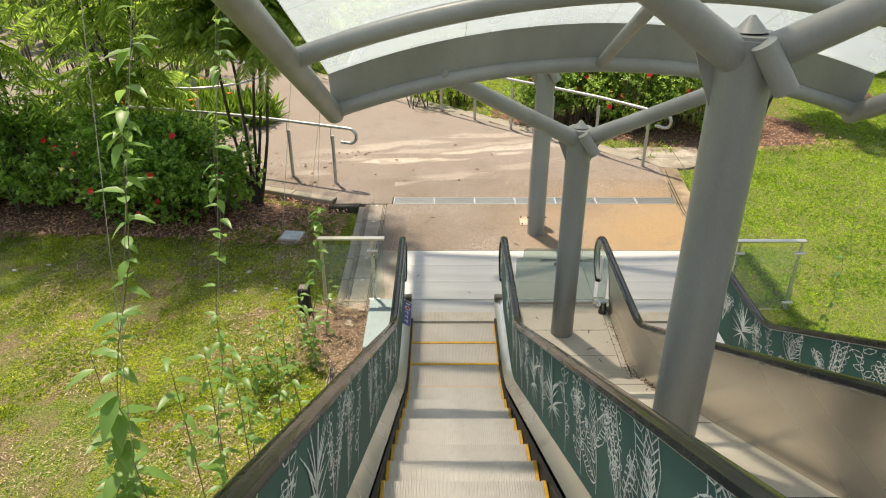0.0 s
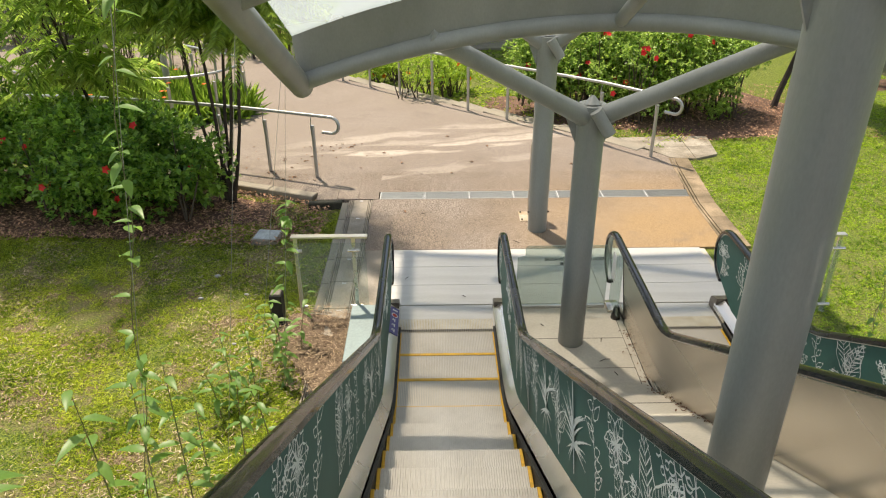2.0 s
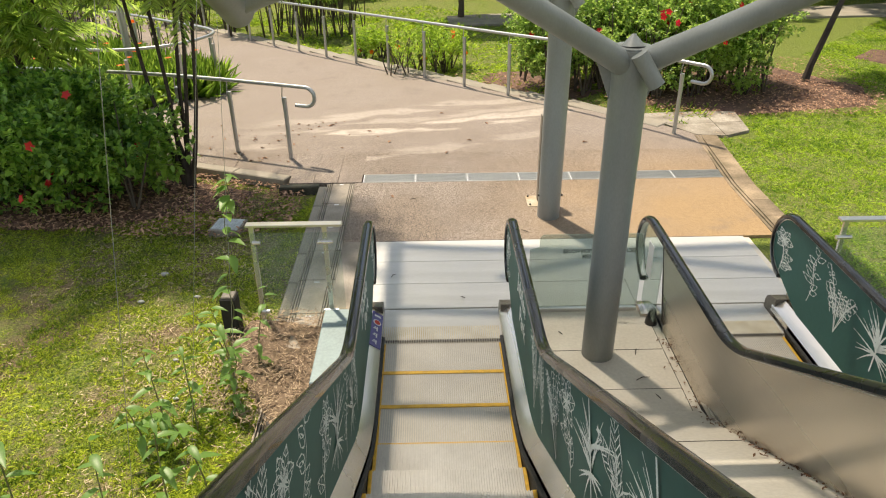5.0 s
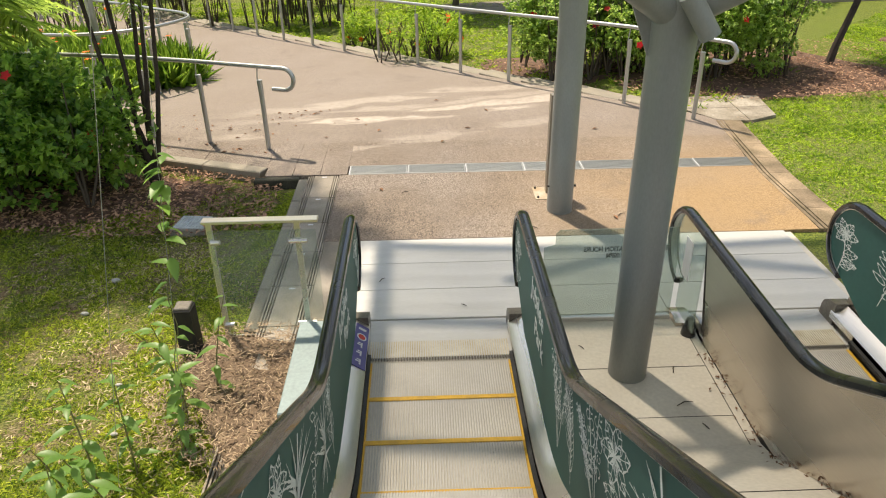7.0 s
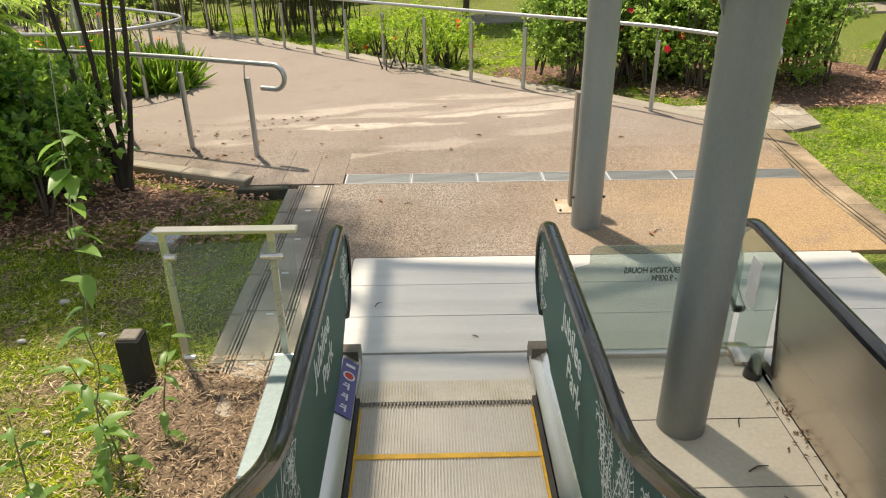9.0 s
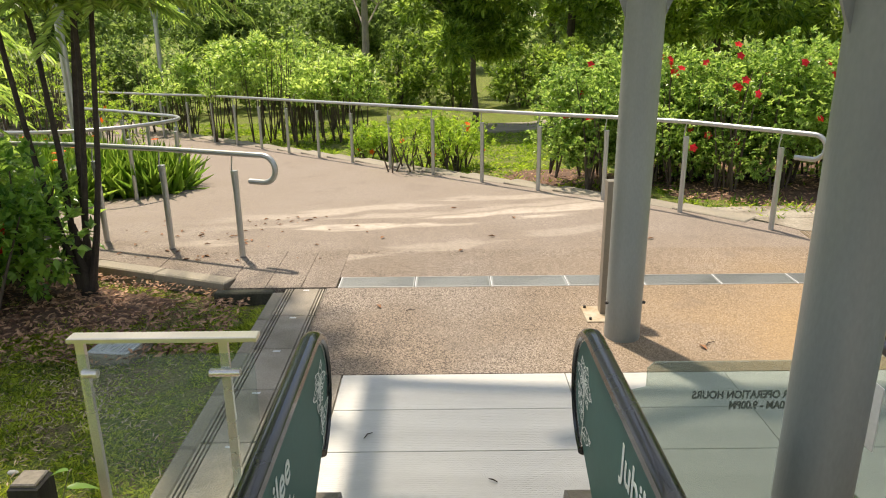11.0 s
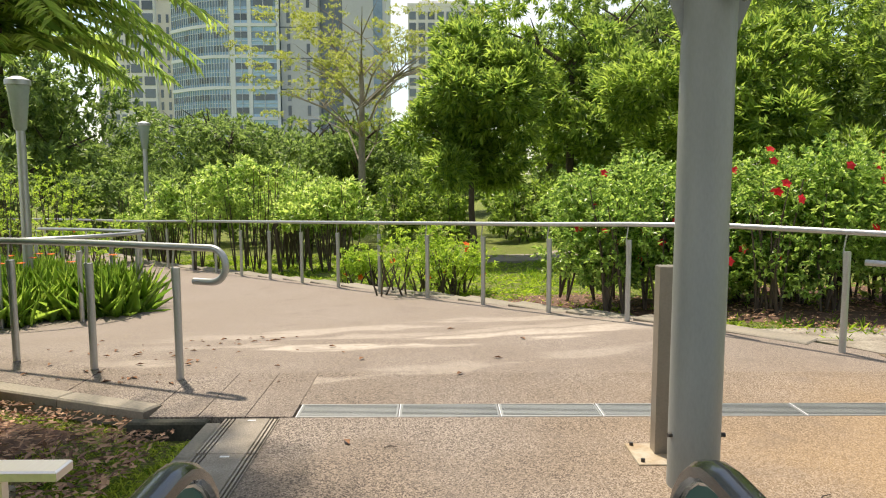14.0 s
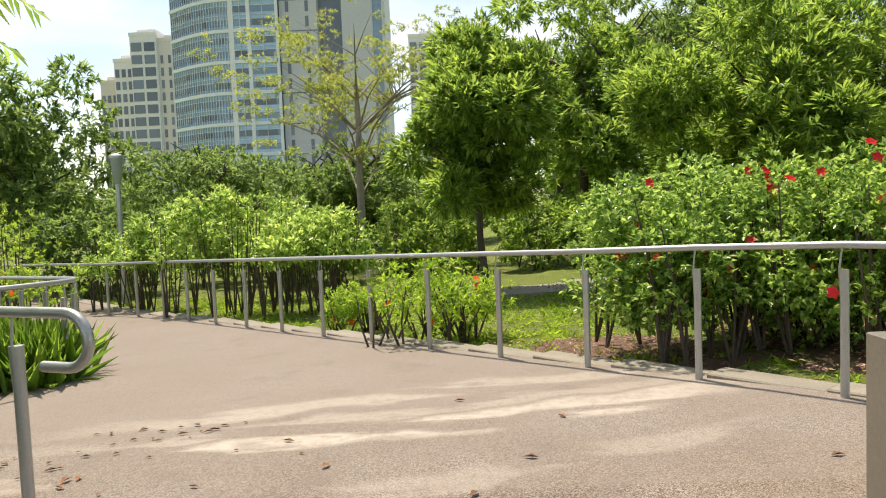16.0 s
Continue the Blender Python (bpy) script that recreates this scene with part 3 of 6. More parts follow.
def escalator(cx, label, clad_left):
    e = thing("escalator", label, "escalator", "pair of escalators", (cx, FLAT_END, 0))

    def under_it(name, geo, mat, label="", smooth=35.0, parent=None):
        ob = part(name, geo, mat, parent or e, label, smooth)
        if parent is None:
            ob.matrix_parent_inverse = Matrix.Translation((-cx, -FLAT_END, 0))
        return ob

    for sgn in (-1, 1):
        hx = cx + sgn * 0.61
        rail = under_it("handrail", handrail_geo(hx), M_RUBBER, "worn black rubber handrail")
        track = Geo().sweep([(hx - 0.022, -0.03), (hx + 0.022, -0.03), (hx + 0.022, -0.012), (hx - 0.022, -0.012)], [p for p in nose_path(RAIL_H, y_end=NEWEL_Y)] + newel(NEWEL_R)[1:])
        t = under_it("handrail_track", track, M_DECK)
        panel_x = hx - sgn * 0.012
        if clad_left and sgn < 0:
            under_it("balustrade_panel", clad_geo(panel_x - 0.02, panel_x + 0.02), M_STEEL, "brushed stainless balustrade sheet")
            under_it("newel_panel", newel_sheet_geo(panel_x - 0.006, panel_x + 0.006), G_SCREEN, "pale glass newel panel")
            under_it("edge_trim", Geo().tube([(panel_x + 0.004, 7.285, 0.84), (panel_x + 0.088, 7.285, 0.10)], 0.026, 10), M_DARKTRIM, "dark vertical edge trim")
        else:
            under_it("balustrade_panel", sheet_geo(panel_x - 0.006, panel_x + 0.006, 0.14), M_TEAL, "teal glass balustrade printed with white plant drawings")
        ix = cx + sgn * 0.505
        wide = 0.016 if clad_left and sgn < 0 else 0.094
        deck = Geo().sweep([(ix + sgn * a, h) for a, h in ((0.0, 0.098), (0.006, 0.106), (wide - 0.006, 0.106 + 0.6 * wide), (wide, 0.108 + 0.6 * wide), (wide, 0.05), (0.0, 0.05))], step_path(0.0, 7.50))
        under_it("inner_deck", deck, M_DECK, "satin stainless skirting deck")
        skirt = Geo().sweep([(ix + sgn * a, h) for a, h in ((0.0, -0.25), (0.0, 0.03), (-0.022, 0.034), (-0.022, 0.058), (0.0, 0.062), (0.0, 0.097), (0.012, 0.097), (0.012, -0.25))], step_path(0.0, 7.18))
        under_it("skirt_brush", skirt, M_BLACK, "black skirt panel with safety brush")
        outer = Geo().sweep([(hx + sgn * a, h) for a, h in ((0.0, 0.22), (0.075, 0.20), (0.082, 0.19), (0.082, -0.35), (0.0, -0.35))], step_path(0.0, 7.50))
        if not (clad_left and sgn < 0):
            under_it("outer_cladding", outer, M_STEEL, "brushed stainless outer cladding")
        cap = Geo()
        pts = [(7.50, 0.0), (7.74, 0.0), (7.73, 0.02), (7.66, 0.045), (7.58, 0.05), (7.50, 0.03)] if clad_left and sgn < 0 else [(7.46, 0.0), (7.64, 0.0), (7.64, 0.08), (7.62, 0.125), (7.57, 0.16), (7.46, 0.18)]
        w0, w1 = hx - sgn * 0.098, hx + sgn * 0.035
        n = len(pts)
        cap.add([(x, y, z) for x in (w0, w1) for y, z in pts], [tuple(range(n)), tuple(range(2 * n - 1, n - 1, -1))] + [(i, (i + 1) % n, n + (i + 1) % n, n + i) for i in range(n)])
        under_it("handrail_inlet", cap, M_STEEL if clad_left and sgn < 0 else M_INLET, "handrail inlet cap")
    # steps, counted up the slope from the comb
    y = FLAT_END - 0.03
    k = 0
    while y > -3.0:
        zt = nose_z(y) if y < 6.3 else 0.0
        below = nose_z(y + 0.4)
        body = new("step", STEP_SLOPE if zt - below > 0.03 else STEP_FLAT)
        body.parent = e
        body.location = (0, y - 0.4 - FLAT_END, zt - 0.012)
        for nm, me, dx in (("edge_line", EDGE_LINE, 0.0), ("side_line", SIDE_LINE, -0.488), ("side_line", SIDE_LINE, 0.488)):
            ln = new(nm, me)
            ln.parent = body
            ln.location = (dx, 0, 0.001)
        y -= 0.4
        k += 1
    return e


esc_a = escalator(0.125, "outdoor escalator with teal printed glass sides and worn steps", False)
esc_b = escalator(2.53, "neighbouring escalator clad in brushed stainless steel", True)

# sloping cover between the two
cover = Geo().sweep([(0.82, -0.02), (2.035, -0.02), (2.035, 0.0), (0.82, 0.0)], [(-3.4, (6.2 - -3.4) * 0.565, 0.49, 0.87), (6.12, 0.045, 0.49, 0.87), (6.26, 0.004, 0.0, 1.0)])
tagged(part("sloping_cover", cover, M_CONCRETE), "pale dusty cover panel sloping up between the escalators", "cover panel", kind="structure")

# ---- landing plates ----
def comb_plate(cx):
    p = thing("comb_plate", "pale ribbed comb plate at the foot of the escalator", "comb plate", "comb plates", (cx, 7.2, 0))
    g = Geo()
    for i in range(60):
        a = -0.5 + i / 60
        g.box(a, a + 0.0085, 0.012, 0.20, -0.004, 0.006)
    part("ribs", g, M_COMB, p, "", 0)
    part("plate", Geo().box(-0.52, 0.52, 0.012, 0.48, -0.02, 0.0, 0.002), M_PLATE, p)
    g = Geo()
    for i in range(50):
        a = -0.5 + i / 50
        g.add([(a, 0.012, 0.0), (a + 0.012, 0.012, 0.0), (a + 0.006, -0.03, -0.006), (a, 0.012, -0.012), (a + 0.012, 0.012, -0.012)], [(0, 1, 2), (3, 2, 4), (0, 2, 3), (1, 4, 2), (0, 3, 4, 1)])
    part("comb_teeth", g, M_INLET, p, "dark worn comb teeth", 0)
    return p


comb_plate(0.125), comb_plate(2.53)


def landing_plate(x0, x1, y0, y1):
    p = thing("landing_plate", "pale ribbed aluminium landing plate", "floor plate", "landing plates", ((x0 + x1) / 2, (y0 + y1) / 2, 0))
    w, d = (x1 - x0) / 2, (y1 - y0) / 2
    part("plate", Geo().box(-w, w, -d + 0.003, d - 0.003, -0.02, -0.001, 0.002), M_PLATE, p)
    g = Geo()
    n = int(2 * d / 0.016)
    for i in range(n):
        a = -d + 0.008 + i * 0.016
        g.box(-w + 0.02, w - 0.02, a, a + 0.007, -0.004, -0.0007)
    part("ribs", g, M_PLATE, p, "", 0)
    return p


for x0, x1 in ((-0.56, 0.87), (0.875, 1.90), (1.905, 3.38)):
    for y0, y1 in ((7.70, 8.13), (8.13, 8.56), (8.56, 9.0)):
        landing_plate(x0, x1, y0, y1)

# ---- columns and canopy ----
BRANCH_END = 3.12


def column(x, y, z0, zj, ends, label, r=0.135):
    c = thing("column", label, "column", "canopy columns", (x, y, z0))
    H = zj - z0
    part("shaft", Geo().tube([(0, 0, 0), (0, 0, H - 0.25), (0, 0, H + 0.03)], [r, r, r + 0.005], 28), M_PAINT, c)
    part("top_disc", Geo().tube([(0, 0, H + 0.03), (0, 0, H + 0.045)], 0.125, 28), M_PAINT, c)
    part("top_cone", Geo().tube([(0, 0, H + 0.045), (0, 0.01, H + 0.12)], [0.08, 0.012], 16), M_PAINT, c)
    for ex, ey, ez in ends:
        a, b = Vector((0, 0, H - 0.10)), Vector((ex - x, ey - y, ez - z0))
        part("branch", Geo().tube([a, a.lerp(b, 0.12), a.lerp(b, 0.3), b], [0.088, 0.084, 0.076, 0.070], 20), M_PAINT, c)
    for sg in (-1, 1):
        part("gusset", Geo().add([(sg * px, py, pz) for py in (-0.008, 0.008) for px, pz in ((0.115, H - 0.34), (0.25, H - 0.01), (0.10, H - 0.05))], [(0, 1, 2), (5, 4, 3), (0, 1, 4, 3), (1, 2, 5, 4), (2, 0, 3, 5)]), M_PAINT, c)
    for sg in (-1, 1) if y > 9 else ():
        part("bolt", Geo().tube([(sg * (r - 0.004), -0.03, 0.27), (sg * (r + 0.016), -0.032, 0.27)], 0.012, 8), M_DARKTRIM, c)
    part("stub", Geo().tube([(0.0, -0.165, H + 0.03), (0.13, -0.19, H - 0.17)], 0.056, 18), M_PAINT, c, "cut-off pipe stub")
    return c


CX = 1.34
column(1.375, 9.56, 0.0, 2.50, [(-0.02, 9.5, 3.38), (2.76, 9.5, 3.38)], "grey painted steel column with branching arms", 0.125)
column(1.39, 6.98, 0.0, 2.45, [(-0.02, 6.15, 3.26), (2.76, 6.15, 3.26)], "grey painted steel column between the escalators", 0.127)
column(1.39, 3.33, 1.60, 4.13, [(-0.02, 2.6, 5.0), (2.76, 2.6, 5.0)], "grey painted steel column rising between the escalators")


def arch(y, z, half=2.31, rise=0.42, n=24):
    """Points of one arched rib that crosses the canopy."""
    return [(CX + half * u, y, z + rise * (1 - u * u)) for u in (-1 + 2 * k / n for k in range(n + 1))]


def arch_flat(y):
    return arch(y, END_Z - 0.02)


SLOPE = 0.52
END_Y, END_Z = 6.15, 2.92
canopy = thing("canopy", "arched grey steel canopy with glass panels over the escalators", "canopy", "", (CX, END_Y, END_Z))


def on_canopy(name, geo, mat, label="", smooth=35.0):
    ob = part(name, geo, mat, canopy, label, smooth)
    ob.matrix_parent_inverse = Matrix.Translation((-CX, -END_Y, -END_Z))
    return ob


for sgn in (-1, 1):
    x = CX + sgn * 2.31
    on_canopy("edge_pipe", Geo().tube([(x, END_Y + 0.10, END_Z - 0.052), (x, END_Y, END_Z), (x, -4.0, END_Z + SLOPE * (END_Y + 4.0))], 0.085, 20), M_PAINT)
    on_canopy("edge_pipe", Geo().tube([(x, END_Y + 0.12, END_Z - 0.02), (x, 10.08, END_Z - 0.02)], 0.085, 20), M_PAINT)
for y in (7.5, 8.8, 10.0):
    on_canopy("rib", Geo().tube(arch_flat(y), 0.065, 14), M_PAINT)
for ya, yb in ((6.30, 7.48), (7.52, 8.78), (8.82, 10.02)):
    for a0, a1 in ((-0.998, -0.5), (-0.5, 0.0), (0.0, 0.5), (0.5, 0.998)):
        n = 6
        us = [a0 + 0.0006 + (a1 - a0 - 0.0012) * k / n for k in range(n + 1)]
        g = Geo()
        g.v = [(CX + 2.31 * u, yy, END_Z + 0.10 + dz + 0.42 * (1 - u * u)) for dz in (0, 0.012) for yy in (ya, yb) for u in us]
        m = n + 1
        for k in range(n):
            g.f += [(k, k + 1, m + k + 1, m + k), (2 * m + k, 3 * m + k, 3 * m + k + 1, 2 * m + k + 1)]
        on_canopy("roof_pane", g, G_ROOF, "", 0)
rib_ys = [END_Y, 4.55, 2.7, 0.9, -0.9, -2.7]
for i, y in enumerate(rib_ys):
    z = END_Z + SLOPE * (END_Y - y)
    on_canopy("rib", Geo().tube(arch(y, z), 0.065, 14), M_PAINT)
    if i == 0:
        g = Geo()
        lo, hi = arch(y - 0.01, z + 0.05), arch(y - 0.10, z + 0.36)
        for thick in (0.0, 0.02):
            g.v += [(a, b + thick, c) for a, b, c in lo] + [(a, b + thick, c) for a, b, c in hi]
        n = len(lo)
        for k in range(n - 1):
            g.f += [(k, k + 1, n + k + 1, n + k), (2 * n + k, 3 * n + k, 3 * n + k + 1, 2 * n + k + 1), (k, 2 * n + k, 2 * n + k + 1, k + 1), (n + k, n + k + 1, 3 * n + k + 1, 3 * n + k)]
        on_canopy("fascia", g, M_PAINT, "curved grey fascia plate")
for px in (CX,):
    u = (px - CX) / 2.31
    dz = 0.42 * (1 - u * u)
    on_canopy("purlin", Geo().tube([(px, END_Y, END_Z + dz + 0.0), (px, -4.0, END_Z + dz + SLOPE * (END_Y + 4))], 0.05, 12), M_PAINT)
for ya, yb in zip(rib_ys, rib_ys[1:]):
    for a0, a1 in ((-0.998, -0.5), (-0.5, 0.0), (0.0, 0.5), (0.5, 0.998)):
        g = Geo()
        pa, n = [], 6
        for yy in (ya - (0.12 if ya == END_Y else 0.005), yb + 0.005):
            zz = END_Z + SLOPE * (END_Y - yy) + 0.30
            pa.append([(CX + 2.31 * u, yy, zz + 0.42 * (1 - u * u)) for u in (a0 + 0.0006 + (a1 - a0 - 0.0012) * k / n for k in range(n + 1))])
        lower = pa[0] + pa[1]
        up = [(x, y, z + 0.012) for x, y, z in lower]
        g.v = lower + up
        m = n + 1
        for k in range(n):
            g.f += [(k, k + 1, m + k + 1, m + k), (2 * m + k, 3 * m + k, 3 * m + k + 1, 2 * m + k + 1)]
            g.f += [(k, 2 * m + k, 2 * m + k + 1, k + 1), (m + k, m + k + 1, 3 * m + k + 1, 3 * m + k)]
        g.f += [(0, m, 3 * m, 2 * m), (n, 2 * m + n, 3 * m + n, m + n)]
        on_canopy("roof_pane", g, G_ROOF, "", 0)


# ---- handrails along the way ----
def loop_end(p, d, z, back, n=12, r=0.125):
    """The rounded return of a rail's end: out along d, down and back."""
    pts = []
    for k in range(n + 1):
        a = radians(90 - 180 * k / n)
        pts.append((p.x + d.x * r * math.cos(a), p.y + d.y * r * math.cos(a), z - r + r * math.sin(a)))
    pts.append((p.x - d.x * back, p.y - d.y * back, z - 2 * r))
    return pts


def way_rail(posts, levels, rail_line, label, group, height=1.05, post_h=0.88, end=None):
    """Flat steel posts with thin pins that carry a round rail."""
    p0 = posts[0]
    t = thing("handrail", label, "handrail", group, (p0.x, p0.y, levels[0]))
    inv = Matrix.Translation((-p0.x, -p0.y, -levels[0]))
    d = (posts[1] - posts[0]).normalized()
    ang = math.degrees(math.atan2(d.y, d.x))
    mesh = Geo().tube([(0, 0, -0.05), (0, 0, post_h - 0.22), (0.006, 0, post_h)], [0.029, 0.029, 0.034], 12).mesh("post", M_RAILSTEEL, 35)
    pin = Geo().tube([(0.03, 0, post_h - 0.10), (0.032, 0, post_h + 0.02), (0.012, 0, height - 0.0)], 0.007, 8).mesh("pin", M_RAILSTEEL)
    for q, z in zip(posts, levels):
        po = new("post", mesh)
        po.parent = t
        po.matrix_parent_inverse = inv
        po.matrix_basis = pose(q.x, q.y, z, 0, 0, ang)
        pi = new("pin", pin)
        pi.parent = po
    r = part("rail", Geo().tube(rail_line, 0.026, 12), M_RAILSTEEL, t)
    r.matrix_parent_inverse = inv
    return t


posts = [RAIL_AT + RAIL_TO * (1.067 * k) for k in range(13)]
d = RAIL_TO.copy()
p = posts[-1].copy()
for k in range(9):
    d.rotate(Matrix.Rotation(radians(5.5), 2))
    p = p + d * 1.067
    posts.append(p.copy())
levels = [paving_level(q.x, q.y) for q in posts]
line = [(q.x, q.y, z + 1.05) for q, z in zip(posts, levels)]
first = posts[0] - RAIL_TO * 0.30
line = loop_end(first, -RAIL_TO, levels[0] + 1.05, 0.16)[::-1] + line
way_rail(posts, levels, line, "long galvanised handrail with a looped end, following the way", "handrails along the way")

LR_AT, LR_TO = Vector((-1.84, 11.445)), Vector((-0.935, 0.352)).normalized()
posts = [LR_AT + LR_TO * (0.84 * k) for k in range(9)]
levels = [paving_level(q.x, q.y) for q in posts]
line = [(q.x, q.y, z + 1.01) for q, z in zip(posts, levels)]
line = loop_end(posts[0] - LR_TO * 0.32, -LR_TO, levels[0] + 1.01, 0.16)[::-1] + line
way_rail(posts, levels, line, "galvanised handrail with a looped end beside the flower hedge", "handrails along the way", 1.01, 0.85)

# rail round the planting bed, bent at its tip
bend_pts = [Vector(q) for q in ((-10.6, 16.5), (-9.5, 16.1), (-8.4, 15.7), (-7.3, 15.3), (-6.2, 14.9), (-5.1, 14.62), (-4.3, 14.95), (-3.92, 15.75), (-4.15, 16.4), (-4.9, 17.15), (-5.65, 17.9), (-6.4, 18.6), (-7.3, 19.4))]
levels = [paving_level(q.x, q.y) for q in bend_pts]
smooth_line = []
for i in range(len(bend_pts) - 1):
    a, b, c, e2 = bend_pts[max(i - 1, 0)], bend_pts[i], bend_pts[i + 1], bend_pts[min(i + 2, len(bend_pts) - 1)]
    for k in range(5):
        s = k / 5
        q = 0.5 * ((2 * b) + (c - a) * s + (2 * a - 5 * b + 4 * c - e2) * s * s + (3 * b - a - 3 * c + e2) * s ** 3)
        smooth_line.append((q.x, q.y, paving_level(q.x, q.y) + 1.05))
way_rail(bend_pts, levels, smooth_line, "bent galvanised rail round the tip of a planting bed", "handrails along the way")


# ---- plants ----
RNG = np.random.default_rng(7)


def unit(a):
    return a / np.maximum(np.linalg.norm(a, axis=1, keepdims=True), 1e-9)


def leaf_mesh(name, at, way, up, length, width, mat, fold=0.25, droop=0.0):
    """Many leaves in one mesh: each a folded blade from at along way."""
    n = len(at)
    way, up = unit(way), np.asarray(up)
    side = unit(np.cross(way, up) + 1e-6)
    nrm = unit(np.cross(side, way))
    L, W = np.reshape(length, (-1, 1)) * np.ones((n, 1)), np.reshape(width, (-1, 1)) * np.ones((n, 1))
    tip = at + way * L - nrm * L * droop
    mid = at + way * L * 0.45
    a, b = mid + side * W * 0.5 + nrm * W * fold, mid - side * W * 0.5 + nrm * W * fold
    v = np.stack([at, a, tip, b], axis=1).reshape(-1, 3)
    idx = np.arange(n)[:, None] * 4
    f = np.concatenate([idx + [0, 1, 2], idx + [0, 2, 3]], axis=1).reshape(-1, 3)
    me = bpy.data.meshes.new(name)
    me.vertices.add(len(v))
    me.vertices.foreach_set("co", v.astype(np.float32).ravel())
    me.loops.add(f.size)
    me.loops.foreach_set("vertex_index", f.astype(np.int32).ravel())
    me.polygons.add(len(f))
    me.polygons.foreach_set("loop_start", np.arange(0, f.size, 3, dtype=np.int32))
    me.polygons.foreach_set("loop_total", np.full(len(f), 3, dtype=np.int32))
    me.materials.append(mat)
    me.update(calc_edges=True)
    return me


def broad_leaf_mesh(name, at, way, up, length, width, mat, fold=0.12, droop=0.3):
    """Well-shaped leaves: a pointed oval with a folded middle and a drooping tip."""
    way, up = unit(np.asarray(way, float)), np.asarray(up, float)
    side = unit(np.cross(way, up) + 1e-6)
    nrm = unit(np.cross(side, way))
    v, f = [], []
    ts, ws = (0.0, 0.14, 0.36, 0.62, 0.84, 1.0), (0.0, 0.62, 1.0, 0.78, 0.36, 0.0)
    for i in range(len(at)):
        L, W, n0 = float(np.ravel(length)[i % np.size(length)]), float(np.ravel(width)[i % np.size(width)]), len(v)
        for t, w in zip(ts, ws):
            m = np.asarray(at[i]) + way[i] * L * t - nrm[i] * L * droop * t * t
            v += [tuple(m + side[i] * W * 0.5 * w + nrm[i] * W * fold * w), tuple(m), tuple(m - side[i] * W * 0.5 * w + nrm[i] * W * fold * w)]
        for k in range(len(ts) - 1):
            a = n0 + 3 * k
            f += [(a, a + 1, a + 4, a + 3), (a + 1, a + 2, a + 5, a + 4)]
    me = bpy.data.meshes.new(name)
    me.from_pydata(v, [], f)
    me.materials.append(mat)
    me.shade_smooth()
    return me


def lobes(n, centre, radii, size):
    """Uneven clumps that make up a crown."""
    c = RNG.normal(0, 0.42, (n, 3))
    c = np.clip(c, -0.95, 0.95) * radii + centre
    return c, RNG.uniform(size[0], size[1], n)


def points_on(c, r, n, flat=0.75):
    k = RNG.choice(len(c), n, p=(r ** 2) / (r ** 2).sum())
    d = unit(RNG.normal(0, 1, (n, 3)))
    rad = r[k, None] * RNG.uniform(0.45, 1.05, (n, 1)) ** 0.6
    return c[k] + d * rad * [1, 1, flat], d


def tufts(at, out, per, length, width, spread=0.8, mat=None, name="crown", droop=0.15):
    """Rosettes of leaves at each point, opening along out."""
    n = len(at)
    d = unit(np.repeat(out, per, 0) * 1.0 + RNG.normal(0, spread, (n * per, 3)))
    p = np.repeat(at, per, 0) + RNG.normal(0, length * 0.12, (n * per, 3))
    up = RNG.normal(0, 0.4, (n * per, 3)) + [0, 0, 1]
    return leaf_mesh(name, p, d, up, length * RNG.uniform(0.6, 1.15, n * per), width * RNG.uniform(0.7, 1.2, n * per), mat, 0.2, droop)


def limb_geo(base, top, r0, forks, reach, seed, rise=0.6, limb=0.5):
    """A tapered trunk with limbs that rise and spread."""
    rnd = random.Random(seed)
    g = Geo()
    b, t = Vector(base), Vector(top)
    pts = [b.lerp(t, k / 6) + Vector((rnd.uniform(-1, 1), rnd.uniform(-1, 1), 0)) * r0 * (0.6 if 0 < k < 6 else 0) for k in range(7)]
    g.tube(pts, [r0 * (1.25 if k == 0 else 1 - 0.09 * k) for k in range(7)], 10)
    for k in range(forks):
        f = rnd.uniform(0.45, 1.0)
        s = pts[min(5, int(f * 6))].lerp(pts[min(6, int(f * 6) + 1)], 0.5)
        a = 2 * math.pi * (k / forks) + rnd.uniform(-0.5, 0.5)
        e = s + Vector((math.cos(a) * reach, math.sin(a) * reach, reach * rise)) * rnd.uniform(0.6, 1.1)
        m = s.lerp(e, 0.5) + Vector((0, 0, reach * 0.08))
        g.tube([s, m, e], [r0 * limb, r0 * limb * 0.66, r0 * limb * 0.2], 7, False)
        for j in range(2):
            e2 = m + Vector((rnd.uniform(-1, 1), rnd.uniform(-1, 1), rnd.uniform(0.3, 0.9))) * reach * 0.55
            g.tube([m, m.lerp(e2, 0.5) + Vector((0, 0, 0.03)), e2], [r0 * limb * 0.56, r0 * limb * 0.36, r0 * limb * 0.12], 6, False)
    return g


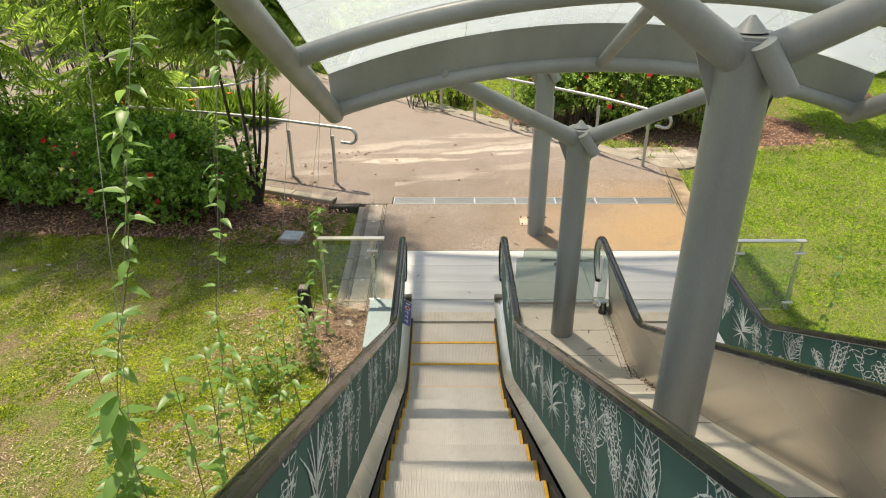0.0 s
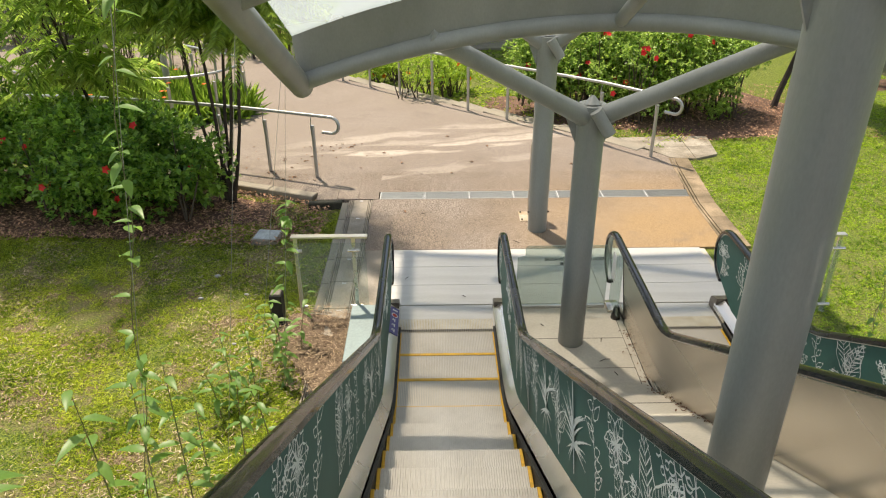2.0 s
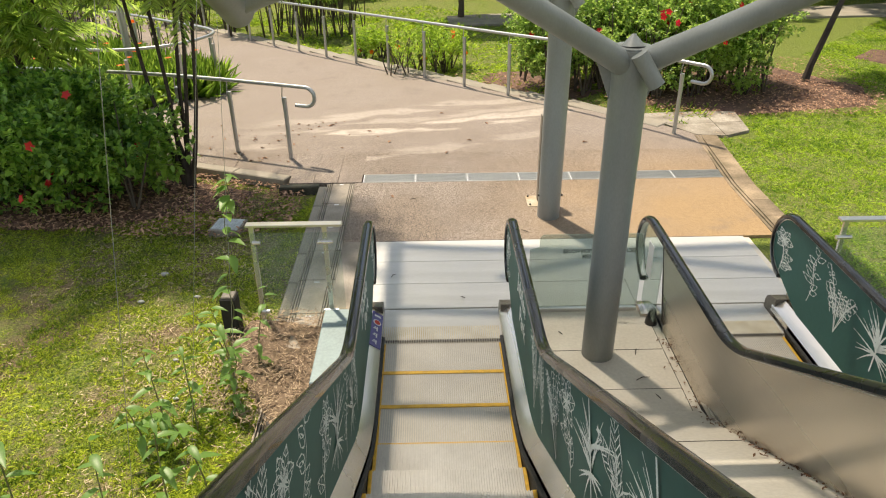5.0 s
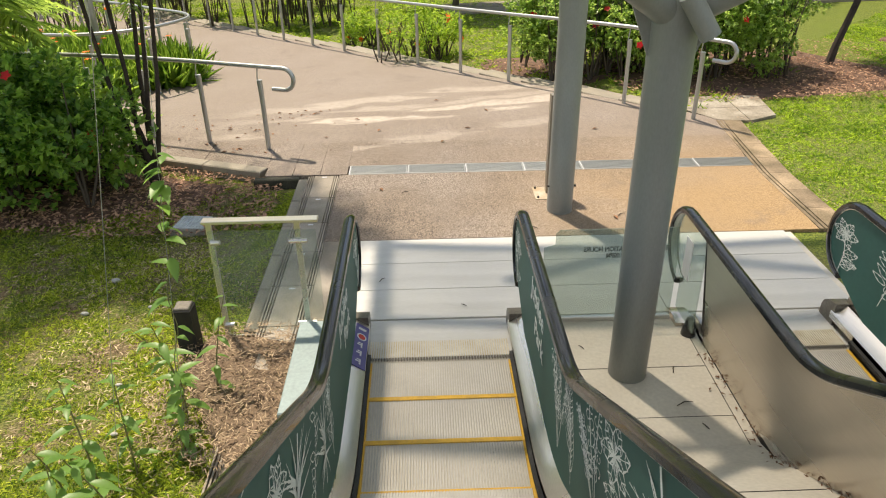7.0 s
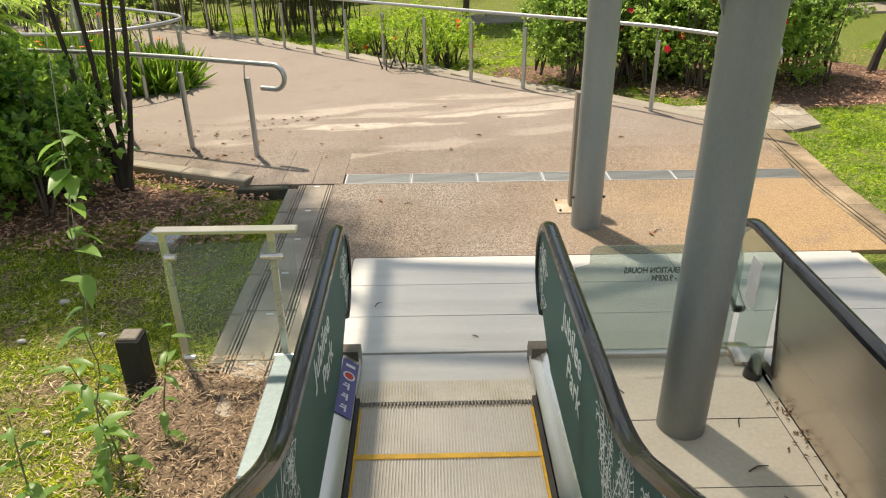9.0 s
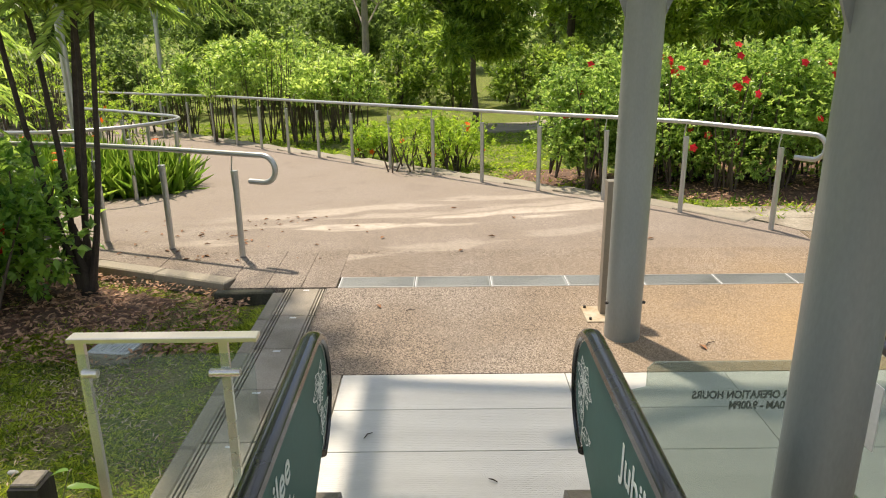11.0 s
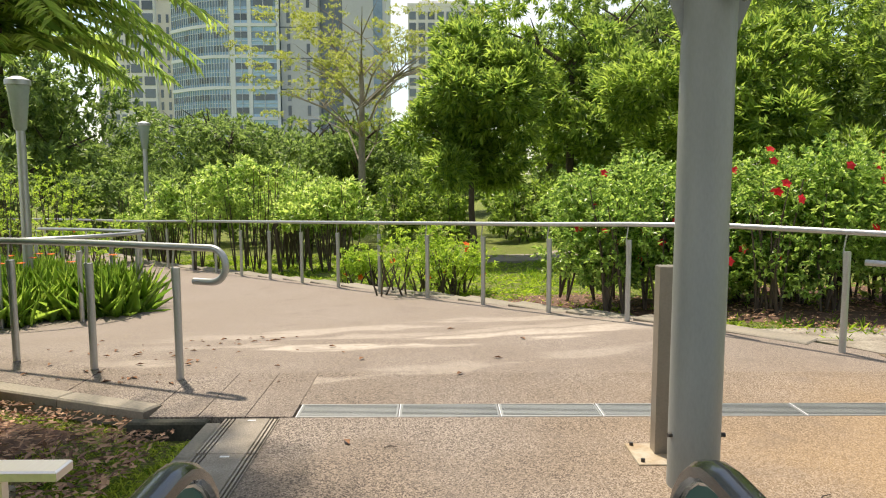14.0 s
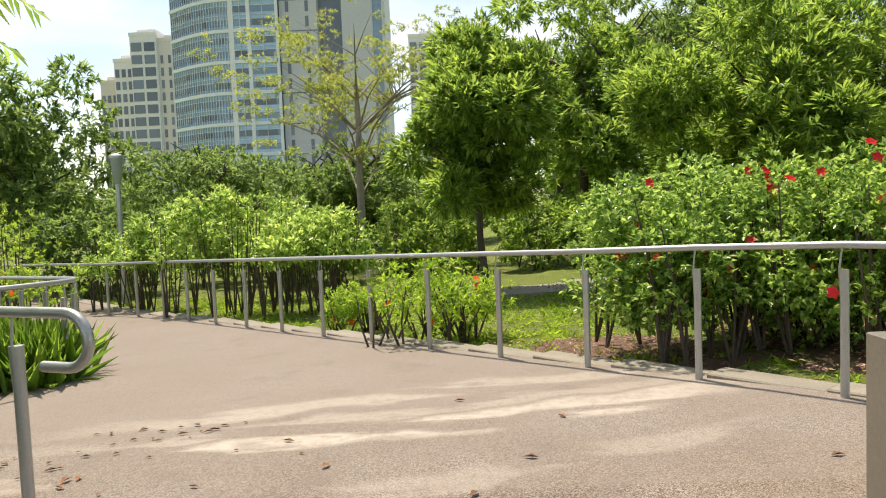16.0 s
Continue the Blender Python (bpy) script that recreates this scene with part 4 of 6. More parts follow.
def tree(x, y, z, height, crown_r, label, leaf, n_tufts, per, length, width, bark, r0=0.12, n_lobes=14, crown_from=0.35, lobe=(0.5, 0.95), lean=(0, 0), group="trees beyond the way", forks=7, flat=0.75, spread=0.8, reach=0.6, limb=0.5):
    t = thing("tree", label, "tree", group, (x, y, z))
    seed = int(abs(x * 31 + y * 17) * 10)
    part("trunk", limb_geo((0, 0, -0.1), (lean[0], lean[1], height * 0.72), r0, forks, crown_r * reach, seed, 0.6, limb), bark, t)
    cz = height * (crown_from + 1) / 2
    c, r = lobes(n_lobes, np.array([lean[0] * 0.8, lean[1] * 0.8, cz]), np.array([crown_r, crown_r, height * (1 - crown_from) / 2]), lobe)
    at, out = points_on(c, r, n_tufts, flat)
    cr = new("crown", tufts(at, out + [0, 0, 0.35], per, length, width, spread, leaf))
    cr.parent = t
    cr["kind"] = "stuff"
    return t


def bush(name, x, y, z, sx, sy, h, label, leaf, n, length, width, flowers=0, flower_mat=None, stems=14, group="flowering hedges", rz=0.0, category="shrub", bare=0.25, spread=0.9, per=6, n_lobes=46, stem_mat=None, lobe=1.1, dome=0.36, low=0.6):
    """A leafy shrub: bare stems below, a dense uneven mass above, flowers here and there."""
    b = thing(name, label, category, group, (x, y, z))
    b.rotation_euler = (0, 0, radians(rz))
    rnd = random.Random(int(abs(x * 13 + y * 7) * 10))
    g = Geo()
    for k in range(stems):
        q = Vector((rnd.uniform(-0.9, 0.9) * sx / 2, rnd.uniform(-0.8, 0.8) * sy / 2, -0.05))
        for j in range(3):
            e = q + Vector((rnd.uniform(-0.3, 0.3), rnd.uniform(-0.3, 0.3), h * rnd.uniform(0.55, 0.85)))
            g.tube([q, q.lerp(e, 0.5) + Vector((rnd.uniform(-0.06, 0.06), rnd.uniform(-0.06, 0.06), 0)), e], [0.018, 0.012, 0.005], 6, False)
    tagged(part("branchwork", g, stem_mat or M_BARK, b), kind="stuff")
    ang, rad = RNG.uniform(0, 2 * math.pi, n_lobes), RNG.uniform(0, 1, n_lobes) ** 0.5
    top = 0.88 - dome + dome * np.sqrt(1 - 0.9 * rad ** 2) + RNG.normal(0, 0.05, n_lobes)
    c = np.column_stack([np.cos(ang) * rad * sx * 0.5, np.sin(ang) * rad * sy * 0.45, h * (bare + 0.1 + (top - bare - 0.1) * RNG.uniform(0, 1, n_lobes) ** low)])
    r = RNG.uniform(0.09, 0.24, n_lobes) * min(sy, h, 1.8) * lobe
    at, out = points_on(c, r, n // per, 0.85)
    keep = (at[:, 2] > h * bare * 0.5)
    at, out = at[keep], out[keep]
    fo = new("foliage", tufts(at, out + [0, 0, 0.5], per, length, width, spread, leaf, "foliage"))
    fo.parent = b
    fo["kind"] = "stuff"
    if flowers:
        shell = np.argsort(-(out[:, 2] * 0.6 - out[:, 1] * 0.9 + RNG.uniform(0, 1.3, len(out))))
        pick = RNG.choice(shell[: max(flowers * 6, 40)], flowers, replace=False)
        for i in pick:
            m = FLOWERS.get(flower_mat.name) or FLOWERS.setdefault(flower_mat.name, flower_mesh(flower_mat))
            f = new("flower", m)
            f.parent = b
            o = Vector(out[i]) + Vector((0, -0.4, 0.3))
            f.matrix_basis = Matrix.Translation(Vector(at[i]) + o.normalized() * 0.09) @ o.to_track_quat("Z", "Y").to_matrix().to_4x4()
    return b


FLOWERS = {}


def flower_mesh(mat):
    """Five broad petals and a long middle."""
    a = np.arange(5) * 2 * math.pi / 5
    w = np.column_stack([np.cos(a), np.sin(a), np.full(5, 0.35)])
    return leaf_mesh("flower", np.zeros((5, 3)), w, np.tile([0, 0, 1.0], (5, 1)), 0.062, 0.06, mat, 0.08, 0.2)


# hibiscus hedge behind the long handrail
bush("hibiscus_hedge", 2.85, 15.3, -0.12, 2.3, 1.9, 1.95, "green hibiscus hedge with red flowers behind the handrail", L_HIB, 36000, 0.072, 0.040, 26, M_RED, 22, bare=0.1, dome=0.22, n_lobes=110, low=0.95)
bush("hibiscus_hedge", 4.55, 14.75, -0.12, 2.9, 2.0, 2.0, "green hibiscus hedge with red flowers behind the handrail", L_HIB, 42000, 0.072, 0.040, 22, M_RED, 26, bare=0.16, dome=0.2, n_lobes=110, low=0.95)
# hedge beside the short handrail
bush("hibiscus_hedge", -4.5, 10.65, -0.12, 2.8, 2.0, 1.58, "dark green hibiscus hedge with a few red flowers", L_HIBDARK, 19000, 0.10, 0.066, 20, M_RED, 12, bare=0.02, rz=-22, n_lobes=100, per=5, dome=0.3, low=0.9)
bush("hibiscus_hedge", -6.9, 11.2, -0.12, 3.2, 2.1, 1.6, "dark green hibiscus hedge with a few red flowers", L_HIBDARK, 20000, 0.10, 0.066, 14, M_RED, 12, bare=0.02, rz=-10, n_lobes=100, per=5, dome=0.3, low=0.9)

# trees beyond the way
tree(0.97, 23.5, -0.8, 6.4, 1.75, "bright green young tree with tufted leaves", L_TREE, 3600, 10, 0.24, 0.055, M_BARK, 0.09, 44, 0.27, (0.3, 0.7), spread=0.6)
tree(7.2, 24.0, -0.7, 7.0, 2.9, "broad green tree with tufted leaves", L_TREE, 4600, 9, 0.26, 0.058, M_BARK, 0.12, 60, 0.2, (0.35, 0.85), spread=0.6)
tree(12.5, 22.0, -0.7, 7.5, 3.2, "broad green tree with tufted leaves", L_TREE, 3600, 9, 0.28, 0.062, M_BARK, 0.12, 50, 0.15, (0.4, 0.9), spread=0.6)
tree(-2.8, 34.0, -1.0, 9.4, 4.6, "sparse yellow-green tree with a pale trunk", L_YEL, 3000, 9, 0.12, 0.032, M_PALEBARK, 0.17, 170, 0.44, (0.2, 0.55), forks=26, flat=0.3, reach=0.8, limb=0.25, spread=1.0)


# ---- far buildings ----
def tower(x, y, w, d, h, storey, bays, label, wall, glass, rz=0.0, z=-1.6, band=0.5, name="office_building", wide=0.30):
    b = thing(name, label, "building", "far buildings", (x, y, z))
    b.rotation_euler = (0, 0, radians(rz))
    part("wall", Geo().box(-w / 2, w / 2, -d / 2, d / 2, 0, h), wall, b)
    part("roof_box", Geo().box(-w * 0.36, w * 0.36, -d * 0.3, d * 0.3, h, h + 1.6).box(-w / 2 - 0.15, w / 2 + 0.15, -d / 2 - 0.15, d / 2 + 0.15, h - 0.7, h + 0.25), wall, b)
    n = int((h - 1) / storey)
    bw = w / bays
    me = Geo().box(-bw * wide, bw * wide, -0.15, 0.3, 0, storey * (1 - band), 0).mesh("window", glass)
    for f in range(n):
        for k in range(bays):
            o = new("window", me)
            o.parent = b
            o.location = (-w / 2 + bw * (k + 0.5), -d / 2 - 0.02, f * storey + storey * band * 0.6)
    return b


M_GLASSWALL = material("blue_curtain_glass", (0.42, 0.61, 0.78), 0.2, 0.1, 0.1, 0.3, 3, 0, second=(0.30, 0.48, 0.65), each=0.1)
M_PANEL = material("grey_stone_cladding", (0.56, 0.58, 0.62), 0.6, 0.0, 0.05, 0.2, 2, 0)
M_RENDER = material("cream_rendered_wall", (0.80, 0.78, 0.76), 0.8, 0.0, 0.05, 0.1, 2, 0)
M_CREAM = material("warm_rendered_wall", (0.70, 0.64, 0.58), 0.8, 0.0, 0.05, 0.1, 2, 0)
M_DARKGLASS = material("dark_window_glass", (0.15, 0.18, 0.22), 0.15, 0.0, 0.1, 0.3, 3, 0, each=0.3)


M_VISION = material("shaded_window_glass", (0.27, 0.37, 0.48), 0.15, 0.1, 0.15, 0.4, 3, 0, second=(0.18, 0.26, 0.35))


def curved_tower():
    """A bowed glass front, two flat glass bays, then stone walls with a dark recess."""
    b = thing("office_building", "tall office tower with a curved blue glass front", "building", "far buildings", (-41, 170, -1.6))
    H, st, z0 = 100.0, 6.55, 1.6
    bow = [(-18.4 + 15.6 * k / 12, 3.0 - 9.0 * math.sin(math.pi * (0.02 + 0.50 * k / 12))) for k in range(13)]
    front = bow + [(-2.4, -6.3), (1.2, -6.3), (7.2, -6.3)]
    part("core", Geo().prism(front + [(7.2, 14), (-18.4, 14)], 0, H), M_GLASSWALL, b, "blue glass front")

    def ring(out, h):
        g, m = Geo(), len(front)
        for zz in (0, h):
            for off in (0, out):
                for i, (x0, y0) in enumerate(front):
                    (xa, ya), (xb, yb) = front[max(i - 1, 0)], front[min(i + 1, m - 1)]
                    dv = Vector((yb - ya, xa - xb)).normalized() * off
                    g.v.append((x0 + dv.x, y0 + dv.y, zz))
        for i in range(m - 1):
            g.f += [(i, i + 1, m + i + 1, m + i), (2 * m + i, 2 * m + i + 1, 3 * m + i + 1, 3 * m + i), (m + i, m + i + 1, 3 * m + i + 1, 3 * m + i)]
        return g

    band, strip, line = ring(0.4, 0.7).mesh("floor_band", M_WHITE), ring(0.07, 1.25).mesh("window_strip", M_VISION), ring(0.2, 0.08).mesh("transom", M_WHITE)
    pane = {k: Geo().add([(x0 * 0.85 + x1 * 0.15, y0 * 0.85 + y1 * 0.15 - 0.16, 0), (x0 * 0.15 + x1 * 0.85, y0 * 0.15 + y1 * 0.85 - 0.16, 0), (x0 * 0.15 + x1 * 0.85, y0 * 0.15 + y1 * 0.85 - 0.16, 1.2), (x0 * 0.85 + x1 * 0.15, y0 * 0.85 + y1 * 0.15 - 0.16, 1.2)], [(0, 1, 2, 3)]).mesh("dark_pane", M_DARKGLASS) for k, ((x0, y0), (x1, y1)) in enumerate(zip(front, front[1:]))}
    rnd = random.Random(31)
    slot = Geo().box(-0.35, 0.35, -0.1, 0.2, 0, 2.2).mesh("window", M_DARKGLASS)
    for f in range(-1, int(H / st)):
        z = z0 + f * st
        for me, dz in ((band, 0.0), (strip, 1.35), (line, 2.7), (line, 3.55), (strip, 4.2), (line, 5.5)):
            if z + dz > 0:
                o = new(me.name, me)
                o.parent, o.location = b, (0, 0, z + dz)
        for k in pane:
            for dz in (1.4, 4.25):
                if rnd.random() < (0.3 if k < 12 else 0.85) and z > 0:
                    o = new("dark_pane", pane[k])
                    o.parent, o.location = b, (0, 0, z + dz)
        for x in (9.2, 13.4):
            for dz in (1.0, 4.2):
                o = new("window", slot)
                o.parent, o.location = b, (x, -5.0, max(0.1, z + dz))
        part("joint", Geo().box(7.2, 15.5, -5.06, -4.9, max(0, z), max(0, z) + 0.25), M_DARKGLASS, b)
    for i, ((x0, y0), (x1, y1)) in enumerate(zip(front, front[1:])):
        for u in (0.0, 0.5):
            x, y, w = x0 + (x1 - x0) * u, y0 + (y1 - y0) * u, 0.4 if i >= 12 and u == 0 else 0.035
            part("mullion", Geo().box(x - w, x + w, y - 0.35, y + 0.1, 0, H), M_WHITE, b)
    part("mullion", Geo().box(6.9, 7.5, -6.7, -6.2, 0, H), M_WHITE, b)
    part("stone_wall", Geo().box(7.5, 15.5, -5, 12, 0, H), M_PANEL, b)
    part("recess", Geo().box(15.5, 20.8, -2, 12, 0, H), M_DARKGLASS, b)
    part("stone_wall", Geo().box(20.8, 27.4, -5, 12, 0, H), M_PANEL, b)
    part("glass_strip", Geo().box(27.4, 29.4, -4.8, 12, 0, H), M_VISION, b)
    part("stone_wall", Geo().box(29.4, 30.1, -5, 12, 0, H), M_PANEL, b)
    return b


curved_tower()
tower(-76.4, 205, 6.8, 14, 50.0, 3.2, 2, "white apartment tower with a grid of dark windows", M_RENDER, M_DARKGLASS, name="apartment_building", band=0.3, wide=0.40)
tower(-70.0, 206, 6.0, 14, 48.6, 3.2, 3, "cream apartment tower with narrow dark windows", M_CREAM, M_DARKGLASS, name="apartment_building", band=0.35, wide=0.16)
tower(-82.2, 206, 5.0, 14, 43.7, 3.2, 3, "lower cream apartment tower with rows of dark windows", M_RENDER, M_DARKGLASS, name="apartment_building", band=0.35, wide=0.3)
tower(-86.8, 207, 4.4, 14, 38.4, 3.2, 3, "lower cream apartment tower with rows of dark windows", M_CREAM, M_DARKGLASS, name="apartment_building", band=0.4, wide=0.28)
tower(2.5, 232, 22, 14, 53, 3.2, 8, "white apartment tower behind the trees", M_RENDER, M_DARKGLASS, name="apartment_building", band=0.3, wide=0.36)


# ---- edges, drains and covers of the paving ----
def kerb_run(name, a, b, n, w, z, label, h=0.28, top=None):
    """Short kerb stones, end to end, from a to b."""
    a, b = Vector(a), Vector(b)
    d = (b - a) / n
    L = d.length
    me = Geo().box(-L / 2 + 0.004, L / 2 - 0.004, -w / 2, w / 2, -h, 0.0, 0.012).mesh("kerb_stone", M_KERB)
    k = tagged(thing(name, label, "kerb", "", (a.x, a.y, 0)), kind="structure")
    for i in range(n):
        q = a + d * (i + 0.5)
        o = new("kerb_stone", me)
        o.parent = k
        o.matrix_parent_inverse = Matrix.Translation((-a.x, -a.y, 0))
        o.matrix_basis = pose(q.x, q.y, (top or paving_level)(q.x, q.y) + z, 0, 0, math.degrees(math.atan2(d.y, d.x)))
    return k


kerb_run("kerb_planting", (-1.78, 10.76), (-8.2, 13.25), 9, 0.16, 0.012, "pale weathered concrete kerb along the planting")
kerb_run("kerb_rail", (3.57, 12.60), (-10.6, 27.68), 23, 0.30, 0.016, "broad pale concrete edge under the long handrail")
kerb_run("kerb_drain", (-1.29, 7.6), (-1.29, 10.48), 5, 0.10, 0.006, "narrow concrete edge beside the slot drain")

drain = tagged(thing("slot_drain", "speckled drain covers with twin dark slots", "drain", "", (-1.06, 8.8, 0)), kind="structure")
part("channel", Geo().box(-0.19, 0.17, -2.92, 1.76, -0.3, -0.045), M_DARK, drain)
for k in range(-2, 6):
    y0 = -1.74 + k * 0.585
    part("cover_slab", Geo().box(-0.115, 0.10, y0 + 0.004, y0 + 0.581, -0.06, 0.001, 0.004), M_SLAB, drain)
    for x in (-0.175, -0.152, -0.129, 0.114, 0.137, 0.160):
        part("slot_bar", Geo().box(x - 0.006, x + 0.006, y0 + 0.01, y0 + 0.575, -0.05, 0.0), M_SLAB, drain)
    part("lifting_hole", Geo().box(-0.03, 0.02, y0 + 0.53, y0 + 0.55, -0.02, 0.003), M_PICTO, drain)

grates = tagged(thing("drain_grate", "long stainless slatted drain grate across the way", "drain", "", (-0.80, 10.71, 0)), kind="structure")
part("channel", Geo().box(0.0, 4.62, -0.13, 0.13, -0.3, -0.05), M_DARK, grates)
gm = Geo().box(0.004, 0.648, -0.128, -0.112, -0.05, 0.002).box(0.004, 0.648, 0.112, 0.128, -0.05, 0.002).box(0.004, 0.016, -0.112, 0.112, -0.05, 0.002).box(0.636, 0.648, -0.112, 0.112, -0.05, 0.002)
for k in range(9):
    y = -0.098 + k * 0.0245
    gm.box(0.016, 0.636, y - 0.0075, y + 0.0075, -0.04, 0.0)
gm = gm.mesh("grate", M_GRATE)
edge = Geo().box(-0.003, 0.003, -0.128, 0.128, -0.04, 0.003).mesh("end_strip", M_PICTO)
for k in range(7):
    o = new("grate", gm)
    o.parent = grates
    o.location = (k * 0.657, 0, 0)
    e3 = new("end_strip", edge)
    e3.parent = o

for x0, x1 in ((-1.735, -1.432), (-1.426, -1.125), (-1.119, -0.822)):
    tagged(part("cover_slab", Geo().prism([(x0, 10.585), (x1, 10.585), (x1, 11.60), (x0, 11.60)], -0.06, lambda x, y: paving_level(x, y) + 0.005), M_AGGSLAB), "aggregate drain cover slab let into the paving", "cover slab", "cover slabs by the drain", kind="structure")
rail_slab_to = Vector((-0.928, 0.372))
for k in range(8):
    a0, a1 = Vector((-1.76, 10.83)) + rail_slab_to * (0.84 * k), Vector((-1.76, 10.83)) + rail_slab_to * (0.84 * k + 0.832)
    b0, b1 = a0 + Vector((0.0, 0.62)), a1 + Vector((0.0, 0.62))
    tagged(part("cover_slab", Geo().prism([(q.x, q.y) for q in (a0, b0, b1, a1)], -0.06, lambda x, y: paving_level(x, y) + 0.006), M_AGGSLAB), "worn aggregate slab along the short handrail", "cover slab", "cover slabs along the handrail", kind="structure")
tagged(part("paving_edge", Geo().box(-1.84, -1.345, 10.49, 10.58, -0.28, -0.002, 0.012), M_MOSSY), "dark mossy concrete edge of the raised paving", "kerb", kind="structure")
tagged(part("drain_margin", Geo().box(-0.89, -0.57, 7.3, 9.004, -0.3, -0.003), M_SLAB), "aggregate strip between drain and plates", "pavement", kind="structure")
edge_drain = tagged(thing("edge_drain", "speckled concrete edge strip with twin dark slots beside the lawn", "drain", "", (3.74, 9.0, 0)), kind="structure")
edge_at = lambda y: 3.73 + 0.09 * max(0.0, y - 10.3)
for k in range(7):
    y0, y1 = 9.0 + 0.45 * k, 9.445 + 0.45 * k
    for a, w, mat, nm in ((0.0, 0.035, M_DIRTYEDGE, "slot_bar"), (0.05, 0.03, M_DIRTYEDGE, "slot_bar"), (0.095, 0.225, M_DIRTYEDGE, "edge_slab")):
        o = part(nm, Geo().prism([(edge_at(y0) + a, y0), (edge_at(y0) + a + w, y0), (edge_at(y1) + a + w, y1), (edge_at(y1) + a, y1)], -0.2, 0.004), mat, edge_drain)
        o.matrix_parent_inverse = Matrix.Translation((-3.74, -9.0, 0))
o = part("channel", Geo().prism([(3.72, 9.0), (3.86, 9.0), (3.86, 10.3), (4.02, 12.14), (3.88, 12.14), (3.72, 10.3)], -0.3, -0.03), M_DARK, edge_drain)
o.matrix_parent_inverse = Matrix.Translation((-3.74, -9.0, 0))
for corner in ([(3.93, 12.16), (4.34, 12.10), (4.36, 12.66), (3.62, 12.64)], [(4.35, 12.10), (4.77, 12.31), (4.82, 12.70), (4.37, 12.66)],
               [(3.60, 12.65), (4.36, 12.67), (4.38, 13.22), (3.30, 13.16)], [(4.37, 12.67), (4.82, 12.71), (4.88, 13.18), (4.39, 13.22)]):
    tagged(part("paving_slab", Geo().prism(corner, -0.1, 0.006), M_PALESLAB), "pale broken concrete slab at the end of the long handrail", "paving slab", "pale slabs", kind="structure")
# joints in the floor between the escalators, and a steel strip along the cladding
for x0, x1, y0, y1 in ((0.86, 1.94, 7.02, 7.024), (1.945, 1.949, 6.2, 7.6), (0.86, 1.94, 6.52, 6.523)):
    tagged(part("floor_joint", Geo().box(x0, x1, y0, y1, -0.01, 0.0025), M_DARKTRIM), "dark joint line in the cement floor", "floor joint", "joints of the cement floor", kind="structure")
for k in range(5):
    y = 5.6 - 1.5 * k
    tagged(part("cover_joint", Geo().add([(x, yy, 0.565 * (6.2 - yy) + dz) for dz in (-0.01, 0.004) for x, yy in ((0.83, y), (1.99, y), (1.99, y + 0.005), (0.83, y + 0.005))], [(0, 1, 2, 3), (4, 5, 6, 7), (0, 1, 5, 4), (2, 3, 7, 6)]), M_DARKTRIM), "dark joint across the sloping cover", "floor joint", "joints of the sloping cover", kind="structure")

# pale blue lid beside the first escalator
tagged(part("side_lid", Geo().box(-0.90, -0.575, 6.55, 7.56, -0.2, 0.10, 0.008), M_BLUEPAINT), "pale blue painted lid beside the escalator", "metal lid")
# manhole cover in the lawn
mh = thing("manhole_cover", "ribbed galvanised manhole cover set in the lawn", "manhole cover", "", (-2.24, 9.525, -0.03))
part("frame", Geo().box(-0.29, 0.29, -0.22, 0.22, -0.08, 0.0, 0.01), M_KERB, mh)
mh.scale = (0.6, 0.72, 1.0)
lid = part("lid", Geo().box(-0.25, 0.25, -0.18, 0.18, -0.02, 0.012, 0.004), M_MANHOLE, mh)
for k in range(8):
    part("rib", Geo().box(-0.22 + k * 0.058, -0.20 + k * 0.058, -0.15, 0.15, 0.01, 0.018), M_MANHOLE, lid)
mh.rotation_euler = (0, 0, radians(-8))
# short dark post with a light in it
bl = thing("bollard_light", "short blackened timber bollard with a pale top", "bollard", "", (-1.69, 7.46, -0.12))
part("body", Geo().box(-0.065, 0.065, -0.065, 0.065, -0.05, 0.44, 0.008), M_WOODDARK, bl)
part("cap", Geo().box(-0.055, 0.055, -0.055, 0.055, 0.44, 0.455, 0.006), M_INLET, bl)


# ---- glass guards ----
def glass_guard(x0, x1, px, y, z0, label):
    """A glass pane held by clamps between two slim posts, with a flat top rail."""
    t = thing("glass_guard", label, "glass guard", "glass guards", (x0, y, z0))
    H = 0.92 - z0
    part("top_rail", Geo().box(0, x1 - x0, -0.035, 0.035, H - 0.022, H, 0.004), M_DECK, t)
    for p in px:
        po = part("post", Geo().box(p - x0 - 0.019, p - x0 + 0.019, -0.012, 0.012, -0.05, H - 0.022), M_DECK, t)
        for h in (0.14, H - 0.17):
            for s in (-1, 1):
                if x0 - 0.01 < p + s * 0.05 < x1 + 0.02:
                    part("clamp", Geo().tube([(p - x0, -0.02, h), (p - x0 + s * 0.065, -0.02, h)], 0.019, 12), M_DECK, po)
    pane = part("pane", Geo().box(0.03, x1 - x0 - 0.02, -0.028, -0.018, 0.05, H - 0.08), G_CLEAR, t)
    pane.visible_shadow = False
    part("bottom_edge", Geo().box(0.03, x1 - x0 - 0.02, -0.030, -0.016, 0.04, 0.05), M_DECK, t)
    return t


glass_guard(-1.50, -0.70, (-1.46, -0.85), 7.62, -0.08, "clear glass guard with stainless posts beside the escalator")
glass_guard(3.46, 4.30, (3.52, 4.25), 7.55, -0.08, "clear glass guard with stainless posts on the lawn side")

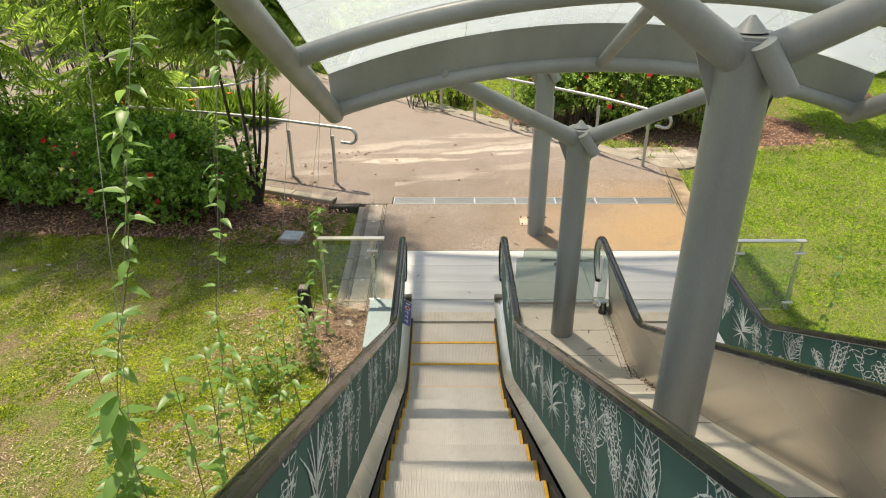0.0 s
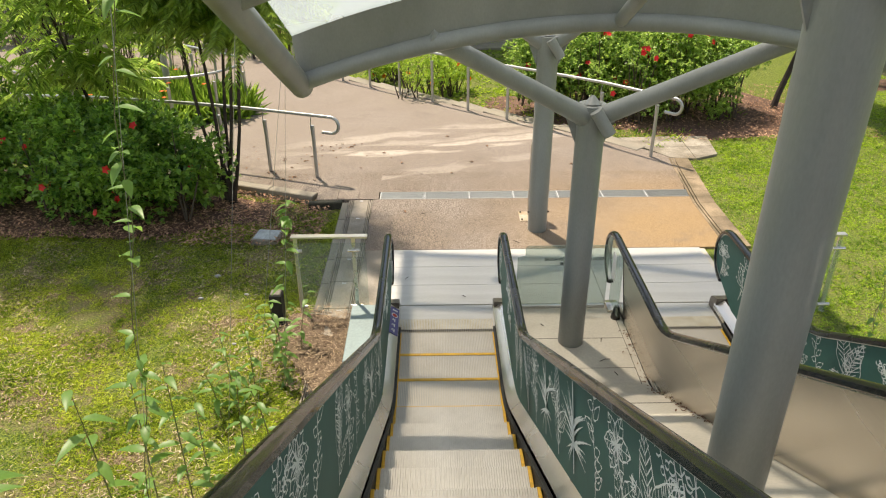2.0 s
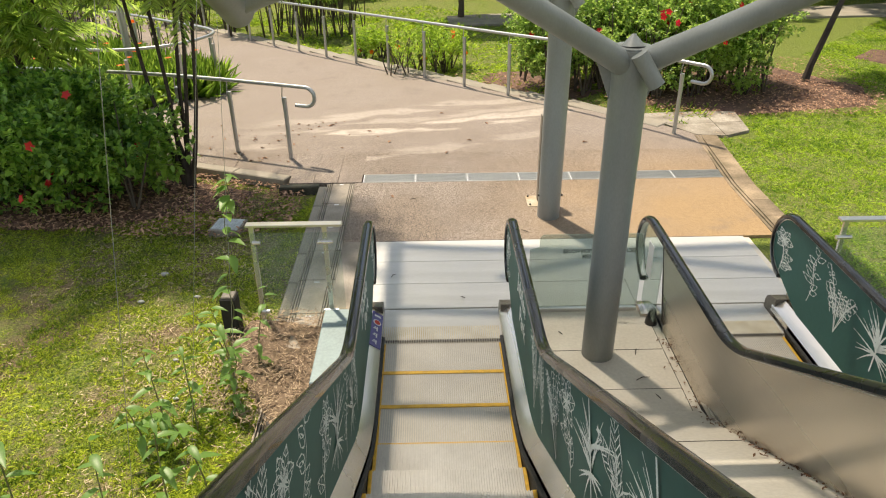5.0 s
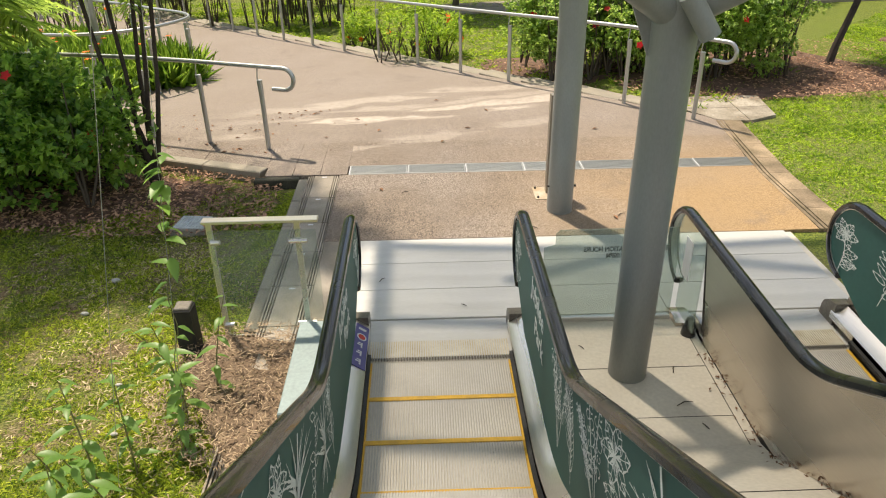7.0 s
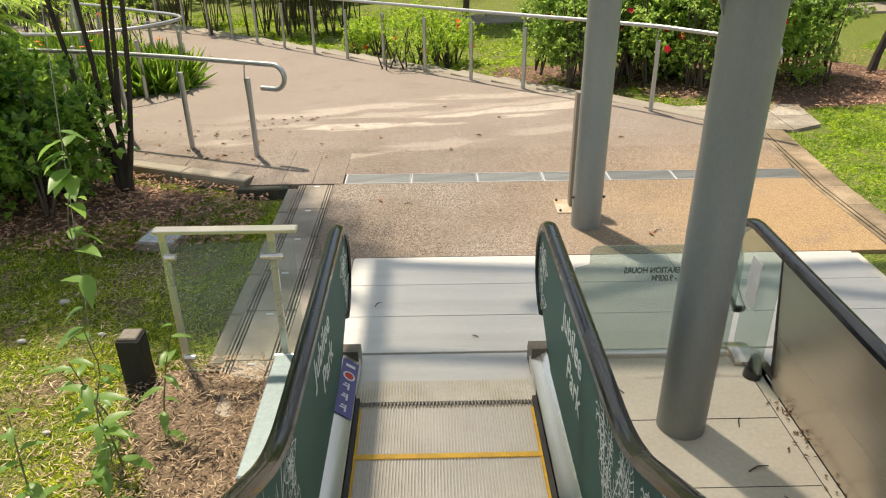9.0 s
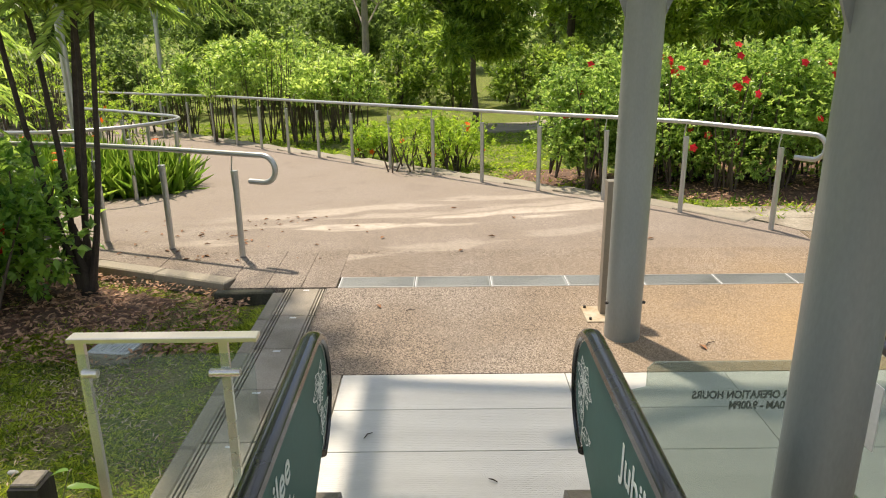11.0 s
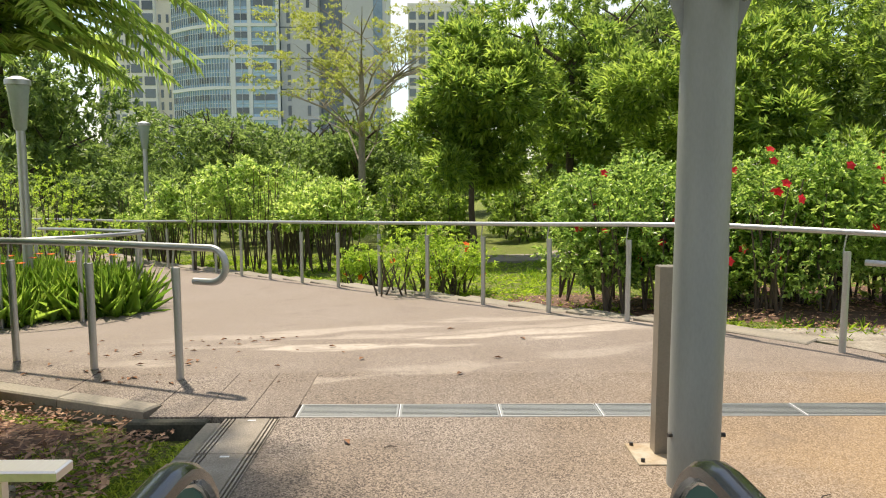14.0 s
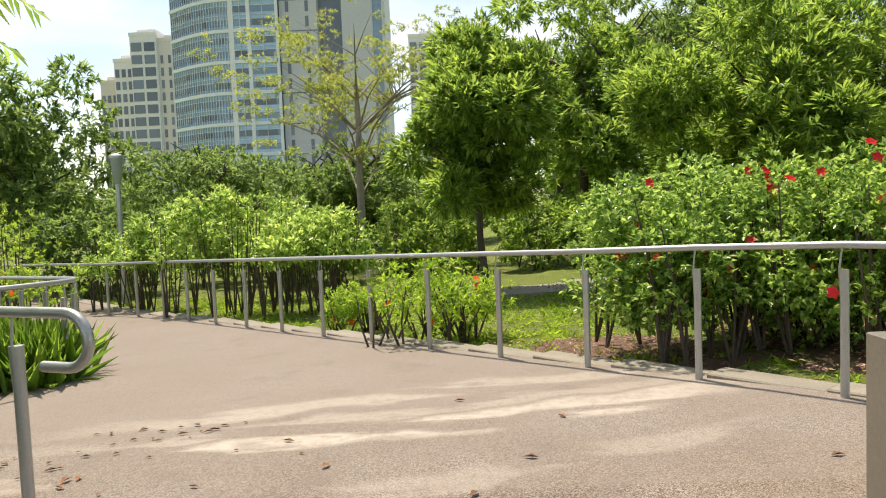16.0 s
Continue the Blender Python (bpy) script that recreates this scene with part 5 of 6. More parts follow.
# pane between the two escalators, with its notice
cp = thing("glass_screen", "clear glass screen between the escalators with black notice lettering", "glass screen", "", (1.37, 7.62, 0))
o = part("pane", Geo().add([(x, y, z) for y in (-0.006, 0.006) for x, z in ((-0.48, 0.03), (0.50, 0.03), (0.50, 0.65), (0.47, 0.77), (-0.37, 0.77), (-0.40, 0.74), (-0.40, 0.65), (-0.48, 0.63))],
                           [tuple(range(8)), tuple(range(15, 7, -1))] + [(i, (i + 1) % 8, 8 + (i + 1) % 8, 8 + i) for i in range(8)]), G_SCREEN, cp, "", 0)
o.visible_shadow = False
part("shoe", Geo().box(-0.48, 0.50, -0.02, 0.02, -0.02, 0.035, 0.004), M_DECK, cp, "stainless floor channel")


def lettering(name, body, size, mat, parent, m, label, depth=0.0008, shear=0.0, bold=0.0):
    cu = bpy.data.curves.new(name, "FONT")
    cu.body, cu.size, cu.align_x, cu.align_y, cu.extrude, cu.shear, cu.offset = body, size, "CENTER", "CENTER", depth, shear, bold
    tmp = new("lettering_curve", cu)
    me = bpy.data.meshes.new_from_object(tmp.evaluated_get(bpy.context.evaluated_depsgraph_get()))
    bpy.data.objects.remove(tmp)
    me.materials.clear()
    me.materials.append(mat)
    o = new(name, me)
    o.parent = parent
    o.matrix_basis = m
    if label:
        o["label"] = label
    return o


lettering("notice", "ESCALATOR OPERATION HOURS\n7.30AM - 9.00PM", 0.053, M_PRINTBLACK, cp, pose(0.125, 0.0075, 0.575, 90, 0, 180) @ Matrix.Diagonal((0.8, 1, 1, 1)), "black notice lettering", bold=0.0018)

# stopper and steel box by the farthest column
st = tagged(part("floor_stopper", Geo().tube([(1.95, 7.40, 0), (1.95, 7.40, 0.03), (1.955, 7.405, 0.13), (1.955, 7.405, 0.145)], [0.055, 0.052, 0.03, 0.02], 16), M_RUBBER), "black rubber cone stopper at the cladding's foot", "stopper")
bx = thing("steel_pedestal", "brushed steel box post bolted to the paving", "box post", "", (1.365, 9.98, 0))
part("body", Geo().box(-0.066, 0.055, -0.045, 0.045, 0.0, 1.05, 0.004), material("weathered_steel_box", (0.30, 0.265, 0.22), 0.4, 0.5, 0.08, 3, 80, 0.05), bx)
bp_ = part("base_plate", Geo().box(-0.19, 0.11, -0.185, 0.115, -0.01, 0.01, 0.003), material("rust_stained_plate", (0.52, 0.48, 0.40), 0.6, 0.3, 0.15, 6, 60, 0.1, second=(0.33, 0.22, 0.11)), bx)
for sx in (-0.16, 0.08):
    for sy in (-0.15, 0.085):
        part("bolt", Geo().tube([(sx, sy, 0.01), (sx, sy, 0.028)], 0.011, 6), M_DARKTRIM, bp_)

# safety labels on the inner deck of the first escalator
lab = thing("safety_label", "purple safety label with white picture signs on the skirting deck", "label", "", (-0.4255, 7.2, 0.1375))
lab.rotation_euler = (0, radians(34.8), 0)
part("backing", Geo().box(-0.052, 0.052, -0.26, 0.22, -0.002, 0.0035), M_PURPLE, lab)
for k in range(5):
    y = 0.17 - k * 0.092
    if k == 1:
        part("sign", Geo().tube([(0, y, 0.0035), (0, y, 0.0048)], 0.038, 20), M_PICTO, lab)
        part("sign", Geo().tube([(0, y, 0.0048), (0, y, 0.0055)], 0.028, 20), leafy("red_sign", (0.5, 0.03, 0.02), (0.5, 0.03, 0.02), 0.0), lab)
    elif k == 0:
        part("sign", Geo().box(-0.03, 0.03, y - 0.012, y + 0.012, 0.0035, 0.005), M_PICTO, lab)
    else:
        g = Geo().box(-0.03, 0.012, y - 0.006, y + 0.004, 0.0035, 0.005).box(0.0, 0.012, y - 0.03, y + 0.025, 0.0035, 0.005).box(-0.02, -0.005, y + 0.012, y + 0.024, 0.0035, 0.005)
        part("sign", g, M_PICTO, lab)
notice = tagged(part("paper_notice", Geo().box(1.898, 1.902, 7.45, 7.58, 0.42, 0.72), M_PICTO), "white paper notice stuck on the glass newel", "notice")


# ---- garden ----
def scatter_grass(name, x0, x1, y0, y1, n, h, keep, label, width=0.009, per=6, mat=L_GRASS, cover=0.1):
    """Small tufts of grass that fan out from their roots, thicker in patches."""
    p = np.column_stack([RNG.uniform(x0, x1, n), RNG.uniform(y0, y1, n)])
    dens = np.array([noise.noise((a * 0.9, b * 0.9, 3.0)) for a, b in p])
    fine = np.array([noise.noise((a * 5.0, b * 5.0, 8.0)) for a, b in p])
    ok = (dens * 0.8 + fine * 0.9 + RNG.uniform(-0.5, 0.6, n) + cover > 0) & np.array([keep(a, b) for a, b in p])
    p, vigour = p[ok], np.clip(1.0 + 0.7 * dens[ok] + 0.5 * fine[ok], 0.5, 1.8)
    z = np.array([lawn_level(a, b) - 0.004 for a, b in p])
    k = len(p)
    at = np.repeat(np.column_stack([p, z]), per, 0) + np.column_stack([RNG.normal(0, 0.012, (k * per, 2)), np.zeros(k * per)])
    m = len(at)
    d = np.column_stack([RNG.normal(0, 0.75, m), RNG.normal(0, 0.75, m), RNG.uniform(0.15, 1.1, m)])
    up = np.column_stack([RNG.normal(0, 0.5, (m, 2)), np.ones(m)])
    ob = new(name, leaf_mesh(name, at, d, up, h * RNG.uniform(0.5, 1.4, m) * np.repeat(vigour, per), width * RNG.uniform(0.7, 1.4, m), mat, 0.15, 0.3))
    return tagged(ob, label, "grass", kind="stuff")


def right_lawn(x, y):
    """Beyond the landing's edge, but for the bed under the hedge."""
    if y < 12.08:
        return x > 4.04 + 0.09 * max(0.0, y - 10.3) and y > 4.5
    if y < 12.7:
        return x > 4.84
    return along(x, y) < 0.6 and (x > 7.7 or y < 13.2) and x > 5.0


def left_lawn(x, y):
    return x < (-1.34 if y > 7.1 else -0.95 if y > 6.3 else -0.72) and y < 10.7 - 0.39 * (x + 1.8)


scatter_grass("grass", -6.6, -0.72, 2.8, 11.0, 80000, 0.036, left_lawn, "short patchy lawn grass beside the escalator", 0.0065, 7)
scatter_grass("grass", 3.55, 13.0, 4.5, 21.0, 90000, 0.042, right_lawn, "bright lawn grass beyond the landing", 0.010, 5, L_LUSH, 0.45)


def far_side(x, y):
    off = (x - RAIL_AT.x) * 0.724 + (y - RAIL_AT.y) * 0.69
    return 0.45 < off < 7 and along(x, y) > 0


scatter_grass("grass", -9.0, 6.0, 12.5, 26.0, 16000, 0.09, far_side, "rough grass behind the long handrail", 0.010, 6, L_LUSH)


M_STRAW = leafy("dry_straw_litter", (0.20, 0.13, 0.07), (0.66, 0.53, 0.34), 0.12, 0.7)
M_TWIGS = leafy("dry_twigs_and_litter", (0.09, 0.055, 0.032), (0.46, 0.34, 0.22), 0.08, 0.8)
M_REDMULCH = leafy("reddish_wood_mulch", (0.10, 0.045, 0.025), (0.60, 0.36, 0.22), 0.1, 0.7)


def soil_level(x, y):
    return lawn_level(x, y) + 0.06


def mulch(name, pts, label, z=-0.09):
    """A low, uneven bed of soil and litter."""
    c = Vector((sum(p[0] for p in pts) / len(pts), sum(p[1] for p in pts) / len(pts)))
    g = Geo()
    rings = []
    for f in (1.0, 0.85, 0.6, 0.3):
        ring = []
        for i in range(len(pts) * 4):
            a, b = Vector(pts[i // 4]), Vector(pts[(i // 4 + 1) % len(pts)])
            q = c.lerp(a.lerp(b, (i % 4) / 4), f * (1 + 0.05 * noise.noise((i * 0.7, f * 3, 1.0))))
            ring.append((q.x, q.y, lawn_level(q.x, q.y) + (-0.03 if f == 1 else 0.03 + max(0.0, z) + 0.02 * noise.noise((q.x * 3, q.y * 3, 0)))))
        rings.append(ring)
    n = len(rings[0])
    g.v = [v for r in rings for v in r] + [(c.x, c.y, lawn_level(c.x, c.y) + 0.05 + max(0.0, z))]
    for k in range(len(rings) - 1):
        g.f += [(k * n + i, k * n + (i + 1) % n, (k + 1) * n + (i + 1) % n, (k + 1) * n + i) for i in range(n)]
    k = len(rings) - 1
    g.f += [(k * n + i, k * n + (i + 1) % n, len(g.v) - 1) for i in range(n)]
    return tagged(part(name, g, M_DRYSOIL if z > 0 else M_SOIL), label, "planting bed", kind="structure")


mulch("bed_soil_left", [(-1.95, 10.62), (-2.05, 10.15), (-2.9, 9.75), (-4.2, 9.5), (-6, 9.6), (-8.5, 10.2), (-8.3, 12.9), (-5.0, 11.75), (-3.4, 11.2)], "dark leaf litter under the hedge")
mulch("bed_soil_strip", [(-0.62, 5.9), (-0.62, 7.3), (-0.9, 7.5), (-1.2, 7.6), (-1.62, 7.62), (-1.72, 7.2), (-1.4, 6.6), (-1.1, 6.0)], "dry crumbly soil and litter beside the escalator", 0.03)
mulch("bed_soil_right", [(5.1, 13.0), (7.6, 13.4), (8.0, 14.6), (6.8, 16.2), (4.0, 16.6), (1.2, 17.0), (0.6, 15.8), (2.2, 14.5), (3.9, 13.3)], "brown mulch under the flowering hedge")
mulch("bed_soil_tip", [(-3.95, 15.6), (-4.2, 15.0), (-4.9, 14.65), (-6.5, 15.0), (-9.8, 16.25), (-10.8, 18.4), (-7.2, 19.4), (-4.3, 16.5)], "dark soil of the planting bed")
mulch("bed_soil_tree", [(9.0, 16.0), (10.2, 16.2), (10.3, 17.0), (9.2, 17.2), (8.5, 16.6)], "ring of mulch round a young tree")


def litter(name, x0, x1, y0, y1, n, size, keep, level, label, mat=M_DEADLEAF):
    slim = 0.4 if mat in (M_REDMULCH, M_DEADLEAF) else 0.16
    p = np.column_stack([RNG.uniform(x0, x1, n), RNG.uniform(y0, y1, n)])
    p = p[[bool(keep(a, b)) for a, b in p]]
    at = np.column_stack([p, [level(a, b) + 0.012 for a, b in p]])
    m = len(at)
    ob = new(name, leaf_mesh(name, at, np.column_stack([RNG.normal(0, 1, m), RNG.normal(0, 1, m), RNG.normal(0, 0.15, m)]), np.column_stack([RNG.normal(0, 0.3, m), RNG.normal(0, 0.3, m), np.ones(m)]), size * RNG.uniform(0.5, 1.5, m), size * slim * RNG.uniform(0.6, 1.3, m), mat, 0.25, 0.0))
    return tagged(ob, label, "dead leaves", kind="stuff")


litter("leaf_litter", -8, -1.5, 9.3, 12, 12000, 0.06, lambda x, y: left_lawn(x, y) and y > 9.5 - 0.25 * (x + 4) * (x > -4), soil_level, "brown fallen leaves on the bed", M_REDMULCH)
litter("leaf_litter", -1.75, -0.66, 5.7, 7.62, 4200, 0.05, lambda x, y: y > 6.0 - 0.6 * (x + 1), lambda x, y: lawn_level(x, y) + 0.10 - 0.05 * max(0.0, -1.3 - x), "dry litter beside the escalator", M_TWIGS)
litter("leaf_litter", -5.5, -0.8, 2.8, 9.5, 26000, 0.05, lambda x, y: left_lawn(x, y) and noise.noise((x * 1.1, y * 1.1, 5.0)) + RNG.uniform(-0.5, 0.25) > -0.05, lambda x, y: lawn_level(x, y) + 0.015, "dry straw and dead leaves in the lawn", M_STRAW)
litter("leaf_litter", 1.84, 2.02, 4.6, 7.2, 1500, 0.03, lambda x, y: RNG.uniform() < math.exp(-(2.02 - x) / 0.03) * (0.6 + noise.noise((0, y * 2.5, 0))), lambda x, y: max(0.0, 0.565 * (6.2 - y)), "brown leaf dust along the steel cladding")
litter("leaf_litter", 5.0, 8.2, 12.8, 15.4, 2600, 0.05, lambda x, y: (x - 6.3) ** 2 / 2.0 + (y - 14.1) ** 2 / 1.3 < 1, soil_level, "reddish mulch flakes round a young tree", M_REDMULCH)
litter("leaf_litter", 0.5, 8.0, 12.9, 17, 5000, 0.055, lambda x, y: (x - RAIL_AT.x) * 0.724 + (y - RAIL_AT.y) * 0.69 > 0.42 and y < 16.5, soil_level, "brown mulch flakes under the hedge", M_REDMULCH)


def fallen_leaf(x, y, size, rz):
    d = Vector((math.cos(rz), math.sin(rz), 0.12))
    at = np.array([[0.0, 0.0, 0.0]])
    o = new("fallen_leaf", leaf_mesh("fallen_leaf", at, np.array([d]), np.array([[0.1, 0.1, 1.0]]), size, size * 0.4, M_DEADLEAF, 0.3, 0.1))
    o.location = (x, y, paving_level(x, y) + 0.008)
    return tagged(o, "single curled dead leaf on the paving", "leaf", "fallen leaves on the paving")


rnd = random.Random(4)
for k in range(70):
    fallen_leaf(rnd.gauss(-2.3, 0.85), rnd.uniform(11.25, 13.2), rnd.uniform(0.03, 0.09), rnd.uniform(0, 6.28))
for x, y in ((-0.55, 12.0), (0.3, 11.6), (-0.4, 10.1), (1.9, 9.3), (2.2, 11.9), (0.2, 13.5), (-0.9, 12.6), (0.9, 12.9)):
    fallen_leaf(x, y, 0.09, rnd.uniform(0, 6.28))


def dropped_twig(x, y, length, rz):
    a, b = math.cos(rz) * length, math.sin(rz) * length
    o = part("dropped_twig", Geo().tube([(0, 0, 0.004), (a * 0.5 - b * 0.08, b * 0.5 + a * 0.08, 0.012), (a, b, 0.005)], [0.003, 0.004, 0.002], 6), M_DARKSTEM)
    o.location = (x, y, 0.002)
    return tagged(o, "thin dark twig dropped on the floor", "twig", "dropped twigs")


for x, y, q, rz in ((1.62, 6.62, 0.12, 0.3), (1.70, 6.95, 0.08, 1.2), (1.15, 7.25, 0.05, 2.2), (1.52, 7.35, 0.06, 0.2), (-0.35, 8.25, 0.07, 0.9), (0.35, 7.85, 0.05, 2.6), (1.75, 6.4, 0.06, 2.0), (1.1, 9.15, 0.1, 2.4), (1.9, 9.35, 0.13, 0.7), (-0.2, 10.05, 0.08, 0.1)):
    dropped_twig(x, y, q, rz)


# clump of thin dark stems with feathery fronds
def frond(base, way, length, n_pairs, leaf_len, rng):
    """One drooping frond: a midrib and two rows of narrow leaflets; returns leaf arrays and midrib points."""
    way = way / np.linalg.norm(way)
    ts = np.linspace(0, 1, n_pairs)
    mid = base + np.outer(ts, way) * length + np.outer(ts ** 2, [0, 0, -0.45]) * length
    tan = np.gradient(mid, axis=0)
    tan = unit(tan)
    side = unit(np.cross(tan, [0, 0, 1.0]))
    at, d = [], []
    for s in (-1, 1):
        at.append(mid[2:])
        d.append(side[2:] * s + tan[2:] * 0.7 + [0, 0, -0.15] + rng.normal(0, 0.1, (n_pairs - 2, 3)))
    return np.vstack(at), np.vstack(d), mid


def feather_clump(x, y, z, stems, label, name="feathery_tree", leaf=L_PALM, fronds=34, frond_len=0.95, leaf_len=0.16, pairs=22, width=0.02, low=0.55, lift=0.0):
    t = thing(name, label, "tree", "", (x, y, z))
    rng = np.random.default_rng(int(abs(x * 100)))
    A, D = [], []
    for bx_, by_, tx, ty, h in stems:
        pts = [(bx_ + (tx - bx_) * u ** 0.95 + 0.03 * math.sin(u * 9 + tx * 7), by_ + (ty - by_) * u ** 0.95, h * u) for u in (0, 0.12, 0.25, 0.4, 0.55, 0.7, 0.85, 1.0)]
        part("stem", Geo().tube(pts, [0.040, 0.027, 0.023, 0.021, 0.018, 0.016, 0.012, 0.007], 9), M_DARKSTEM, t)
        for k in range(fronds):
            u = rng.uniform(low, 1.0)
            i = min(6, int(u * 7))
            base = np.array(pts[i]) * (1 - (u * 7 - i)) + np.array(pts[i + 1]) * (u * 7 - i)
            a = rng.uniform(0, 2 * math.pi)
            at, d, mid = frond(base, np.array([math.cos(a), math.sin(a), rng.uniform(-0.1, 0.7) + lift]), frond_len * rng.uniform(0.6, 1.2), pairs, leaf_len, rng)
            A.append(at), D.append(d)
    A, D = np.vstack(A), np.vstack(D)
    cr = new("crown", leaf_mesh("crown", A, D, np.tile([0, 0, 1.0], (len(A), 1)), leaf_len * RNG.uniform(0.7, 1.2, len(A)), width, leaf, 0.1, 0.25))
    cr.parent = t
    cr["kind"] = "stuff"
    return t


clump = feather_clump(-3.03, 10.77, -0.09, [(-0.03, 0, -0.16, -0.1, 5.0), (0.02, 0.02, 0.62, -0.4, 4.8), (-0.05, -0.02, -0.55, -0.3, 4.8), (0.05, -0.03, 0.85, -0.25, 4.5), (0.0, 0.03, 0.35, 0.2, 4.9)], "clump of thin dark stems with feathery green fronds", fronds=160, frond_len=1.1, leaf_len=0.15, width=0.02, pairs=34, low=0.54, lift=0.22)
part("foot", Geo().tube([(0.02, 0, -0.05), (0.01, 0, 0.12), (-0.02, 0, 0.36), (-0.05, 0, 0.62)], [0.085, 0.068, 0.056, 0.03], 11), M_DARKSTEM, clump, "thick dark foot of the clump")
feather_clump(-5.3, 12.3, -0.1, [(0, 0, -0.6, -1.2, 6.8), (0.1, 0.1, 0.7, -1.5, 7.0)], "tall feathery tree behind the hedge", low=0.24, fronds=125, frond_len=1.25, leaf_len=0.22, width=0.032)
feather_clump(-7.4, 11.6, -0.1, [(0, 0, -0.6, -0.6, 7.0), (0.1, 0.1, 0.8, -0.8, 7.2)], "tall feathery tree behind the hedge", low=0.22, fronds=95, frond_len=1.3, leaf_len=0.22, width=0.032)
feather_clump(-6.3, 13.2, -0.1, [(0, 0, -0.3, 0.3, 4.2), (0.1, 0.1, 0.3, 0.0, 4.6), (0, 0.1, 0.0, -0.4, 4.0)], "tall feathery tree beside the way", fronds=20)


# strap-leaved plants with orange flowers in the tip of the bed
def strap_clump(x, y):
    z = lawn_level(x, y)
    t = thing("strap_plant", "clump of bright strap leaves with orange flowers", "plant", "strap-leaved plants in the bed", (x, y, z))
    n = 130
    at = np.column_stack([RNG.normal(0, 0.13, n), RNG.normal(0, 0.13, n), np.zeros(n)])
    d = np.column_stack([RNG.normal(0, 0.4, n), RNG.normal(0, 0.4, n), RNG.uniform(0.8, 1.3, n)])
    o = new("leaves", leaf_mesh("leaves", at, d, RNG.normal(0, 1, (n, 3)) * [1, 1, 0.2], RNG.uniform(0.45, 0.85, n), 0.032, L_STRAP, 0.15, 0.3))
    o.parent, o["kind"] = t, "stuff"
    if RNG.uniform() < 0.22:
        m = FLOWERS.get("orange_petal") or FLOWERS.setdefault("orange_petal", flower_mesh(M_ORANGE))
        f = new("flower", m)
        f.parent = t
        f.location = (RNG.uniform(-0.15, 0.15), RNG.uniform(-0.2, 0.0), RNG.uniform(0.7, 0.9))
        part("stalk", Geo().tube([(f.location.x * 0.3, f.location.y * 0.3, 0), tuple(f.location)], 0.005, 6), L_STRAP, t)
    return t


for k in range(150):
    x, y = RNG.uniform(-9.0, -4.1), RNG.uniform(14.75, 18.4)
    if y > 14.8 + 0.36 * max(0.0, -5.0 - x) and y - 14.75 < 0.95 * (abs(x) - 3.9) + 1.0 and (y < 16.2 - 0.9 * (x + 4.4)) and not (x > -4.4 and y > 16.2):
        strap_clump(x, y)


# wires with climbing vines along the first escalator
def vine(x, y, z0, z1, top, leaves, size, label, lean=0.0, big=False):
    t = thing("climbing_vine", label, "vine", "vines on wires", (x, y, z0))
    part("wire", Geo().tube([(lean, 0, 0), (0, 0, top - z0)], 0.0016, 6), M_RAILSTEEL, t)
    n = 26
    pts = [(lean * (1 - (z1 - z0) / (top - z0) * k / n) + 0.018 * math.sin(k * 1.1), 0.018 * math.cos(k * 1.1), (z1 - z0) * k / n) for k in range(n + 1)]
    part("stem", Geo().tube(pts, [0.0036 - 0.0016 * k / n for k in range(n + 1)], 6), M_VINESTEM, t)
    u = np.sort(RNG.uniform(0.03, 1.0, leaves)) ** 1.15
    at = np.column_stack([np.interp(u * n, range(n + 1), [p[i] for p in pts]) for i in range(3)])
    a = RNG.uniform(0, 2 * math.pi, leaves)
    d = np.column_stack([np.cos(a), np.sin(a), RNG.uniform(-0.5, 0.5, leaves)])
    zz = at[:, 2] + z0
    sz = size * RNG.uniform(0.65, 1.25, leaves) * (np.where(zz < 2.75, 1.4, np.where(zz < 3.3, 1.0, 0.8)) if big else 1.0)
    for i in range(leaves):
        lf = new("leaf", broad_leaf_mesh("leaf", at[i:i + 1], d[i:i + 1], np.array([[0, 0, 1.0]]), sz[i], sz[i] * 0.44, L_VINE, 0.16, 0.35))
        lf.parent = t
    return t


vine(-0.95, 2.62, -0.12, 4.9, 5.0, 150, 0.125, "climbing vine with broad green leaves on a wire", -1.2, True)
vine(-1.10, 3.70, -0.12, 4.3, 4.4, 80, 0.10, "thin climbing vine on a wire", -0.62)
vine(-1.12, 6.40, -0.12, 1.9, 2.9, 46, 0.12, "young climbing vine at the foot of a wire", -0.32)
for x, y, top in ((-1.0, 2.2, 5.0), (-1.0, 4.8, 3.7), (-0.98, 5.7, 3.2)):
    w = thing("climbing_wire", "thin steel wire for climbers", "wire", "climbing wires", (x, y, -0.12))
    part("strand", Geo().tube([(-0.6, 0, 0), (0, 0, top + 0.12)], 0.0016, 6), M_RAILSTEEL, w)
for x, y, top, v1 in ((4.15, 4.4, 4.0, 2.6), (4.35, 5.6, 3.4, 2.0), (4.2, 6.6, 2.9, 1.5)):
    vine(x, y, -0.12, v1, top, 18, 0.10, "sparse climbing vine on the lawn side", 0.0)


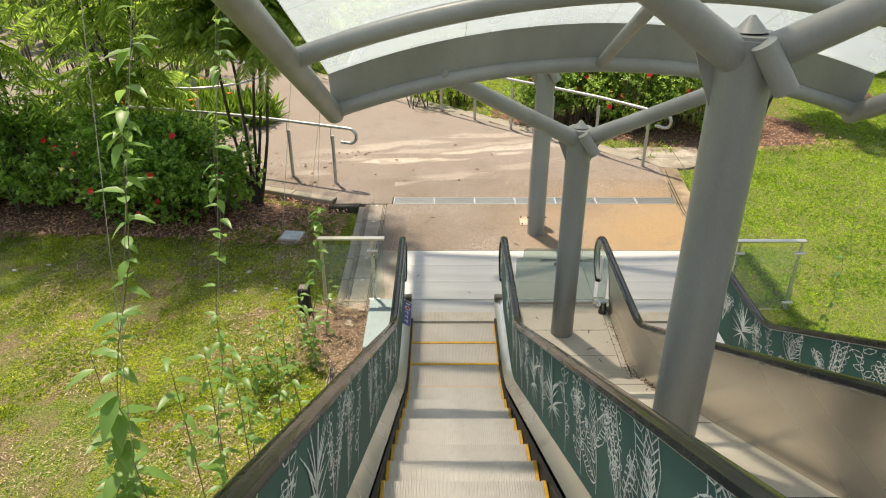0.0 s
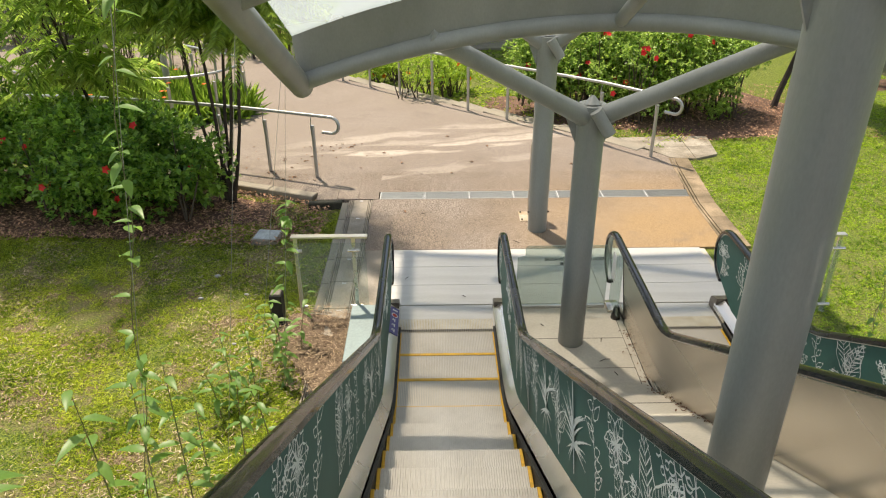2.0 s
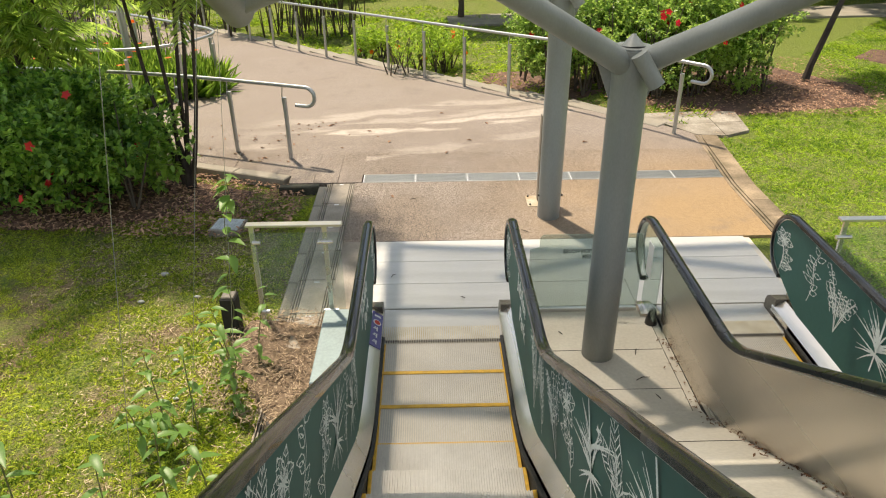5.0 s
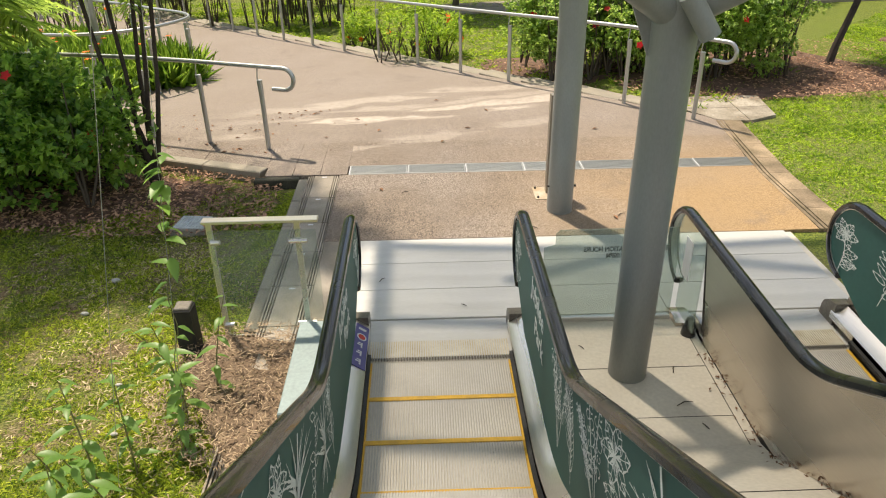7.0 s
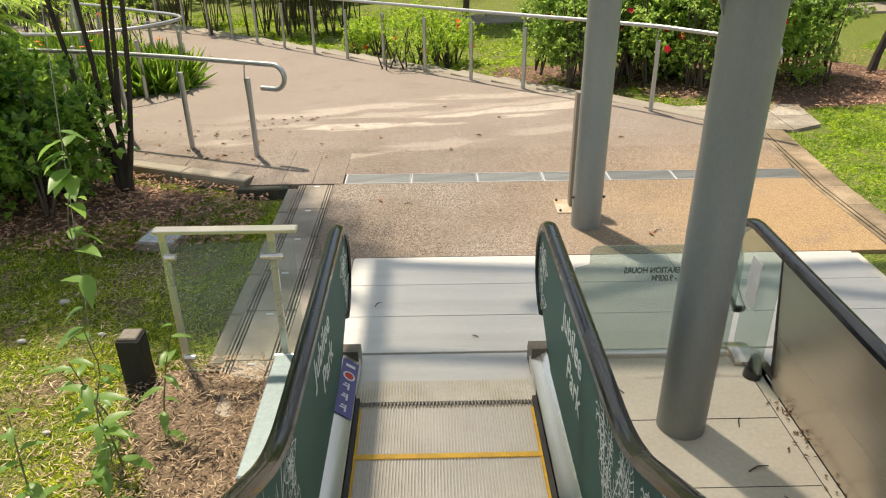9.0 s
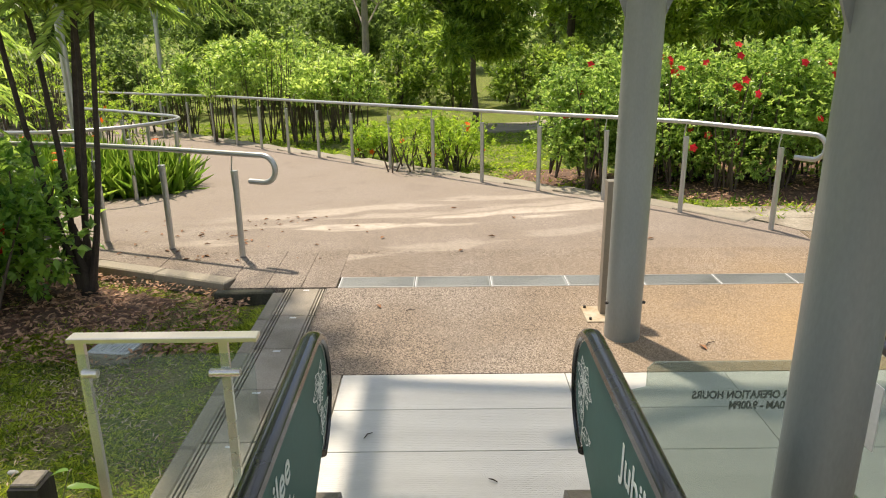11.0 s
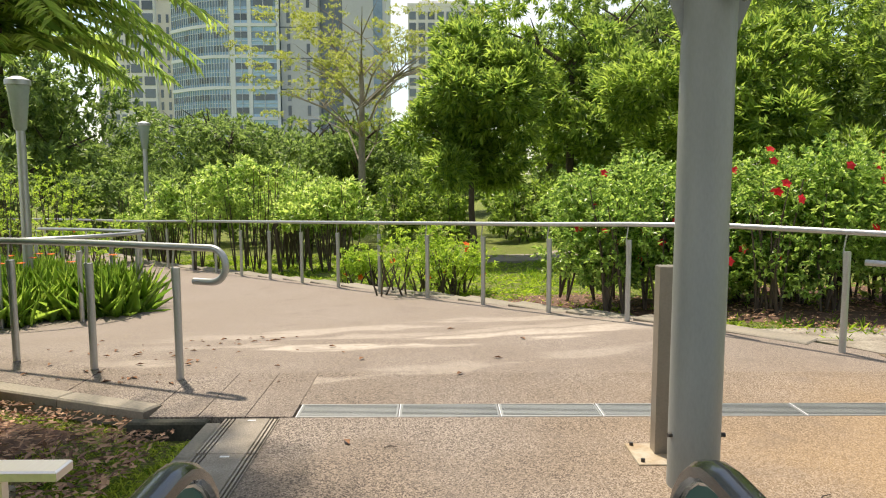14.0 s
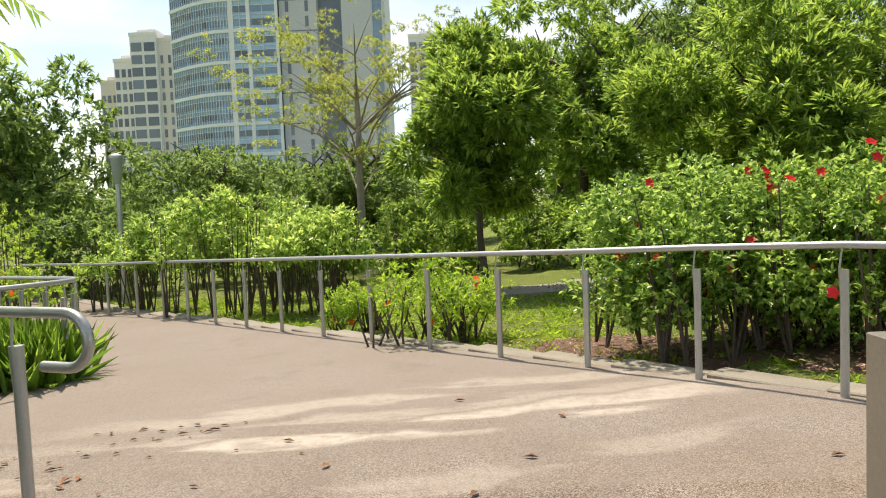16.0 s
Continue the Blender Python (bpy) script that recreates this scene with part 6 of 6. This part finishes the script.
def weed(x, y, h, leaves, size):
    t = thing("tall_weed", "leafy young shoot with pointed leaves", "plant", "young shoots beside the escalator", (x, y, -0.12))
    bend = RNG.normal(0, 0.1, 2)
    pts = [(bend[0] * u * u, bend[1] * u * u, h * u) for u in (0, 0.25, 0.5, 0.75, 1.0)]
    part("stem", Geo().tube(pts, [0.007, 0.006, 0.005, 0.004, 0.002], 6), M_VINESTEM, t)
    for i in range(leaves):
        u = (0.25 if h < 1.7 else 0.58) + (0.75 if h < 1.7 else 0.42) * i / (leaves - 1)
        a = i * 2.4 + RNG.uniform(-0.4, 0.4)
        s = size * RNG.uniform(0.8, 1.35) * (1.2 - 0.4 * u)
        lf = new("leaf", broad_leaf_mesh("leaf", np.array([[bend[0] * u * u, bend[1] * u * u, h * u]]), np.array([[math.cos(a), math.sin(a), RNG.uniform(-0.35, 0.4)]]), np.array([[0, 0, 1.0]]), s, s * 0.36, L_VINE, 0.16, 0.4))
        lf.parent = t
    return t


for x, y, h, n, s in ((-1.68, 3.68, 2.3, 11, 0.17), (-1.60, 3.9, 2.05, 11, 0.16), (-1.46, 4.05, 2.0, 12, 0.15), (-1.62, 2.8, 2.95, 14, 0.17), (-1.5, 2.72, 2.7, 13, 0.17), (-1.75, 5.0, 1.0, 12, 0.15), (-1.55, 5.3, 1.1, 12, 0.14), (-1.42, 5.6, 0.95, 12, 0.13),
                      (-1.83, 6.1, 0.85, 14, 0.15), (-1.68, 6.25, 0.8, 12, 0.14), (-1.95, 6.0, 0.6, 10, 0.14), (-1.50, 6.7, 0.9, 14, 0.14), (-1.60, 6.95, 0.7, 10, 0.12), (-1.36, 6.9, 0.8, 10, 0.12)):
    weed(x, y, h, n, s)

# ---- shrubs and woods behind the way ----
for k, (x, y, sx, sy, h) in enumerate(((-2.4, 21.5, 2.2, 2.0, 2.3), (-4.4, 22.3, 2.7, 2.2, 2.9), (-6.6, 24.0, 2.4, 2.2, 2.3), (-3.4, 25.0, 2.4, 2.2, 2.5))):
    bush("pale_shrub", x, y, lawn_level(x, y), sx, sy, h, "pale green open shrub with slender stems", L_PALE, 5200, 0.13, 0.052, 0, None, 14, "pale shrubs on the lawn", bare=0.32, n_lobes=46, per=6, spread=0.9, lobe=0.66, dome=0.62, low=0.8)
for k, (x, y, s, h) in enumerate(((-0.1, 16.9, 1.5, 1.1), (0.35, 17.3, 1.1, 0.95), (-1.2, 18.6, 0.8, 0.7), (-8.0, 21.0, 2.2, 2.7), (-7.0, 20.3, 1.5, 1.7), (-9.6, 21.5, 2.4, 3.0), (-11.5, 21.0, 2.4, 3.2))):
    bush("fern_shrub", x, y, lawn_level(x, y), s, s * 0.9, h, "lime-green ferny shrub with small orange flowers", L_LIME, 2600, 0.085, 0.024, 3 if h < 2 else 0, M_ORANGE, 8, "ferny shrubs by the handrail", bare=0.1, per=9)

woods = [(-14.0, 30, 7.2, 4.4), (-19, 33, 7.2, 4.2), (-10, 41, 5.8, 4.0), (-25, 42, 8.5, 5), (-4.5, 46, 5.8, 4.2), (1.5, 50, 6.0, 4.2), (-16, 54, 6.5, 5.0), (-34, 52, 9, 6), (-9, 58, 6.2, 5.0)]
for x, y, h, r in woods:
    tree(x, y, -1.0, h, r, "dark leafy park tree", L_WOOD, 2200, 9, 0.30, 0.095, M_BARK, 0.2, 80, 0.12, (0.35, 1.1), group="park trees")
for x, y, h, r in ((5.0, 33, 9.5, 3.6), (10.5, 31, 10.5, 4.2), (16, 28, 11, 4.5), (22, 32, 12, 5), (13, 40, 12.5, 5), (20, 20, 9, 3.6), (6, 44, 11, 5), (28, 26, 11, 5), (13.2, 34, 11, 4.2), (9.2, 37, 12, 4.5)):
    tree(x, y, -0.9, h, r, "deep green park tree", L_TREE if h < 11 else L_WOOD, 2200, 10, 0.32, 0.085, M_BARK, 0.2, 80, 0.12, (0.35, 1.1), group="park trees")
tree(16.5, 16.5, -0.5, 7.5, 2.6, "bright green young tree with tufted leaves", L_TREE, 2200, 10, 0.30, 0.075, M_BARK, 0.1, 20, 0.2, (0.5, 1.0))
for x, y in ((6.73, 14.85), (9.35, 16.5)):
    tree(x, y, -0.2, 4.6, 1.3, "young tree with a leaning dark trunk", L_TREE, 500, 9, 0.28, 0.07, M_DARKSTEM, 0.065, 9, 0.55, (0.4, 0.7), lean=(1.0, 0.4), group="young trees on the lawn")
for k in range(26):
    x = -75 + k * 6.2
    y = 82 + 9 * math.sin(k * 1.7)
    tree(x, y, -1.4, 6.6 + 1.2 * math.sin(k * 2.3) + (3 if x > 12 else 0), 4.6, "distant leafy tree at the end of the park", L_WOOD, 560, 7, 0.75, 0.32, M_BARK, 0.25, 18, 0.05, (1.3, 2.3), group="distant trees", forks=4)


# ---- lamp posts ----
def lamp_post(x, y, z, h):
    t = thing("lamp_post", "slim grey park lamp post with a tapered head", "lamp post", "park lamps", (x, y, z))
    part("pole", Geo().tube([(0, 0, 0), (0, 0, h - 0.75)], [0.075, 0.06], 12), M_RAILSTEEL, t)
    part("head", Geo().tube([(0, 0, h - 0.75), (0, 0, h - 0.72), (0, 0, h - 0.12)], [0.06, 0.085, 0.15], 14), M_PALETEAL, t)
    part("cap", Geo().tube([(0, 0, h - 0.12), (0, 0, h - 0.05), (0, 0, h)], [0.17, 0.17, 0.06], 14), M_RAILSTEEL, t)
    return t


lamp_post(-7.87, 26.0, -0.9, 3.87), lamp_post(-5.75, 16.4, -0.45, 3.35)


# ---- pebbles, an understorey and a far road ----
def stone(x, y, r):
    rs = random.Random(int(abs(x) * 1000))
    g = Geo().tube([(0, 0, -0.3 * r), (0, 0, 0.1 * r), (0.1 * r, 0, 0.5 * r), (0.1 * r, 0.1 * r, 0.72 * r)], [0.8 * r, r, 0.75 * r, 0.25 * r], 8)
    g.v = [(a * rs.uniform(0.85, 1.15) * 1.3, b * rs.uniform(0.85, 1.15), c) for a, b, c in g.v]
    o = part("stone", g, M_PALESTONE, None, "", 50)
    o.location = (x, y, lawn_level(x, y) + 0.02)
    return tagged(o, "pale broken stone lying in the lawn", "stone", "stones in the lawn")


M_PALESTONE = material("pale_broken_stone", (0.48, 0.46, 0.43), 0.9, 0, 0.1, 8, 60, 0.4)
for x, y, r in ((-2.65, 8.55, 0.055), (-2.72, 8.05, 0.04), (-2.2, 8.1, 0.035), (-5.9, 8.6, 0.05), (-5.5, 8.75, 0.04), (-1.95, 6.6, 0.03), (-2.1, 7.1, 0.028)):
    stone(x, y, r * 0.62)
for x, y, s2, h in ((-9.5, 28, 4.0, 2.6), (-6.2, 30, 3.8, 2.8), (-0.4, 30.5, 3.6, 2.4), (-12.5, 25, 3.6, 3.0), (3.6, 29, 3.4, 2.2), (-3.4, 28.5, 3.0, 2.2), (7.5, 29.5, 4.0, 2.6), (11.5, 27, 4.0, 2.4)):
    bush("park_shrub", x, y, lawn_level(x, y), s2, s2 * 0.8, h, "mid-green leafy shrub under the park trees", L_TREE if x > -7 else L_WOOD, 7000, 0.20, 0.075, 0, None, 8, "shrubs under the park trees", bare=0.0, n_lobes=70, per=7, lobe=1.3, low=0.8)
g = Geo()
for k in range(33):
    x = 0.6 + 0.6 * k
    yc = 22.9 - 0.12 * (x - 0.6) + 0.25 * math.sin(x * 0.5)
    g.v += [(x, yc - 0.8, lawn_level(x, yc - 0.8) + 0.05), (x, yc + 0.8, lawn_level(x, yc + 0.8) + 0.05), (x, yc + 0.8, -1.2), (x, yc - 0.8, -1.2)]
    if k:
        a = 4 * (k - 1)
        g.f += [(a, a + 4, a + 5, a + 1), (a + 1, a + 5, a + 6, a + 2), (a + 3, a + 7, a + 4, a)]
tagged(part("footpath", g, M_KERB), "pale concrete footpath across the far lawn", "footpath", kind="structure")
litter("leaf_litter", 4.0, 12.0, 4.5, 14.0, 9000, 0.028, lambda x, y: right_lawn(x, y) and noise.noise((x * 1.2, y * 1.2, 2.0)) + RNG.uniform(-0.5, 0.2) > 0, lambda x, y: lawn_level(x, y) + 0.015, "dry straw in the bright lawn", M_STRAW)
litter("leaf_litter", 4.0, 4.6, 9.0, 13.2, 1500, 0.03, lambda x, y: 4.03 + 0.09 * max(0.0, y - 10.3) < x < 4.18 + 0.09 * max(0.0, y - 10.3) + 0.1 * noise.noise((0, y * 3, 0)), lambda x, y: lawn_level(x, y) + 0.03, "dry grass and dirt along the paving's edge", M_STRAW)


# ---- white plant drawings on the balustrades ----
class Ink:
    """Thin flat strokes on a panel, in metres along the handrail (u) and square to it (h)."""

    def __init__(self, u0, h0, scale=1.0):
        self.g, self.u0, self.h0, self.k, self.count = Geo(), u0, h0, scale, 0

    def stroke(self, pts, w=0.005):
        w = w * 1.5
        P = [Vector((self.u0 + 1.55 * self.k * a, self.h0 + self.k * b)) for a, b in pts]
        L, R = [], []
        for i, p in enumerate(P):
            d = (P[min(i + 1, len(P) - 1)] - P[max(i - 1, 0)])
            d = d.normalized() if d.length > 1e-6 else Vector((1, 0))
            n = Vector((-d.y, d.x)) * (w / 2) * (0.75 + 0.4 * math.sin(i * 1.3))
            L.append(p + n), R.append(p - n)
        n0 = len(self.g.v)
        dep = 0.00005 * self.count
        self.count += 1
        self.g.v += [(dep, q.x, q.y) for q in L] + [(dep, q.x, q.y) for q in R]
        m = len(P)
        self.g.f += [(n0 + i, n0 + i + 1, n0 + m + i + 1, n0 + m + i) for i in range(m - 1)]

    def leaf(self, x, y, a, length, width, veins=0, w=0.005):
        c, s = math.cos(a), math.sin(a)
        to = lambda p, q: (x + p * c - q * s, y + p * s + q * c)
        for sg in (-1, 1):
            self.stroke([to(length * t, sg * width * math.sin(math.pi * t ** 0.8) * (1 + 0.08 * math.sin(t * 19))) for t in (k / 11 for k in range(12))], w)
        if veins:
            self.stroke([to(length * t, 0.02 * width * math.sin(t * 8)) for t in (k / 6 for k in range(7))], w * 0.8)
            for k in range(1, veins + 1):
                t = k / (veins + 1)
                for sg in (-1, 1):
                    self.stroke([to(length * t, 0), to(length * (t + 0.07), sg * width * 0.45 * math.sin(math.pi * t)), to(length * (t + 0.13), sg * width * 0.85 * math.sin(math.pi * t))], w * 0.7)

    def blade(self, x, y, a, length, w):
        c, s = math.cos(a), math.sin(a)
        n = 5
        pts = [(x + length * t * c - 0.15 * length * t * t * (-s) * (1 if c > 0 else -1), y + length * t * s - 0.10 * length * t * t) for t in (k / n for k in range(n + 1))]
        for i in range(n):
            self.stroke(pts[i:i + 2], max(0.002, w * (1 - i / n)))


def draw_spiky(k, rnd):
    for i in range(17):
        k.blade(0, 0.10 + 0.12 * rnd.random(), radians(rnd.uniform(20, 160)), rnd.uniform(0.12, 0.30), 0.014)
    for i in range(9):
        k.blade(0, 0.10, radians(rnd.choice((rnd.uniform(-50, 20), rnd.uniform(160, 230)))), rnd.uniform(0.10, 0.2), 0.012)
    k.stroke([(0, -0.05), (0.004, 0.2), (0, 0.42)], 0.012)


def draw_leaves(k, rnd):
    k.stroke([(0, -0.08), (0.02, 0.1), (-0.01, 0.3)], 0.007)
    for i in range(3):
        k.leaf(0.0, -0.02 + 0.10 * i, radians(rnd.uniform(25, 155)), rnd.uniform(0.22, 0.34), rnd.uniform(0.045, 0.075), 7, 0.006)
    k.leaf(0, 0.15, radians(90 + rnd.uniform(-12, 12)), 0.36, 0.06, 9, 0.006)


def draw_flower(k, rnd):
    cx_, cy_ = rnd.uniform(-0.05, 0.05), 0.30
    for i in range(6):
        k.leaf(cx_, cy_, i * math.pi / 3 + rnd.uniform(-0.2, 0.2), 0.13, 0.042, 2, 0.006)
    for i in range(16):
        a = i * 0.39
        k.stroke([(cx_, cy_), (cx_ + 0.05 * math.cos(a), cy_ + 0.05 * math.sin(a))], 0.004)
    k.stroke([(cx_, cy_), (0.02, 0.12), (0, -0.08)], 0.007)
    for i in range(3):
        k.leaf(0.01, 0.0 + 0.06 * i, radians(rnd.uniform(10, 170)), 0.16, 0.04, 3)


def draw_bunch(k, rnd):
    for j in range(5):
        a = radians(rnd.uniform(60, 120))
        L = rnd.uniform(0.3, 0.5)
        tx, ty = math.cos(a) * L, math.sin(a) * L
        k.stroke([(0, -0.08), (tx * 0.4 + rnd.uniform(-0.03, 0.03), ty * 0.4), (tx, ty)], 0.006)
        for i in range(11):
            t = 0.3 + 0.7 * i / 11
            x, y = tx * t, ty * t
            r = rnd.uniform(0.012, 0.03)
            b = rnd.uniform(0, 6)
            k.stroke([(x + r * math.cos(b + q) + (0.02 if i % 2 else -0.02), y + r * math.sin(b + q)) for q in (0, 0.8, 1.6, 2.4, 3.2, 4.2, 5.2)], 0.0055)


def draw_pods(k, rnd):
    k.stroke([(0, -0.08), (0.03, 0.1), (-0.02, 0.28), (0.02, 0.45)], 0.006)
    for i in range(9):
        y = 0.02 + i * 0.047
        k.leaf(0.01, y, radians(rnd.choice((30, 150)) + rnd.uniform(-20, 20)), rnd.uniform(0.07, 0.12), 0.022, 0, 0.0055)


DRAW = [draw_spiky, draw_leaves, draw_bunch, draw_flower, draw_pods]


def lay_on_panel(g, x, side):
    """Bend flat strokes onto the balustrade: u runs up the slope from the foot."""
    pts = nose_path(0.0, y_end=NEWEL_Y + 0.25, steps=14)[::-1]
    s, table = 0.0, []
    for i, p in enumerate(pts):
        if i:
            s += math.hypot(p[0] - pts[i - 1][0], p[1] - pts[i - 1][1])
        table.append((s, p))
    out = []
    for dep, u, h in g.v:
        for (s0, p0), (s1, p1) in zip(table, table[1:]):
            if u <= s1 or s1 == table[-1][0]:
                f = (u - s0) / (s1 - s0)
                q = [a + (b - a) * f for a, b in zip(p0, p1)]
                nn = math.hypot(q[2], q[3])
                out.append((x - side * dep, q[0] + h * q[2] / nn, q[1] + h * q[3] / nn))
                break
    g.v = out
    return g


def drawings(e, x, side, seed, start=1.95, stop=10.5):
    rnd = random.Random(seed)
    u, last = start, None
    while u < stop:
        fn = rnd.choice([f for f in DRAW if f is not last])
        last = fn
        k = Ink(u, 0.43, rnd.uniform(0.88, 1.08))
        fn(k, rnd)
        k.g.v = [(a, b, min(max(c, 0.225), 0.865)) for a, b, c in k.g.v]
        ob = part("plant_drawing", lay_on_panel(k.g, x, side), M_CHALK, e, "white line drawing of a plant", 0)
        ob.matrix_parent_inverse = Matrix.Translation((-e.location.x, -e.location.y, 0))
        u += rnd.uniform(0.36, 0.52) * (1.0 if fn is not draw_leaves else 1.25)
    k = Ink(0.18, 0.40, 0.8)
    draw_flower(k, rnd)
    ob = part("plant_drawing", lay_on_panel(k.g, x, side), M_CHALK, e, "white line drawing of a flower", 0)
    ob.matrix_parent_inverse = Matrix.Translation((-e.location.x, -e.location.y, 0))


for e, side, seed in ((esc_a, -1, 11), (esc_a, 1, 23), (esc_b, 1, 37)):
    cx = e.location.x
    px = cx + side * 0.61 - side * 0.012 - side * 0.0085
    drawings(e, px, side, seed, 1.95 if e is esc_a else 0.7)
    # the park's name near the foot of each panel
    if e is esc_a:
        turn_to = 90 if side < 0 else -90
        lettering("park_name", "Jubilee\n    Park", 0.185, M_CHALK, e, pose(px - cx, 6.78 - FLAT_END, 0.60, 90, 0, turn_to), "white park name lettering", bold=0.002)
